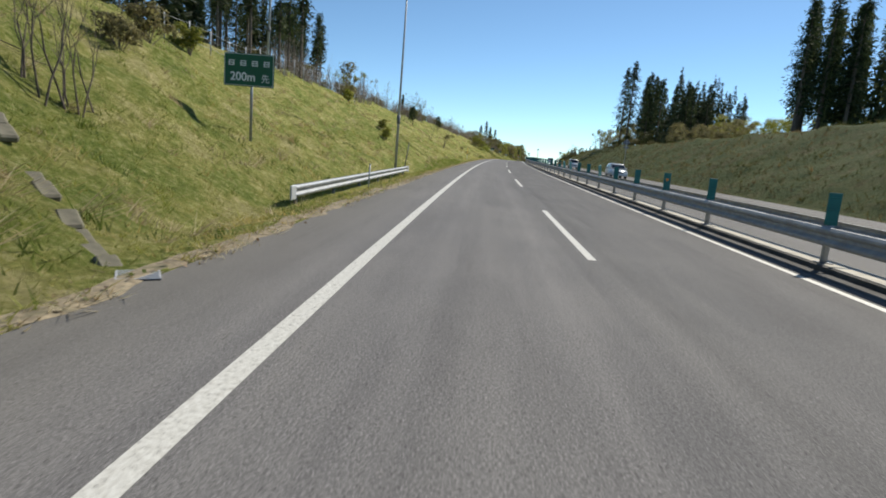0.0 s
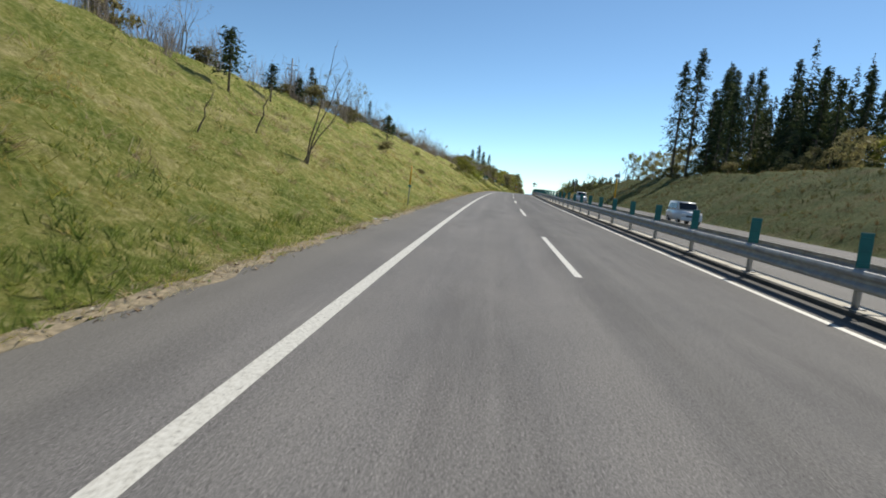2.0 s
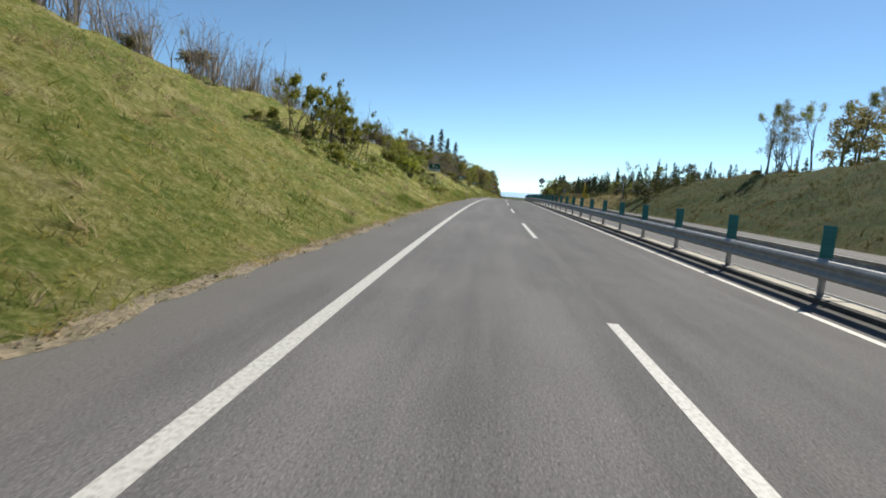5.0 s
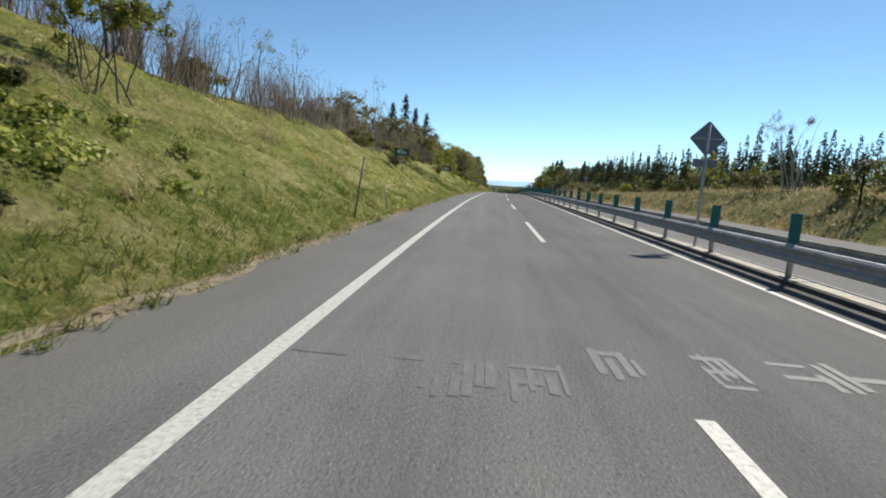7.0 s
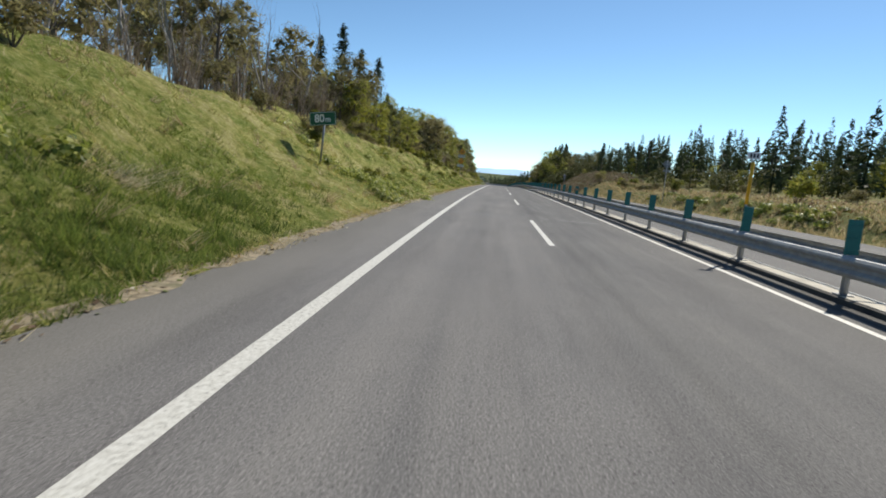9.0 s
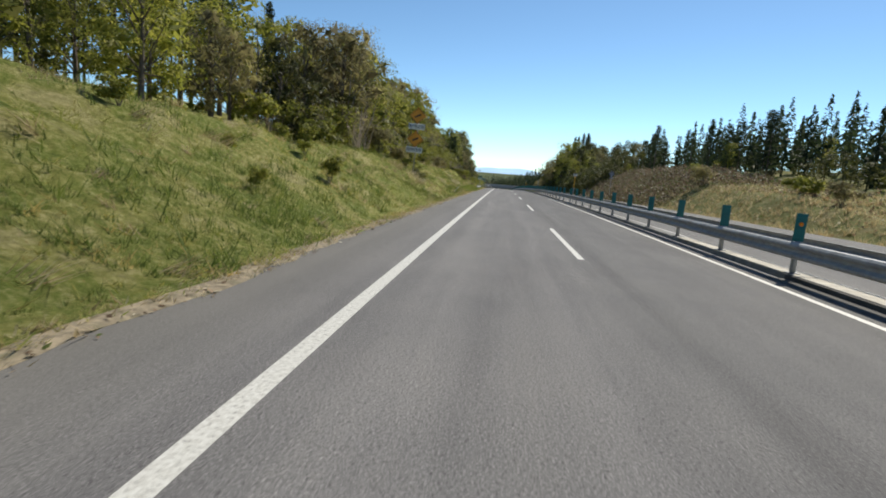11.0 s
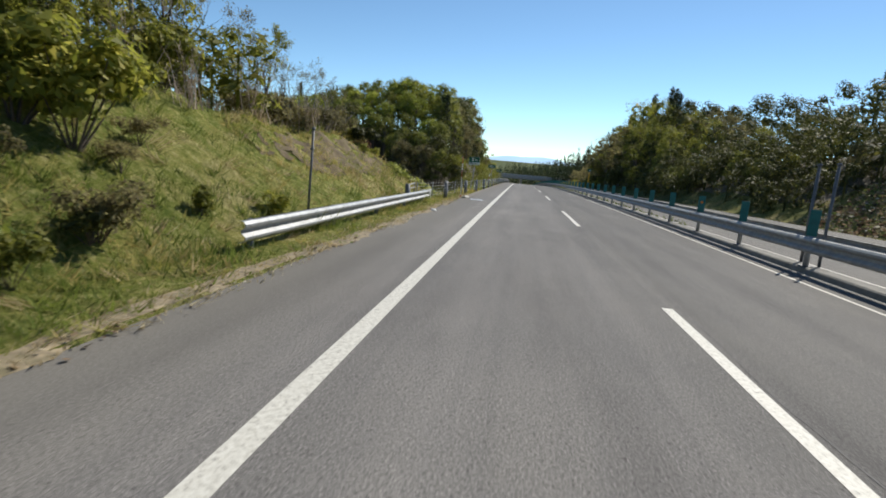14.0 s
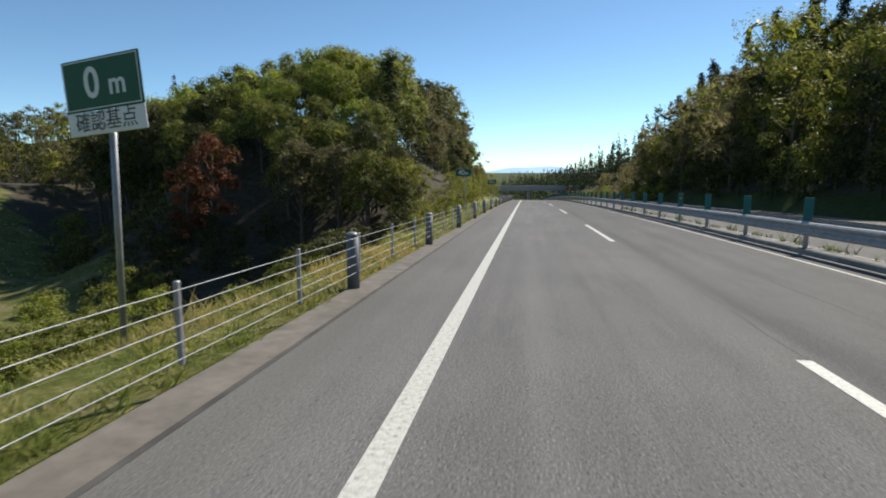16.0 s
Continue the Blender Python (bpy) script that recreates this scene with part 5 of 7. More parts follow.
def cedar(seed, h, wide, label="tall dark green cedar with a narrow crown", clear=0.22, boughs=80, per=22):
    """A straight trunk with drooping boughs, each a spray of needle cards; ragged, with gaps."""
    rn = np.random.RandomState(seed)
    segs = [(np.array([0, 0, -0.4]), np.array([0, 0, h * 0.5]), h * 0.011 + 0.05, h * 0.008 + 0.03), (np.array([0, 0, h * 0.5]), np.array([0, 0, h * 0.97]), h * 0.008 + 0.03, 0.02)]
    C, U = [], []
    for i in range(boughs):
        z = clear + (0.985 - clear) * (i / boughs) ** 0.85 + rn.normal(0, 0.008)
        b = i * 2.4 + rn.normal(0, 0.4)
        ln = (wide * max(0.02, 1 - z) ** 0.68 * rn.uniform(0.55, 1.15)) * (0.6 + 0.4 * min(1, (z - clear) * 8 + 0.4)) + 0.15
        d = np.array([math.cos(b), math.sin(b), rn.uniform(-0.35, 0.25)])
        p0 = np.array([0, 0, z * h])
        if i % 4 == 0:
            segs.append((p0, p0 + d * ln * 0.9, 0.035, 0.01))
        t = rn.uniform(0.25, 1.0, per) ** 0.7
        spread_r = 0.16 + 0.13 * ln
        c = p0 + d * ln * t[:, None] + rn.normal(0, 1, (per, 3)) * np.array([spread_r, spread_r, spread_r * 0.8])
        c[:, 2] -= 0.12 * ln * t * t
        C.append(c)
        U.append(np.tile(d, (per, 1)) + rn.normal(0, 0.55, (per, 3)) + np.array([0, 0, -0.15]))
    core = boughs * 3
    z = clear + 0.03 + (0.93 - clear) * rn.uniform(0, 1, core)
    a = rn.uniform(0, 2 * np.pi, core)
    r = wide * (1 - z) ** 0.6 * rn.uniform(0.1, 0.55, core)
    C.append(np.stack([np.cos(a) * r, np.sin(a) * r, z * h], 1))
    U.append(np.stack([np.cos(a), np.sin(a), rn.normal(-0.6, 0.4, core)], 1))
    C, U = np.concatenate(C), np.concatenate(U)
    n = len(C)
    k = (0.16 + 0.0075 * h) * rn.uniform(0.6, 1.3, n)
    k[-core:] *= 1.9
    k = k[:, None]
    u = U / np.linalg.norm(U, axis=1, keepdims=True) * k
    w = np.cross(u, unit(rn, n)) * 0.5
    return tree_thing("tree", label, "tree", "", [("trunk", limbs(rn, segs, 5), BARK, "straight bare trunk"), ("crown", tris(C, u, w), NEEDLES, "")])


def shrub(seed, h, wide, mat, label, per=82, size=0.124, n=9):
    rn = np.random.RandomState(seed)
    segs, blobs = [], []
    for i in range(n):
        a = rn.uniform(0, 6.28)
        r = wide * rn.uniform(0.1, 0.75)
        c = np.array([math.cos(a) * r, math.sin(a) * r, h * rn.uniform(0.3, 0.85)])
        blobs.append((*c, wide * 0.36, wide * 0.36, h * 0.22))
        segs.append((np.array([0, 0, -0.2]), c, 0.03, 0.008))
    return tree_thing("bush", label, "bush", "", [("stem", limbs(rn, segs, 4), BARK, ""), ("crown", leaf_cloud(rn, blobs, per, size), mat, "")])


used = {}


def joined(proto, poses, group):
    """Copies of one tree that stand too deep in the wood to be told apart, as one mesh."""
    V, F, I, mats, base = [], [], [], [], 0
    for k, child in enumerate(proto.children):
        me = child.data
        mats.append(me.materials[0])
        me.calc_loop_triangles()
        v = np.empty(len(me.vertices) * 3, np.float32)
        me.vertices.foreach_get("co", v)
        t = np.empty(len(me.loop_triangles) * 3, np.int32)
        me.loop_triangles.foreach_get("vertices", t)
        v, t = v.reshape(-1, 3), t.reshape(-1, 3)
        if len(v) == 3 * len(t) and len(t) > 1500:
            # half as many leaves, each larger, so deep in the wood
            leaf = v.reshape(-1, 3, 3)[::2]
            mid = leaf.mean(1, keepdims=True)
            v = (mid + (leaf - mid) * 1.36).reshape(-1, 3)
            t = np.arange(len(v), dtype=np.int32).reshape(-1, 3)
        for m in poses:
            q = np.array(m)
            V.append(v @ q[:3, :3].T + q[:3, 3])
            F.append(t + base)
            I.append(np.full(len(t), k, np.int32))
            base += len(v)
    me = mesh_from("woodland", np.concatenate(V), np.concatenate(F), mats)
    me.polygons.foreach_set("material_index", np.concatenate(I))
    tagged(new("woodland", me), "depth of the " + group, "", "", "stuff")


def plant(pool, rnd, spots, group, lo=0.85, hi=1.15, deep=999, turned=True):
    """Stand copies of the pool's trees on the ground at (s, x) spots; (s, x, scale) fixes the size. Those past deep metres from the road are joined."""
    back = {}
    for spot in spots:
        s, x = spot[:2]
        k = spot[2] if len(spot) > 2 else rnd.uniform(lo, hi)
        proto = rnd.choice(pool)
        m = stand(s, x, float(ground_z(s, x)), rnd.uniform(0, 360) if turned else 0)
        if abs(x) > deep:
            back.setdefault(proto.name, (proto, []))[1].append(m @ Matrix.Diagonal((k * rnd.uniform(0.9, 1.1), k * rnd.uniform(0.9, 1.1), k, 1)))
        elif proto.name not in used:
            used[proto.name] = k
            proto.matrix_basis = m @ Matrix.Scale(k, 4)
            tagged(proto, "", "", group)
        else:
            k /= used[proto.name]
            tagged(copy_thing(proto, m @ Matrix.Diagonal((k * rnd.uniform(0.9, 1.1), k * rnd.uniform(0.9, 1.1), k, 1))), "", "", group)
    for proto, poses in back.values():
        joined(proto, poses, group)


def far_crown(rn, h, wide, kind, per=84, low=0.12):
    """A light version of a tree for the depth of a wood: leaf cards and a stem."""
    if kind == "cedar":
        n = per * 4
        z = 0.1 + 0.9 * rn.uniform(0, 1, n) ** 0.9
        a = rn.uniform(0, 6.28, n)
        q = rn.uniform(0.25, 1.05, n)
        r = wide * (1.02 - z) ** 0.85 * q * (1 + 0.2 * np.sin(z * 34 + a * 2))
        c = np.stack([np.cos(a) * r, np.sin(a) * r, z * h + rn.normal(0, 0.2, n)], 1)
        u = np.stack([np.cos(a), np.sin(a), rn.normal(-0.35, 0.4, n)], 1) * ((0.24 + 0.011 * h) * math.sqrt(336 / n) * rn.uniform(0.6, 1.3, n) * np.where(q < 0.55, 1.5, 1.0) * (1.25 - 0.75 * z))[:, None]
        return tris(c, u, np.cross(u, unit(rn, n)) * 0.6)
    return leaf_cloud(rn, crown_blobs(rn, h, wide, 9, low), per, (0.014 * h + 0.05) * math.sqrt(100 / per), 7)


def far_wood(mat, label, kind, spots, h, wide, rnd, per=62, low=0.12):
    """Many trees that cannot be told apart, gathered into one mesh."""
    rn = np.random.RandomState(rnd.randint(0, 9999))
    V, F, b = [], [], 0
    for s, x in spots:
        k = rnd.uniform(0.75, 1.2)
        v, f = far_crown(rn, h * k, wide * k, kind, per, low)
        v = v + on_road(s, x, float(ground_z(s, x)))
        seg, sf = limbs(rn, [(on_road(s, x, float(ground_z(s, x)) - 0.3), on_road(s, x, float(ground_z(s, x)) + h * k * 0.7), 0.012 * h + 0.05, 0.05)], 4)
        sf = np.concatenate([sf[:, [0, 1, 2]], sf[:, [0, 2, 3]]])
        V += [v, seg]
        F += [f + b, sf + b + len(v)]
        b += len(v) + len(seg)
    stuff("woodland", np.concatenate(V), np.concatenate(F), mat, label)


def region(rnd, n, s0, s1, x0, x1, gap):
    out, tries = [], 0
    while len(out) < n and tries < n * 40:
        tries += 1
        p = (rnd.uniform(s0, s1), rnd.uniform(x0, x1))
        if all((p[0] - q[0]) ** 2 + (p[1] - q[1]) ** 2 > gap * gap for q in out):
            out.append(p)
    return out


R = random.Random(21)
CEDARS = [cedar(1, 21, 3.3), cedar(2, 23, 3.5), cedar(3, 19, 3.0), cedar(4, 22, 3.2, clear=0.35)]
SLIM = [cedar(5, 11, 1.5, "slender dark conifer with a bare lower trunk", 0.42, 44, 15), cedar(6, 9.5, 1.3, "slender conifer with a thin dark crown", 0.36, 40, 15)]
CEDARS_SMALL = [cedar(7, 10, 1.9, "young dark green cedar with ragged boughs", 0.08, 56, 18), cedar(8, 12, 2.0, "young dark green cedar with pointed top", 0.1, 60, 18), cedar(9, 11, 1.8, "slim young dark cedar tree", 0.08, 54, 18)]
BARE = [bare_tree(31, 8), bare_tree(32, 7, stems=3, label="bare multi-stemmed tree on the crest"), bare_tree(33, 9, LEAF_BROWN, 500, 1, "budding tree with a thin brownish crown"), bare_tree(34, 7.5, LEAF_BROWN, 350, 2, "budding twin-stemmed tree with thin twigs")]
BARE_DARK = [bare_tree(35, 6.5, stems=4, label="dark bare multi-stemmed sapling", bark=BARK), bare_tree(36, 5.5, stems=5, label="dark bare shrubby sapling with thin stems", bark=BARK)]
SPARSE = [bare_tree(41, 7, LEAF_FRESH, 1500, 2, "young tree with sparse fresh green leaves", BARK), bare_tree(42, 8.5, LEAF_FRESH, 1900, 1, "slender tree coming into fresh leaf", BARK)]
FRESH = [leafy_tree(51, 9, 3.0, LEAF_FRESH, "broadleaf tree in fresh yellow-green leaf"), leafy_tree(52, 11, 3.4, LEAF_FRESH, "tall broadleaf tree in fresh leaf", 16), leafy_tree(53, 8, 2.8, LEAF_FRESH, "rounded broadleaf tree in fresh leaf")]
DARK = [leafy_tree(61, 11, 3.4, LEAF_DARK, "dark green broadleaf woodland tree", 16, 260, 0.108, 0.18), leafy_tree(62, 9, 3.0, LEAF_DARK, "dense dark green broadleaf tree")]
BROWN = [leafy_tree(71, 10, 3.6, LEAF_BROWN, "budding broadleaf tree with a brownish crown", 16, 240, 0.095, 0.2), leafy_tree(72, 8, 3.0, LEAF_BROWN, "brownish budding broadleaf tree", 14, 240, 0.095, 0.2)]
COPPER = [leafy_tree(81, 8.5, 2.4, LEAF_RED, "small tree with copper-red leaves", 12, 220, 0.12)]
SHRUBS = [shrub(91, 1.6, 1.2, LEAF_FRESH, "fresh green bush on the bank"), shrub(92, 1.3, 1.1, LEAF_DARK, "dark green bush on the bank"), shrub(93, 2.2, 1.6, LEAF_FRESH, "leafy bush in spring green", 120)]
SCRUB = [shrub(95, 1.5, 1.5, LEAF_BROWN, "brown twiggy bush in bud", 90, 0.1), shrub(96, 2.0, 1.7, LEAF_BROWN, "brown budding bush on the crest", 95, 0.1)]

# crest of the cut: dark firs first, then bare and budding trees
plant(SLIM, R, [(s, x - 0.2 * max(0, s - 28)) for s, x in region(R, 42, 17, 50, -28, -16.2, 1.6)], "conifers on the crest", 0.55, 0.85, 19)
plant(BROWN + SPARSE, R, [(45, -17.5, 0.42), (49, -18, 0.4), (53, -18.5, 0.36), (57, -18.6, 0.4)], "budding trees on the crest")
plant(CEDARS_SMALL, R, [(22, -18.5, 0.5), (33, -18, 0.5), (100, -21, 0.42), (104, -22, 0.36), (132, -23, 0.4)], "firs on the crest")
plant(SCRUB, R, region(R, 30, 24, 200, -22, -16.2, 2.4), "bushes along the crest", 0.6, 1.1)
plant(BARE, R, region(R, 16, 36, 200, -27, -16.8, 3), "bare trees along the crest", 0.35, 0.6, 20)
plant(BARE, R, region(R, 16, 195, 245, -24, -15, 2.2), "bare trees along the crest", 0.55, 0.8, 18)
plant(SCRUB, R, region(R, 12, 200, 300, -17, -12.5, 2.5), "bushes along the crest", 0.7, 1.1)
plant(BARE_DARK, R, [(-5.9, -9.4, 0.66), (-5.4, -9.0, 0.5)], "bare saplings on the bank")
plant([leaning_sapling(61, ((4.4, 0.2), (3.8, 0.34), (2.6, 0.55)), "bare sapling of three leaning dark stems on the bank")], R, [(62.4, -7.4, 1.0)], "leaning saplings", turned=False)
plant([leaning_sapling(62, ((1.7, 0.25),), "single thin leaning stem on the bank")], R, [(62.0, -9.2, 1.0), (57.3, -8.9, 0.75)], "leaning saplings", turned=False)
plant([cedar(10, 4.2, 1.5, "young grey-green pine with a ragged crown", 0.3, 34, 16)], R, [(66.5, -12.7, 0.66), (75.6, -14.6, 0.55), (84.5, -16.2, 0.5), (111, -14.8, 0.75), (116.5, -15.3, 0.5)], "young pines on the crest")
plant(SHRUBS[:1] + SCRUB[:1], R, [(25.0, -8.0, 0.55), (26.2, -8.6, 0.5), (92.3, -7.2, 0.35), (39.5, -15.0, 0.8), (41, -15.6, 0.9), (118, -12, 0.5), (0.5, -12.2, 0.7), (8, -14, 0.8), (4, -13.4, 0.9)], "bushes on the bank")


# leafless brushwood: fans of fine twigs, past counting
def brushwood(spots, seed, h0, h1, label, mat):
    rn = np.random.RandomState(seed)
    V = []
    for s, x in spots:
        o = np.array(on_road(s, x, float(ground_z(s, x)) - 0.05))
        h = rn.uniform(h0, h1)
        n = 24
        a = rn.uniform(0, 2 * np.pi, n)
        lean = rn.uniform(0.05, 0.55, n)
        d = np.stack([np.cos(a) * lean, np.sin(a) * lean, np.ones(n)], 1)
        ln = h * rn.uniform(0.55, 1.1, n)[:, None]
        base = o + rn.normal(0, 0.22, (n, 3)) * np.array([1, 1, 0])
        tip = base + d * ln
        b = rn.uniform(0, 2 * np.pi, n)
        wv = np.stack([np.cos(b), np.sin(b), 0 * b], 1) * (0.006 + 0.007 * h)
        V.append(np.stack([base - wv, base + wv, tip], 1).reshape(-1, 3))
        m = 120
        j = rn.randint(0, n, m)
        q = base[j] + (tip - base)[j] * rn.uniform(0.35, 0.95, m)[:, None]
        t = q + (unit(rn, m) * 0.8 + d[j] * 0.5) * h * rn.uniform(0.08, 0.24, m)[:, None]
        wv = np.cross(t - q, unit(rn, m))
        wv *= (0.004 + 0.003 * h) / (np.linalg.norm(wv, axis=1, keepdims=True) + 1e-9)
        V.append(np.stack([q - wv, q + wv, t], 1).reshape(-1, 3))
    V = np.concatenate(V)
    stuff("brushwood", V, np.arange(len(V)).reshape(-1, 3), mat, label)


brushwood([(s, -np.interp(s, CREST_S, CREST_X) - x) for s, x in region(R, 150, 24, 150, -1.0, 6, 0.9)], 71, 1.2, 3.2, "bare greyish brushwood along the crest", TWIG)
brushwood([(s, -np.interp(s, CREST_S, CREST_X) - x) for s, x in region(R, 110, 150, 250, -0.8, 6, 0.9)], 74, 2.2, 4.2, "tall bare greyish brushwood along the crest", TWIG)
brushwood([(s, -np.interp(s, CREST_S, CREST_X) - x) for s, x in region(R, 40, 250, 300, -0.6, 5, 1.2)], 72, 1.5, 3.4, "bare brown brushwood along the crest", TWIG_BROWN)
brushwood(region(R, 60, 345, 440, -16, -9.4, 1.2), 73, 1.5, 3.0, "bare brushwood at the edge of the wood", TWIG)
far_wood(NEEDLES, "dark firs behind the crest", "cedar", region(R, 34, 4, 66, -46, -21, 2.6), 6.0, 1.5, R)
# green thicket with a small tree at the first zero sign
plant(SPARSE, R, [(166, -11.6, 0.42), (168.5, -11.8, 0.4), (170, -11.0, 0.46), (172.5, -10.8, 0.42), (175, -10.4, 0.4), (214.5, -13.2, 0.55)], "young trees on the bank")
plant(SHRUBS, R, [(176.5, -12.0, 0.9), (178, -11.4, 0.8), (188, -10.4, 0.7), (191, -9.6, 0.7), (195, -9.4, 0.6), (198, -9.7, 0.5), (205, -8.3, 0.45), (246, -11.8, 0.9), (252.7, -13.2, 0.9), (262, -11.6, 0.6)], "bushes on the bank")
plant(FRESH[2:], R, [(193.5, -10.7, 0.42), (196, -9.9, 0.3), (190.5, -11.2, 0.33)], "young trees on the bank")
plant(SHRUBS + SCRUB, R, region(R, 20, 184, 204, -10.5, -5.6, 1.3), "bushes on the bank", 0.22, 0.42)
plant(SHRUBS + SCRUB, R, region(R, 14, 412, 424, -9.5, -5.4, 1.2), "bushes on the bank", 0.25, 0.5)
plant(BARE, R, region(R, 12, 95, 132, -21.5, -18.2, 1.8), "bare trees along the crest", 0.5, 0.68, 19.5)
plant(SCRUB, R, [(87.7, -9.7, 0.62), (254.9, -10.2, 0.62), (263.4, -10.2, 0.75), (263.9, -10.8, 0.7), (258.5, -12.4, 0.7)], "brown bushes on the bank")
plant(SHRUBS[:1], R, [(a, b, 0.3 + 0.2 * ((i * 7) % 5) / 5) for i, (a, b) in enumerate(region(R, 16, 161, 177, -12.6, -8.0, 1.4))], "green thicket on the bank")
plant([SHRUBS[0], SHRUBS[2], SHRUBS[0]], R, region(R, 30, 286, 345, -12, -5.4, 1.6), "bushes on the bank", 0.25, 0.5)
plant(SCRUB, R, region(R, 10, 284, 310, -14, -9.8, 2.0), "bushes on the bank", 0.4, 0.8)
# the wood above the road
plant(BROWN, R, region(R, 24, 286, 326, -34, -15.5, 2.8), "wood above the road", 0.66, 0.95, 20)
plant(BARE, R, region(R, 16, 262, 318, -26, -15, 2.6), "wood above the road", 0.85, 1.15, 20)
plant(FRESH + BROWN + DARK, R, region(R, 16, 318, 352, -22, -13, 3.0), "wood above the road", 0.55, 0.8, 17)
far_wood(LEAF_DARK, "depth of the mixed wood above the road", "leafy", region(R, 18, 318, 352, -40, -22, 3.4), 6.5, 2.6, R)
plant(CEDARS, R, [(359.8, -29.8, 0.92), (365.2, -27.8, 0.83), (365.4, -24.4, 0.74), (357, -33, 0.8), (368, -27, 0.6), (374, -24, 0.55), (358, -36, 0.6), (381, -22, 0.5)], "firs in the wood")
plant(FRESH + BROWN, R, region(R, 22, 352, 392, -20, -11.5, 2.7), "wood above the road", 0.75, 1.05, 15.5)
plant(FRESH + BROWN, R, region(R, 18, 388, 421, -21, -12.6, 2.7), "wood above the road", 0.9, 1.12, 16)
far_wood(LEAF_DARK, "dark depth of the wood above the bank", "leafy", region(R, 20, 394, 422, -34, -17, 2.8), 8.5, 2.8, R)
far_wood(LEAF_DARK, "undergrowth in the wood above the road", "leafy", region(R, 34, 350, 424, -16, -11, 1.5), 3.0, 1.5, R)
far_wood(LEAF_FRESH, "fresh green undergrowth at the edge of the wood", "leafy", region(R, 34, 348, 424, -13, -9.6, 1.5), 2.2, 1.3, R)
far_wood(LEAF_FRESH, "depth of the leafy wood above the road", "leafy", region(R, 34, 352, 412, -44, -19, 3.2), 10.5, 3.2, R)
plant(SPARSE + BARE, R, region(R, 10, 350, 432, -20, -10.5, 3), "edge of the wood", 0.7, 1.0)
plant(SHRUBS + SCRUB, R, region(R, 40, 345, 430, -14, -9.0, 1.7), "edge of the wood", 0.6, 1.2)
plant(SPARSE + BARE[2:], R, region(R, 14, 420, 437, -20, -11.4, 2.2), "young wood above the end of the bank", 0.45, 0.7, 17)
plant(SHRUBS, R, [(420, -7.1, 0.85), (419.6, -7.7, 1.0), (418.5, -5.6, 0.35), (417, -5.2, 0.3), (427, -10.5, 0.8), (442.6, -7.2, 0.62), (443.6, -8.2, 0.75), (441.2, -8.8, 0.8), (444.6, -7.8, 0.5)], "bushes on the bank")
# the valley and the wooded hill beyond it
plant(FRESH + BROWN, R, region(R, 12, 408, 432, -19, -12.4, 2.4), "wood above the road", 0.6, 0.85, 17)
far_wood(LEAF_FRESH, "fresh green bushes at the edge of the wood", "leafy", region(R, 26, 404, 432, -13.4, -10.2, 1.3), 2.4, 1.3, R, 80)
plant(SHRUBS, R, [(509, -15.6, 1.6), (506, -17, 1.1), (486, -9.4, 0.5)], "bushes in the valley")
plant(SHRUBS[:1] + SHRUBS[2:], R, region(R, 8, 438, 445, -12, -8.0, 1.2), "bushes on the end of the bank", 0.25, 0.45)
plant(SPARSE + BARE[2:], R, [(437.5, -10.4, 0.42), (439.2, -10.0, 0.4), (440.6, -9.8, 0.34), (435.5, -11, 0.42), (438.6, -11.6, 0.45), (433, -11, 0.4), (441, -10.8, 0.38)], "young trees on the end of the bank")
plant(SCRUB, R, [(436, -10.2, 0.8), (438, -10.0, 0.75), (440, -9.8, 0.7), (434, -10.6, 0.9), (441.5, -9.6, 0.6), (435, -11.6, 0.9), (439.4, -11.2, 0.8), (432, -11, 0.7)], "brown bushes on the end of the bank")
plant(BARE[2:], R, [(439, -12.2, 0.45), (441, -12.8, 0.5), (437, -12.6, 0.5), (442.5, -11.4, 0.36), (440.2, -13.6, 0.55), (443.5, -12.4, 0.4), (438, -13.8, 0.6), (441.8, -14.6, 0.6), (436, -13.6, 0.55), (442.6, -13.4, 0.5), (439.6, -15.2, 0.7), (444.2, -14, 0.5), (437.4, -15.5, 0.7), (441, -16, 0.7)], "budding trees on the end of the bank")
# the wooded hill across the valley: a dark foot, crowns that climb to a dome, firs along the skyline
def crown_top(s, a):
    """Height to which the crowns reach on the hill."""
    return min(8 + 0.6 * (s - 537), 27) - 0.2 * max(0, a - 35) - 0.55 * max(0, 19 - a)


def hill_rows(rows, step, x0, x1, rnd, jitter=1.2):
    """Spots along the edge of the wood, row behind row, each with the height that its tree needs."""
    out = []
    for k, back in enumerate(rows):
        a = x0 + step * 0.5 * (k % 2)
        while a < x1:
            x = -(a + rnd.uniform(-jitter, jitter))
            d = max(0, -x - 13)
            s = 533 + 0.3 * d + 0.003 * d * d + back + rnd.uniform(-jitter, jitter)
            out.append((s, x, min(18.0, max(3.5, crown_top(s, -x) * rnd.uniform(0.93, 1.04) - float(ground_z(s, x))))))
            a += step
    return out


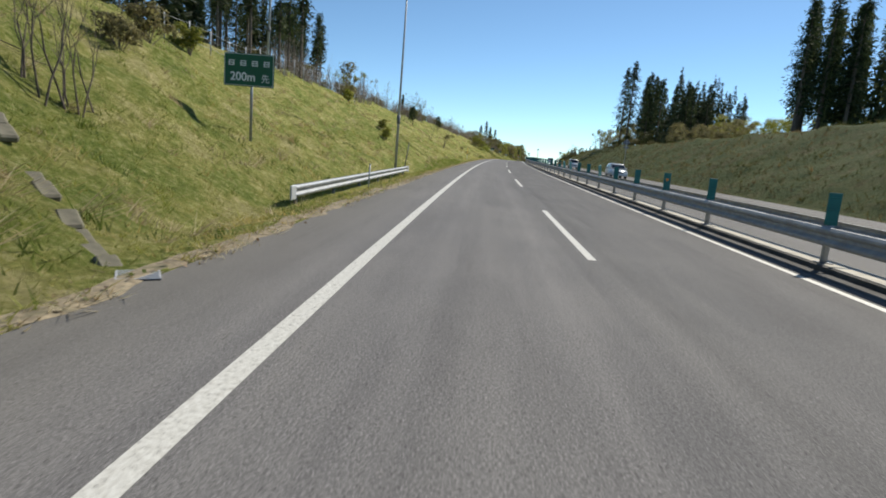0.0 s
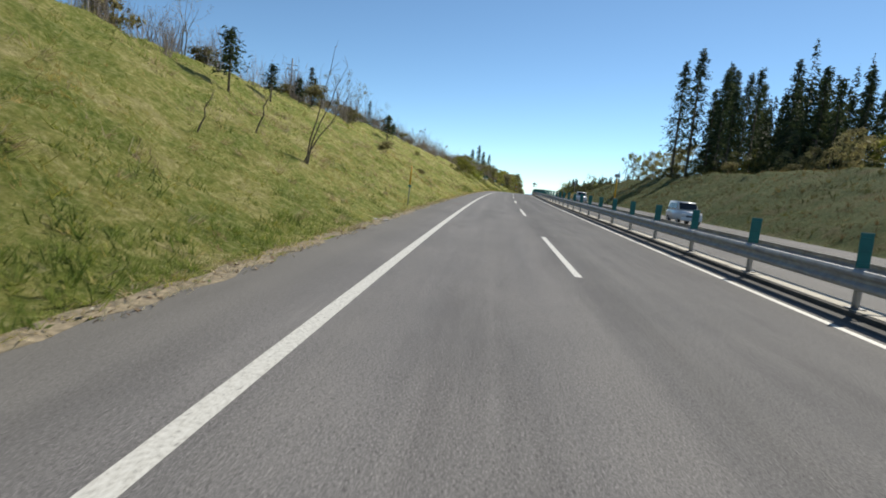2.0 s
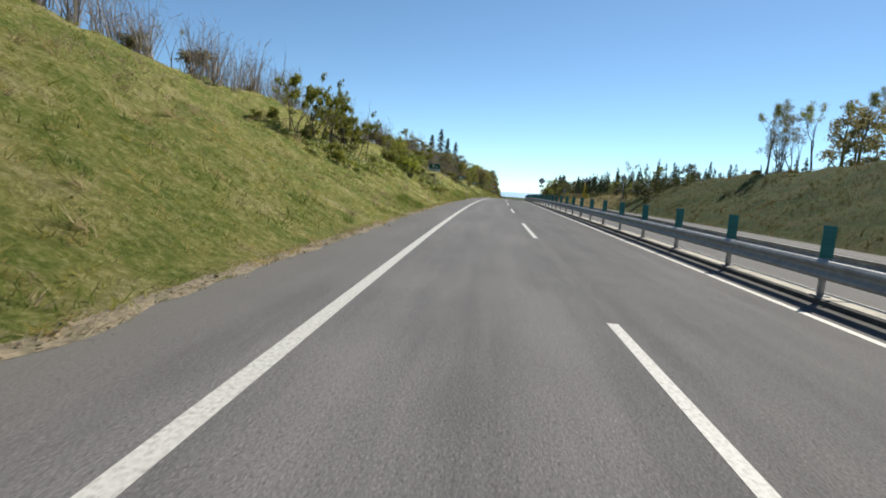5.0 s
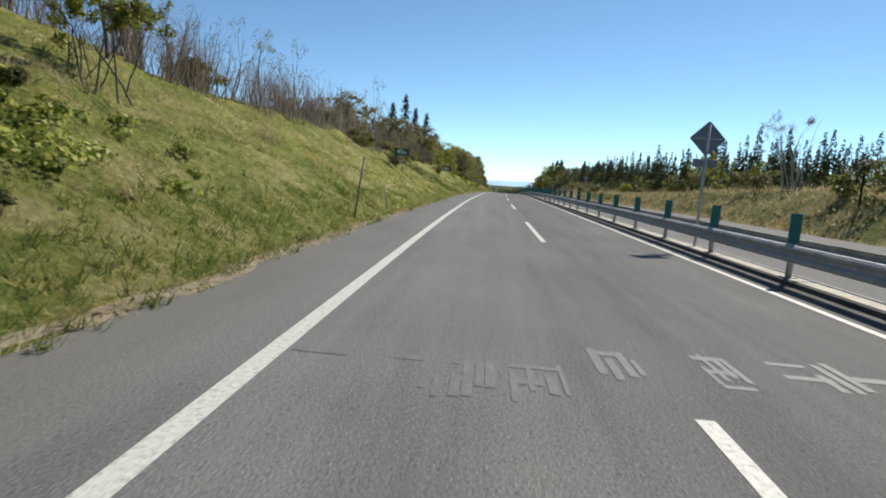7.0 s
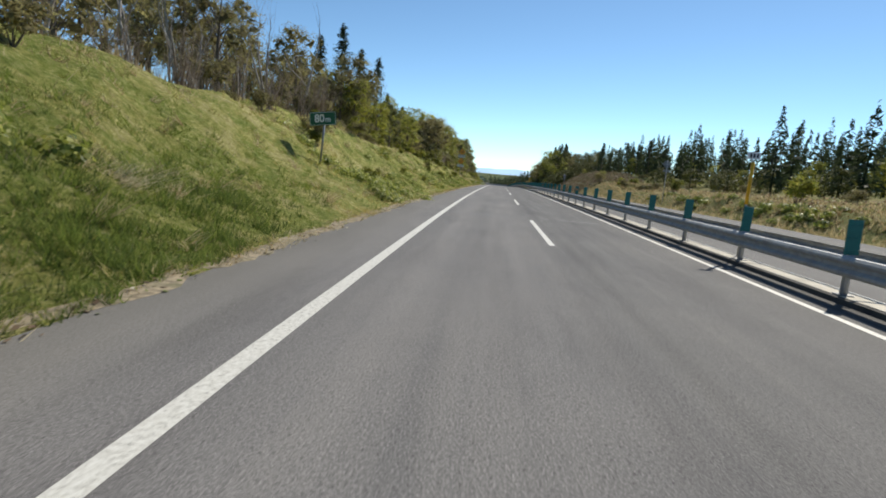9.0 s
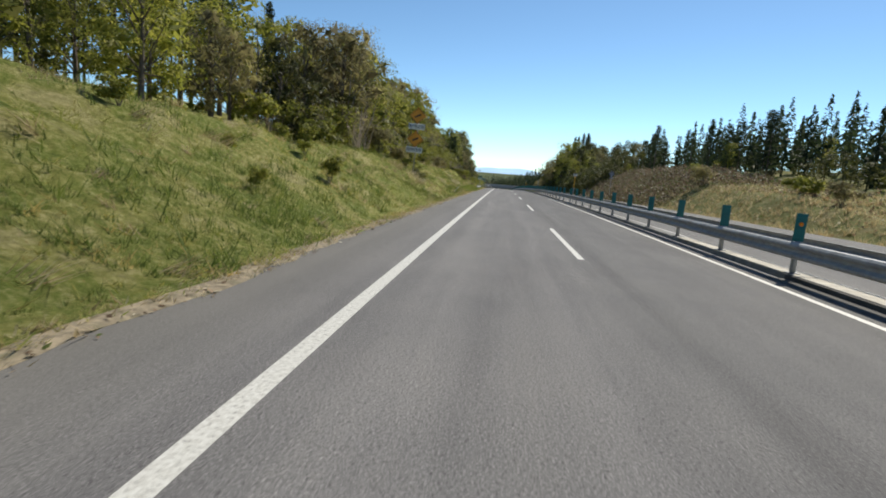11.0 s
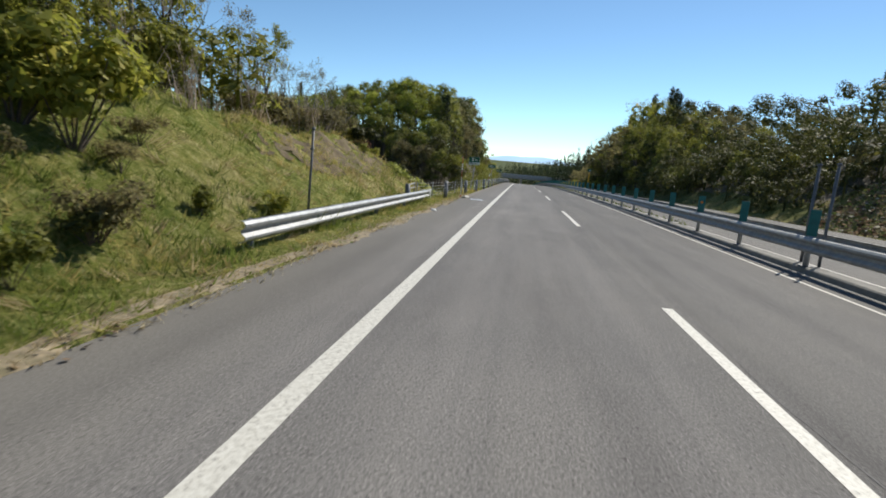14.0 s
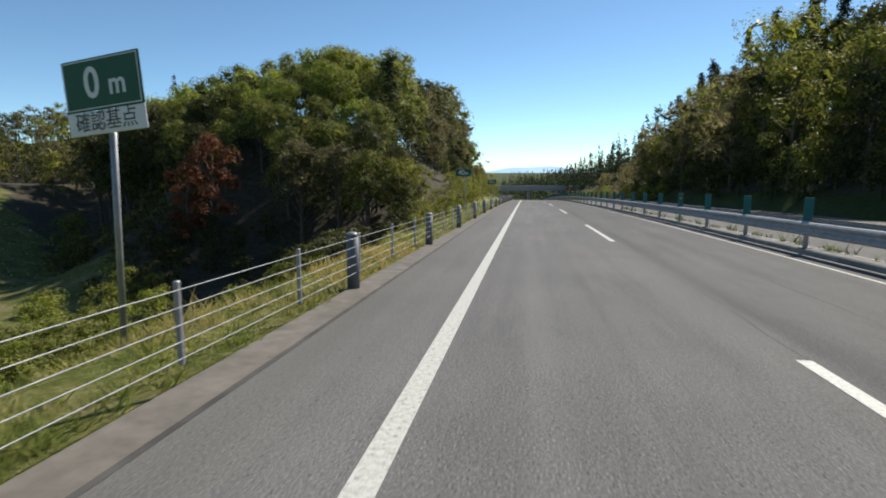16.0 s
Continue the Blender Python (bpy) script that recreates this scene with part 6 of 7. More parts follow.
HILL = [leafy_tree(201, 12, 3.5, LEAF_LIME, "tall woodland tree with a yellow-green crown above bare stems", 18, 230, 0.13, 0.42), leafy_tree(202, 12, 3.2, LEAF_BROWN, "tall woodland tree with an olive-brown budding crown", 18, 210, 0.12, 0.38), leafy_tree(203, 12, 3.4, LEAF_DARK, "tall dark woodland tree with dim green crown", 18, 220, 0.125, 0.36), leafy_tree(204, 12, 3.6, LEAF_LIME, "broad woodland tree in fresh yellow-green leaf", 20, 230, 0.13, 0.4)]
HILL.append(leafy_tree(205, 12, 3.4, LEAF_OLIVE, "tall woodland tree with an olive green crown", 18, 220, 0.125, 0.38))
GREENS, DIM = [HILL[0], HILL[3], HILL[4]], [HILL[2], HILL[4], HILL[4], HILL[1]]
near_rows = [q for q in hill_rows((0, 5), 4.3, 14, 78, R) if not (33 < -q[1] < 44 and q[0] < 542)]
plant(DIM, R, [(s, x, h / 12) for s, x, h in near_rows if -x < 58], "wood across the valley")
plant(HILL[1:3], R, [(s, x, h / 12) for s, x, h in near_rows if -x >= 58], "wood across the valley", 1, 1, 30)
plant(GREENS, R, [(s, x, h / 12) for s, x, h in hill_rows((11, 18), 4.8, 20, 84, R)], "green crowns across the valley", 1, 1, 46)
plant(GREENS + HILL[3:4], R, [(s, x, h / 12) for s, x, h in hill_rows((26, 35), 5.2, 22, 90, R)], "upper wood across the valley", 1, 1, 0)
# shade at the foot and inside is given by the dark leaf colour
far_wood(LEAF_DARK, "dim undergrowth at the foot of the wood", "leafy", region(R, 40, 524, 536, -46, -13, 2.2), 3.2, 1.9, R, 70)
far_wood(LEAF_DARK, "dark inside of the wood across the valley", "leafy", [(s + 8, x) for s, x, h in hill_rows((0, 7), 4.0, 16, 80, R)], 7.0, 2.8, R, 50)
far_wood(LEAF_BROWN, "budding wood behind the grassy spur", "leafy", region(R, 70, 560, 628, -175, -76, 3.6), 9.5, 3.2, R, 46)
far_wood(LEAF_DARK, "dim wood behind the grassy spur", "leafy", region(R, 60, 555, 620, -175, -76, 3.6), 8.5, 3.2, R, 46)
far_wood(LEAF_FRESH, "greening trees behind the grassy spur", "leafy", region(R, 26, 562, 640, -150, -76, 5.0), 9.0, 3.0, R, 60)
plant(BARE, R, [(583, -112, 1.3), (586, -118, 1.1), (580, -106, 0.9)], "bare trees behind the spur", 1, 1, 30)
plant(CEDARS_SMALL, R, [(604, -79, 1.0), (606, -74, 0.75), (609, -64, 0.6), (600, -108, 0.9), (604, -101, 0.6), (611, -56, 0.7), (608, -50, 0.8)], "firs on the skyline", 1, 1, 30)
plant(COPPER, R, [(536.5, -38, 1.45), (535.0, -40.5, 1.15)], "copper trees")
plant(FRESH[1:2], R, [(566, -31.5, 1.3), (562, -27.5, 1.15), (569, -36, 1.25)], "dome of the wood across the valley")
plant(FRESH[2:], R, [(547, -67, 1.0), (545, -64.5, 0.75), (543.5, -62, 0.5)], "yellow-green trees at the foot of the spur")
plant(FRESH[:1], R, [(535.4, -14.6, 0.95), (538.5, -13.4, 0.75)], "yellow-green trees beside the road")
plant(CEDARS_SMALL, R, [(554.4, -20.5, 1.5), (557, -22.0, 1.35)], "pines on the hill")
plant(FRESH, R, [(518, 22.8, 1.2), (523, 24.5, 1.3), (510, 23.5, 1.1)], "wood on the far side")
edge = [(s + R.uniform(-2, 2), -(a + R.uniform(-0.8, 0.8))) for s in range(562, 640, 6) for a in (13.2, 16.2, 19.4, 23)]
edge = [(s, x, (1.7 * (-x - 8.6) * (1 + 0.006 * (s - 590)) - float(ground_z(s, x))) * R.uniform(0.88, 1.05)) for s, x in edge]
plant(DIM + HILL[1:3], R, [(s, x, h / 12) for s, x, h in edge if h > 1.8 and R.random() < 0.7], "edge of the wooded hill", 1, 1, 14)
plant(CEDARS_SMALL, R, [(s, x, h / 10.5) for s, x, h in edge if h > 5 and R.random() < 0.4], "firs on the hill", 1, 1, 17)
far_wood(NEEDLES, "fir wood along the skyline of the hill", "cedar", region(R, 34, 580, 720, -95, -33, 5), 13, 2.4, R, 36)
plant(BARE, R, [(640, -14, 1.1), (655, -13, 1.0)], "bare trees by the road")
far_wood(LEAF_FRESH, "trees along the road ahead", "leafy", region(R, 34, 590, 745, -34, -12, 4.0), 6, 2.4, R)
# across the motorway: the two cedar stands
stand_1 = [(s, x) for s, x in region(R, 50, 120, 168, 33.5, 54, 2.8) if x > 34.2 + (160 - s) * 0.2]
plant(CEDARS, R, [(s, x, (23.5 - 0.52 * (x - 34)) * (1 - 0.004 * max(0, 156 - s)) / 21 * R.uniform(0.86, 1.04)) for s, x in stand_1], "cedar stand", 1, 1, 42)
far_wood(NEEDLES, "depth of the dark cedar stand", "cedar", region(R, 48, 124, 170, 40, 58, 2.5), 15.0, 2.5, R)
far_wood(LEAF_DARK, "undergrowth beneath the cedars", "leafy", region(R, 26, 122, 172, 33, 44, 2.4), 3.5, 1.8, R)
plant(CEDARS, R, [(s, 0.53 * s + 3.5 + dx, R.uniform(1.0, 1.2)) for s in (86, 90, 94, 98, 102) for dx in (0.5, 4.2, 8.5)], "cedar stand")
far_wood(NEEDLES, "depth of the second cedar stand", "cedar", [(s, 0.53 * s + R.uniform(8, 26)) for s in np.linspace(84, 118, 40)], 23, 2.9, R)
far_wood(LEAF_FRESH, "trees in fresh leaf between the cedar stands", "leafy", region(R, 18, 104, 128, 48, 66, 2.8), 6.5, 2.6, R, 84)
far_wood(LEAF_BROWN, "young budding trees beside the cedars", "leafy", region(R, 14, 84, 122, 34, 46, 2.8), 4.2, 2.0, R, 84)
far_wood(LEAF_BROWN, "budding trees beside the cedars", "leafy", region(R, 16, 164, 204, 33, 43, 2.4), 7.5, 2.4, R, 84)
plant(SPARSE + BARE, R, region(R, 6, 166, 200, 33, 40, 3), "young trees beside the cedars", 0.8, 1.0)
plant(SHRUBS[1:2] + SCRUB, R, region(R, 22, 60, 210, 30.5, 34, 2.4), "bushes on the far bank", 0.6, 1.1)
plant(SPARSE, R, [(199.5, 30.5, 1.0), (222.7, 23.8, 0.6), (224, 24.5, 0.55), (277.7, 29, 0.75), (281, 30, 0.75), (285, 31, 0.7), (268, 27, 0.6)], "young trees on the far bank")
HAZY = [bare_tree(37, 8, LEAF_BROWN, 2600, 3, "wide twiggy tree with a haze of young buds")]
plant(HAZY, R, [(199.5, 31.5, 0.85), (202.5, 33, 1.0), (206, 34.5, 0.9), (474, 37, 1.05), (478, 38.5, 1.0)], "budding trees on the far bank")
plant(BARE, R, [(205, 36, 1.0), (246.8, 25.6, 0.95), (249, 27, 0.85), (252, 27.5, 0.8)], "bare trees on the far bank")
far_wood(LEAF_DARK, "scrub in the gully of the far bank", "leafy", region(R, 14, 214, 236, 21, 32, 2.0), 2.6, 1.5, R)
plant(SHRUBS + SCRUB, R, region(R, 26, 225, 400, 22, 36, 3.0), "bushes on the far bank", 0.6, 1.2)
far_wood(LEAF_FRESH, "scattered young trees beyond the far bank", "leafy", region(R, 40, 235, 420, 34, 64, 4.0), 4.8, 1.9, R)
far_wood(NEEDLES, "rows of young firs beyond the far bank", "cedar", region(R, 110, 284, 400, 37, 95, 3.4), 10.2, 1.9, R)
far_wood(NEEDLES, "distant fir wood", "cedar", region(R, 75, 250, 560, 75, 150, 5.5), 14, 2.4, R, 36)
plant(CEDARS_SMALL, R, region(R, 14, 398, 482, 35, 39, 3.5), "firs behind the brush", 0.75, 1.0)
far_wood(NEEDLES, "dark firs behind the brush", "cedar", region(R, 70, 396, 484, 38, 60, 2.8), 10, 1.9, R)
far_wood(LEAF_DARK, "dark scrub under the firs", "leafy", region(R, 40, 270, 400, 32, 44, 2.4), 3.2, 1.8, R)
# the wood on the far side, ahead
plant(DARK + FRESH + BROWN, R, region(R, 12, 456, 482, 22.5, 31, 2.4), "wood on the far side", 0.3, 0.46, 27)
WOOD_S, WOOD_H = [484, 494, 506, 516, 525, 540, 600], [4.2, 5.0, 7.8, 10.0, 12.5, 14.0, 13.0]
plant(DARK + FRESH + BROWN, R, [(s, x, float(np.interp(s, WOOD_S, WOOD_H)) / 10.0 * R.uniform(0.85, 1.1)) for s, x in region(R, 46, 484, 590, 20.5, 34, 2.7)], "wood on the far side", 1, 1, 26)
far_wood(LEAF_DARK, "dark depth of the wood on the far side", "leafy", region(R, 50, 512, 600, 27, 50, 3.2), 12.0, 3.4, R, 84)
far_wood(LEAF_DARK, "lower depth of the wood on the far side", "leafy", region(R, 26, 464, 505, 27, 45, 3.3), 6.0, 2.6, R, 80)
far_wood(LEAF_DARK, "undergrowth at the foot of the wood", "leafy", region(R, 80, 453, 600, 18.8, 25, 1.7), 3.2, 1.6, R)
plant(CEDARS, R, [(548.7, 28, 0.84), (545, 30.6, 0.78), (552, 33.5, 0.84), (541, 31.5, 0.72), (557, 28, 0.7), (563, 28.5, 0.75), (571, 28, 0.74), (580, 29, 0.74), (590, 28, 0.78), (568, 32, 0.8), (585, 33, 0.8), (560, 35, 0.82)], "firs on the far side")
far_wood(NEEDLES, "fir wood along the far side ahead", "cedar", region(R, 150, 590, 790, 24, 64, 3.6), 13.5, 2.9, R, 36)
far_wood(LEAF_BROWN, "budding trees along the far side ahead", "leafy", region(R, 12, 575, 640, 19.5, 24, 3.0), 6.5, 2.6, R)
far_wood(LEAF_FRESH, "low fresh green bushes along the far side ahead", "leafy", region(R, 30, 560, 720, 18.6, 21, 2.4), 2.6, 1.6, R)
far_wood(LEAF_FRESH, "low bushes at the foot of the hill", "leafy", region(R, 34, 516, 600, -13, -7.6, 2.0), 2.8, 1.6, R, 100)
for x0, x1, n, s1 in ((21, 110, 240, 1040), (-80, -13, 90, 960)):
    far_wood(NEEDLES, "fir wood beyond the bridge", "cedar", region(R, n, 800, s1, x0, x1, 4.2), 14, 3.8, R, 30)


# dry knotweed and brush on the far bank, and broad-leaved plants on the cut
def leaf_patch(n, s0, s1, x0, x1, h, size, seed, up=0.5):
    rn = np.random.RandomState(seed)
    s, x = rn.uniform(s0, s1, n), rn.uniform(x0, x1, n)
    c = on_road(s, x, ground_z(s, x) + rn.uniform(0.05, h, n) * (0.6 + 0.4 * ripple(s, x, 1.1)))
    u = unit(rn, n)
    u[:, 2] *= up
    w = np.cross(u, unit(rn, n))
    w /= np.linalg.norm(w, axis=1, keepdims=True) + 1e-9
    k = size * rn.uniform(0.5, 1.4, n)[:, None]
    return quads(c, u * k, w * k * 0.6)


v, f = leaf_patch(34000, 388, 452, 17.9, 33, 1.2, 0.14, 5)
stuff("brush", v, f, KNOTWEED, "dense brown dead knotweed over the far bank")
v, f = leaf_patch(4000, 285, 390, 22, 32, 0.6, 0.13, 6)
stuff("brush", v, f, KNOTWEED, "dry brown brush on the flat far verge")


def leaf_clumps(n, s0, s1, x0, x1, seed, size=0.085, slant=0.0):
    """Low domes of broad leaves that face up and outwards."""
    rn = np.random.RandomState(seed)
    V, F, b = [], [], 0
    for i in range(n):
        q = rn.uniform(0, 1)
        s, x = s0 + (s1 - s0) * q + (0 if slant else 0), x0 + (x1 - x0) * (q if slant else rn.uniform(0, 1))
        s, x = s + rn.normal(0, 0.5), x + rn.normal(0, 0.25 + slant)
        r = rn.uniform(0.25, 0.65)
        m = int(40 + 150 * r)
        d = unit(rn, m)
        d[:, 2] = np.abs(d[:, 2])
        c = np.array(on_road(s, x, float(ground_z(s, x)) + 0.02)) + d * np.array([r, r, r * 0.75]) * rn.uniform(0.5, 1.05, m)[:, None]
        u = np.cross(d + rn.normal(0, 0.35, (m, 3)), unit(rn, m))
        u /= np.linalg.norm(u, axis=1, keepdims=True) + 1e-9
        w = np.cross(d, u)
        w /= np.linalg.norm(w, axis=1, keepdims=True) + 1e-9
        k = size * rn.uniform(0.6, 1.5, m)[:, None]
        v, f = quads(c, u * k, w * k * 0.75)
        V.append(v)
        F.append(f + b)
        b += len(v)
    return np.concatenate(V), np.concatenate(F)


for i, (s0, s1, x0, x1, n, slant) in enumerate(((161.5, 172, -11.6, -7.8, 70, 0), (175.5, 183, -9.8, -8.2, 40, 0), (188, 206, -9.8, -6.4, 60, 0), (195.5, 202.5, -9.3, -7.4, 64, 0), (203, 209, -8.5, -6.8, 12, 0), (258.5, 262.5, -11.0, -6.0, 34, 0.7), (285, 288.5, -9.4, -4.7, 40, 0.7), (281, 284.5, -5.4, -4.3, 14, 0), (292, 325, -9.0, -4.6, 24, 0), (354.6, 356, -4.9, -4.3, 3, 0), (388, 391, -8.2, -7.2, 8, 0), (264.6, 266.6, -7.6, -6.6, 9, 0), (410, 420, -7.5, -4.6, 12, 0), (441, 445, -7.2, -5.5, 26, 0))):
    v, f = leaf_clumps(int(n * 1.2), s0, s1, x0, x1, 30 + i, 0.052, slant)
    stuff("broad_leaved_plants", v, f, BIGLEAF, "broad-leaved plants spreading over the bank")

v, f = leaf_patch(5000, 228, 392, 18.2, 25, 0.4, 0.09, 8)
stuff("brush", v, f, KNOTWEED, "low dry brown weeds on the far verge")
rd = np.random.RandomState(640)
gs1, gx1 = rd.uniform(224, 392, 5200), 17.6 + 12 * rd.uniform(0, 1, 5200) ** 1.4
v, f = blades(gs1, gx1, 8, 0.15, 0.5, 0.016, 0.7, 641)
stuff("straw", v, f, STRAW, "tall dry grass on the flat far verge")
v, f = leaf_clumps(70, 285, 330, 18.6, 21.5, 91, 0.09)
stuff("broad_leaved_plants", v, f, BIGLEAF, "broad-leaved weeds along the far verge")
# dead leaves, chips of stone and scraps along the pavement edge
rv = np.random.RandomState(81)
n = 5200
ls, lx = rv.uniform(-17, 446, n), -3.62 + rv.normal(0, 0.1, n)
keep = rv.uniform(0, 1, n) < 0.55 + 0.5 * ripple(ls, lx, 0.37)
ls, lx = ls[keep], lx[keep]
n = len(ls)
lc = on_road(ls, lx, np.where(lx > -3.66, 0.012, ground_z(ls, lx) + 0.03) + rv.uniform(0, 0.02, n))
la = rv.uniform(0, 2 * np.pi, n)
lk = rv.uniform(0.015, 0.05, n)[:, None]
lu = np.stack([np.cos(la), np.sin(la), rv.normal(0, 0.35, n)], 1)
v, f = quads(lc, lu * lk, np.stack([-np.sin(la), np.cos(la), rv.normal(0, 0.35, n)], 1) * lk * 0.7)
stuff("leaf_litter", v, f, KNOTWEED, "dead leaves and chips of stone along the pavement edge")
# utility pole behind the crest
uz = float(ground_z(146.7, -43.1))
up = thing("utility_pole", "grey utility pole with crossarms behind the crest", "utility pole", "", stand(146.7, -43.1, uz - 0.3, 35))
part("pole", tube(0.17, 0.12, 21.9 - uz, 10), STEEL_DARK, up)
for z in (20.7, 19.8):
    a = part("crossarm", box(2.2, 0.1, 0.1, 0.01, (0, 0, z - uz)), STEEL_DARK, up)
    for x in (-0.95, -0.35, 0.35, 0.95):
        part("insulator", tube(0.05, 0.04, 0.2, 8, (x, 0, z - uz + 0.05)), WHITE, a)
up2 = thing("utility_pole", "grey utility pole with a crossarm behind the crest", "utility pole", "", stand(226, -30, float(ground_z(226, -30)) - 0.3, 10))
part("pole", tube(0.15, 0.1, 5.6, 10), STEEL_DARK, up2)
part("crossarm", box(2.6, 0.1, 0.1, 0.01, (0, 0, 5.2)), STEEL_DARK, up2)
tufts(200, 430, 444, 5.6, 8.6, 311, STRAW, 0.1, 0.24, 0.42)
gs1 = np.random.RandomState(61).uniform(428, 442, 420)
gx1 = -np.random.RandomState(62).uniform(6.6, 9.6, 420)
v, f = blades(gs1, gx1, 9, 0.08, 0.26, 0.014, 1.2, 312)
stuff("grass", v, f, GRASS, "thin grass and dead stalks over the bare earth")
# steel cover and a kerb stone where the shoulder slab begins
cover = thing("steel_cover", "flat blue-grey steel cover plate set in the asphalt shoulder", "drain cover", "", stand(442.85, -2.72, 0.004, 8))
part("plate", box(0.66, 0.9, 0.012, 0.004, (0, 0, 0.004)), ZINC, cover)
for x in (-0.34, 0.34):
    part("rim", box(0.03, 0.96, 0.014, 0.004, (x, 0, 0.004)), STEEL_DARK, cover, "dark rim")
stone = thing("kerb_stone", "rounded pale concrete kerb end stone beside the shoulder", "kerb", "", stand(443.75, -3.42, 0.0, -14))
part("block", box(0.24, 0.75, 0.2, 0.07, (0, 0, 0.03)), CONCRETE, stone)
# bare earth scar on the end of the bank
es, ex = np.meshgrid(np.arange(426, 444, 0.16), np.arange(-10.2, -5.8, 0.12), indexing="ij")
rn = np.random.RandomState(60)
ez = ground_z(es, ex) + 0.035 + rn.uniform(-0.012, 0.012, es.shape)
ek = es.shape[1]
ei = (np.arange(es.shape[0] - 1)[:, None] * ek + np.arange(ek - 1)).ravel()
ei = ei[earthy(es, ex).ravel()[ei]]
stuff("soil", on_road(es, ex, ez).reshape(-1, 3), np.stack([ei, ei + 1, ei + ek + 1, ei + ek], 1), EARTH, "bare brown earth scar on the bank")


STRAW_HEAPS = ((387.6, -6.3), (388.4, -6.0), (389.9, -6.3), (390.6, -6.0), (392.1, -7.2), (393.0, -7.5), (358.5, -6.2), (361.0, -6.8), (376, -6.4), (398.5, -8.3), (261.6, -4.5), (267.6, -6.4))
# heaps of fallen straw, and more brush on the crest
R2 = random.Random(404)
hs = np.concatenate([np.random.RandomState(405 + i).normal(a, 0.4, 15) for i, (a, b) in enumerate(STRAW_HEAPS)])
hx = np.concatenate([np.random.RandomState(505 + i).normal(b, 0.25, 15) for i, (a, b) in enumerate(STRAW_HEAPS)])
v, f = blades(hs, hx, 20, 0.5, 1.1, 0.008, 0.9, 606, 0.75)
stuff("straw", v, f, STRAW_PALE, "heaps of long fallen straw on the bank")
brushwood([(s, -np.interp(s, CREST_S, CREST_X) - x) for s, x in region(R2, 30, 204, 236, -1.0, 3.0, 0.9)], 75, 1.6, 3.8, "thick bare brown brushwood along the crest", TWIG_BROWN)
brushwood([(s, -np.interp(s, CREST_S, CREST_X) - x) for s, x in region(R2, 40, 206, 258, -1.4, 1.0, 0.8)], 76, 0.5, 1.2, "low bare twigs along the crest", TWIG)
THICKET = [shrub(97, 2.3, 1.8, LEAF_LIME, "spreading bush in bright fresh leaf on the bank", 150, 0.085, 11)]
plant(THICKET, R2, [(195.6, -9.9, 1.4), (193.2, -9.7, 0.9), (191.0, -9.6, 0.55), (197.4, -9.6, 0.7)], "leafy thicket on the bank")
LITTLE = [bare_tree(38, 3.4, LEAF_FRESH, 2400, 5, "small multi-stemmed tree in fresh leaf", BARK)]
plant(LITTLE, R2, [(209.3, -9.8, 1.0), (210.4, -10.6, 0.8)], "young trees on the bank")
plant(SCRUB, R2, [(400.7, -9.8, 0.6), (392, -10.4, 0.5), (396.5, -10.2, 0.45), (389.5, -10.0, 0.5)], "brown bushes on the bank")
plant(SCRUB[:1], R2, [(241.2, -11.2, 0.8), (243.3, -11.3, 0.72), (270.5, -11.2, 0.7), (263.3, -10.8, 0.45)], "brown bushes on the bank")
plant(SCRUB[:1], R2, [(249.0, -9.2, 0.75), (250.2, -9.6, 0.6)], "brown bushes on the bank")
plant(SHRUBS[:1], R2, [(361.6, -6.7, 0.62), (363.2, -6.3, 0.42), (360.4, -7.4, 0.5)], "bushes beside the warning sign")
plant(LITTLE, R2, [(163.0, -11.0, 0.95), (165.2, -10.4, 1.0), (167.0, -9.8, 0.9), (168.5, -10.6, 0.8), (171.5, -9.6, 0.85), (203.0, -12.2, 0.8), (199, -11.6, 0.7)], "young trees on the bank")
v, f = leaf_patch(2600, 383, 407, -10.9, -9.2, 0.7, 0.07, 87)
stuff("brush", v, f, STRAW, "pale dead knotweed along the edge of the wood")
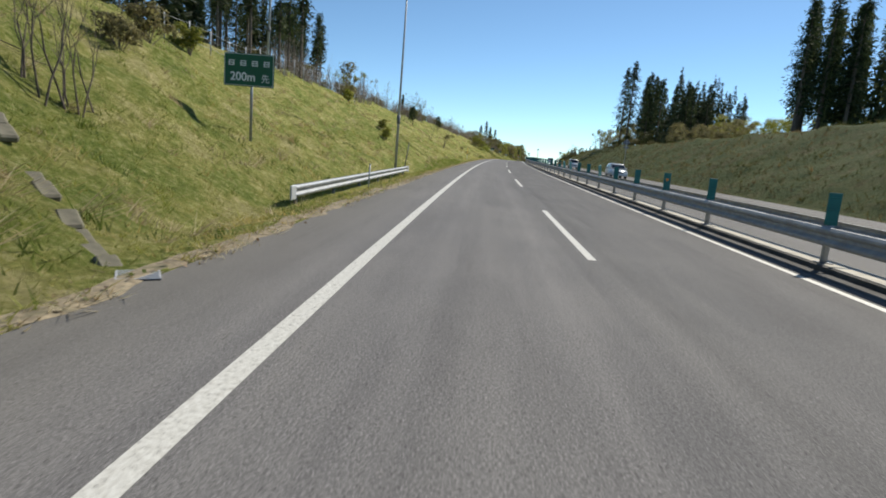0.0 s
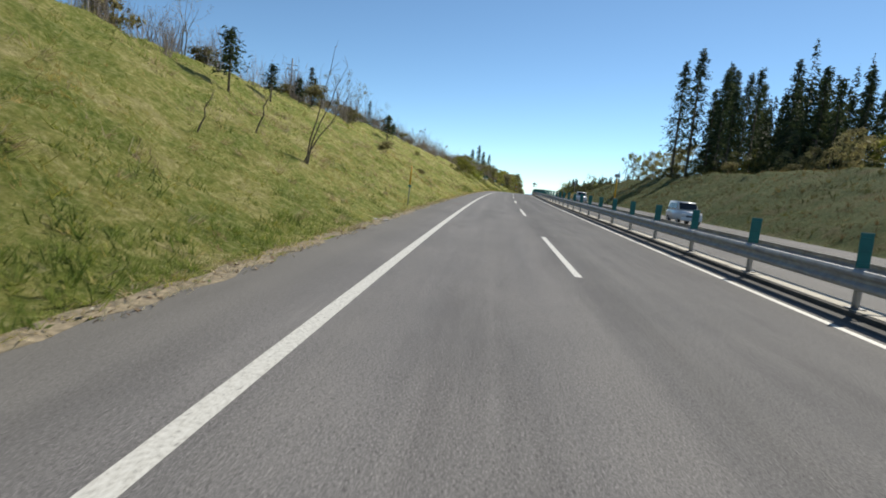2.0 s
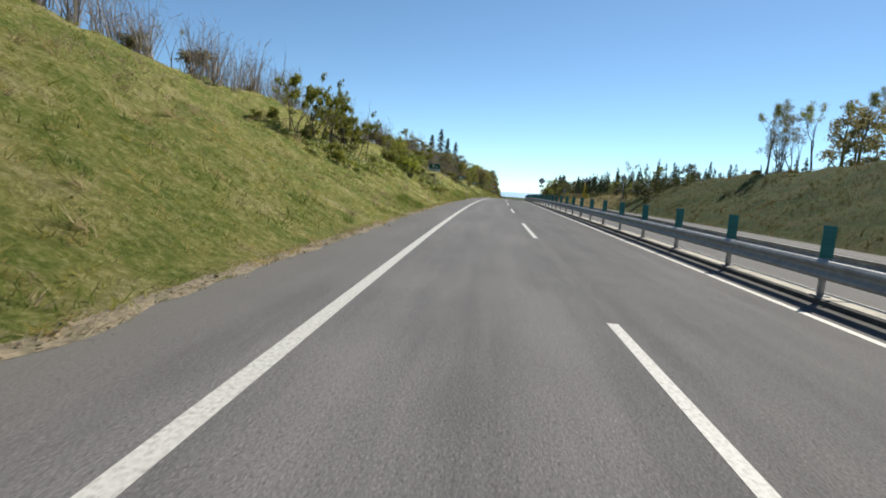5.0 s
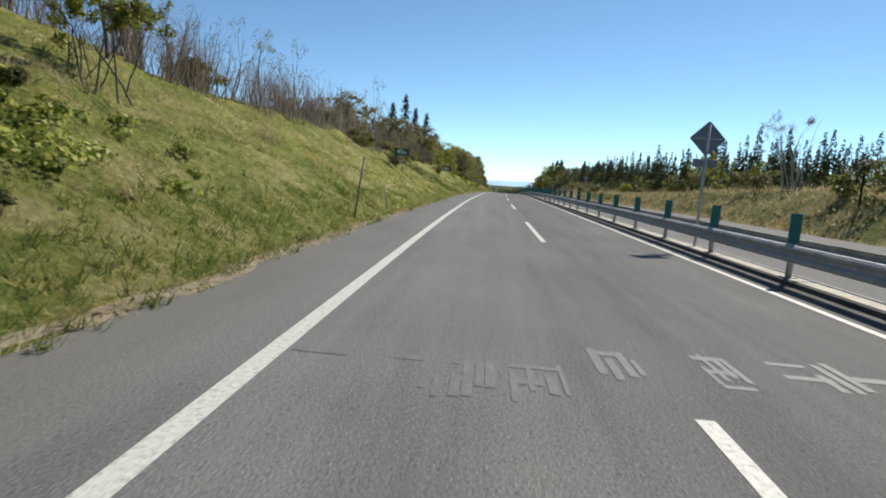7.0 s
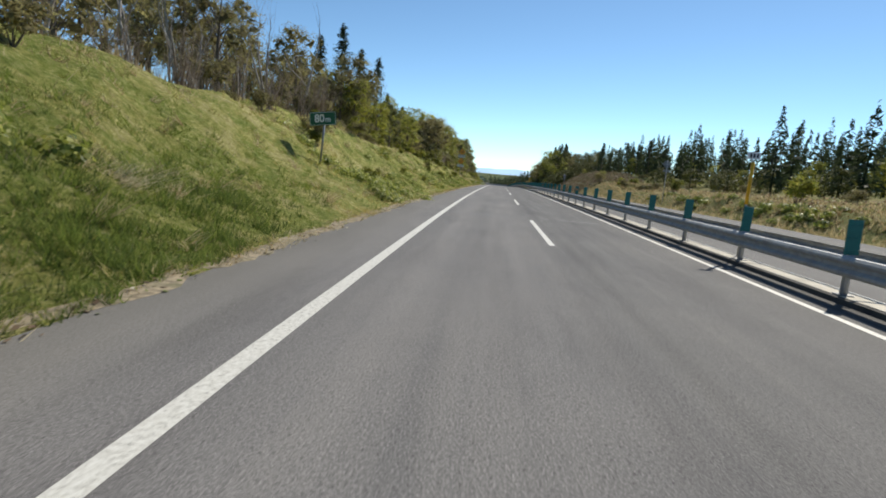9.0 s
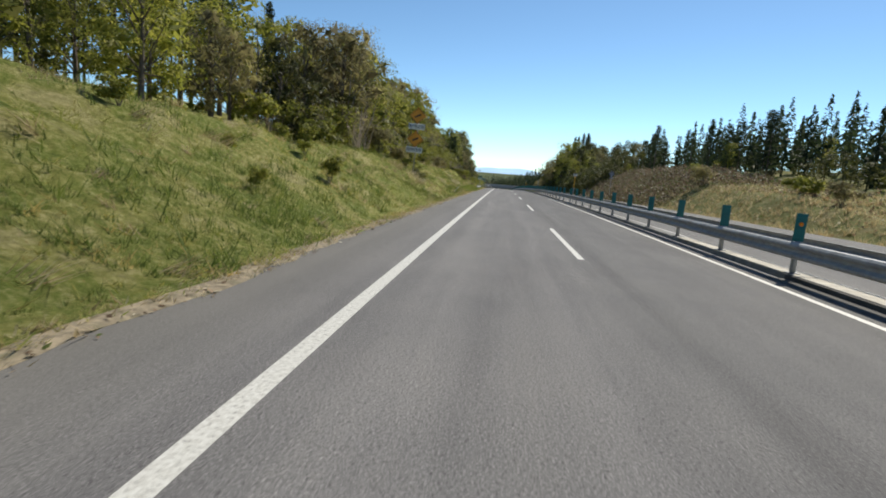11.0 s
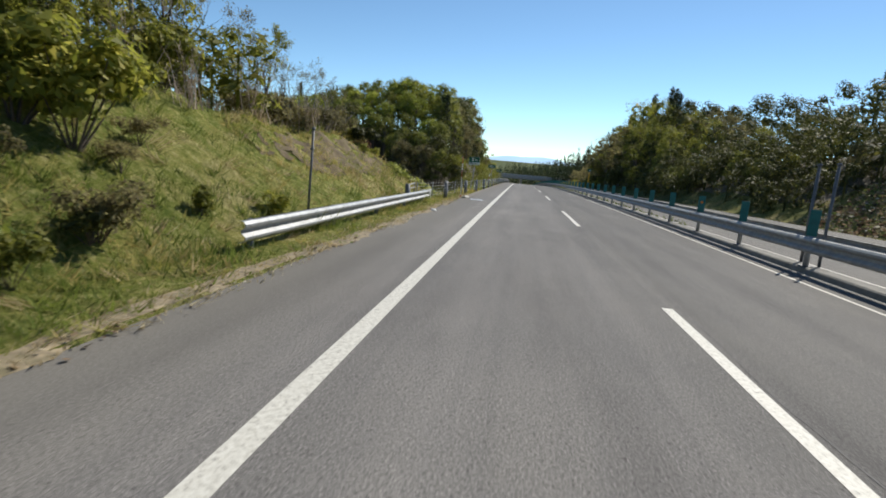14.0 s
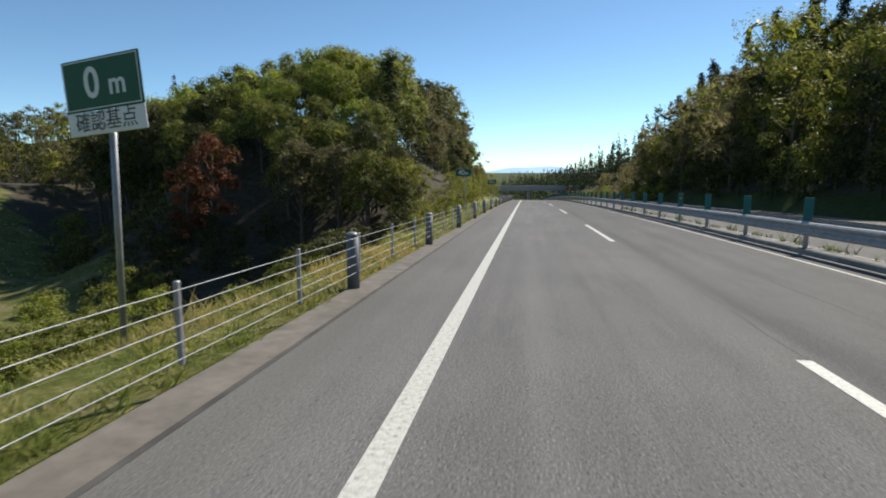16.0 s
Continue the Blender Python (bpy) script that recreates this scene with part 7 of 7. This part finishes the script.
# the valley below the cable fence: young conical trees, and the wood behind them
# dark leaf colour stands for the deep shade of the valley
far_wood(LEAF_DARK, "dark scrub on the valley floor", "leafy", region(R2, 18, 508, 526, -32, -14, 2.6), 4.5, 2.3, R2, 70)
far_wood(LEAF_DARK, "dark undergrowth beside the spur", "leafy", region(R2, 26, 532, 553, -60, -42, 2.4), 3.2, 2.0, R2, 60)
for mat, n, h, label in ((LEAF_OLIVE, 46, 3.6, "olive green bushes in the valley"), (LEAF_LIME, 22, 4.2, "young pointed trees in fresh leaf in the valley")):
    spots = [(s, x) for s, x in region(R2, n * 3, 468, 528, -66, -16, 2.4) if -x > 26 - 0.32 * (s - 470) and -x > 0.9 * (s - 484) and -x < 56 - 0.3 * max(0, s - 500)][:n]
    far_wood(mat, label, "leafy", spots, h, 1.9, R2, 90, 0.05)
v, f = leaf_patch(6500, 506, 552, -104, -64, 0.7, 0.15, 91)
stuff("brush", v, f, LEAF_OLIVE, "rough tangled growth over the grassy spur")
v, f = leaf_patch(2200, 508, 550, -104, -64, 0.6, 0.15, 92)
stuff("brush", v, f, STRAW, "dead stalks over the grassy spur")
# sunlit young growth on the floor of the valley
far_wood(LEAF_LIME, "young trees in bright leaf on the valley floor", "leafy", region(R2, 20, 488, 507, -38, -17, 2.2), 3.9, 1.8, R2, 100, 0.05)
far_wood(LEAF_OLIVE, "olive green scrub on the valley floor", "leafy", region(R2, 22, 482, 508, -42, -14, 2.2), 3.0, 1.7, R2, 80, 0.05)
# dim growth that closes the wood on the far side below its crowns, shade in its leaf colour
far_wood(LEAF_DARK, "dim bushes closing the edge of the wood on the far side", "leafy", region(R2, 56, 458, 560, 20.6, 26.5, 1.8), 4.2, 2.0, R2, 70)
far_wood(LEAF_OLIVE, "olive green bushes along the wood on the far side", "leafy", region(R2, 24, 464, 560, 20.2, 24, 2.2), 3.4, 1.7, R2, 80)
# patterns of trees that only stand deep in a wood are not kept as single trees
for proto in SLIM + CEDARS + CEDARS_SMALL + BARE + BARE_DARK + SPARSE + FRESH + DARK + BROWN + COPPER + SHRUBS + SCRUB + HILL + LITTLE + HAZY:
    if proto.name not in used:
        for child in list(proto.children):
            bpy.data.objects.remove(child)
        bpy.data.objects.remove(proto)
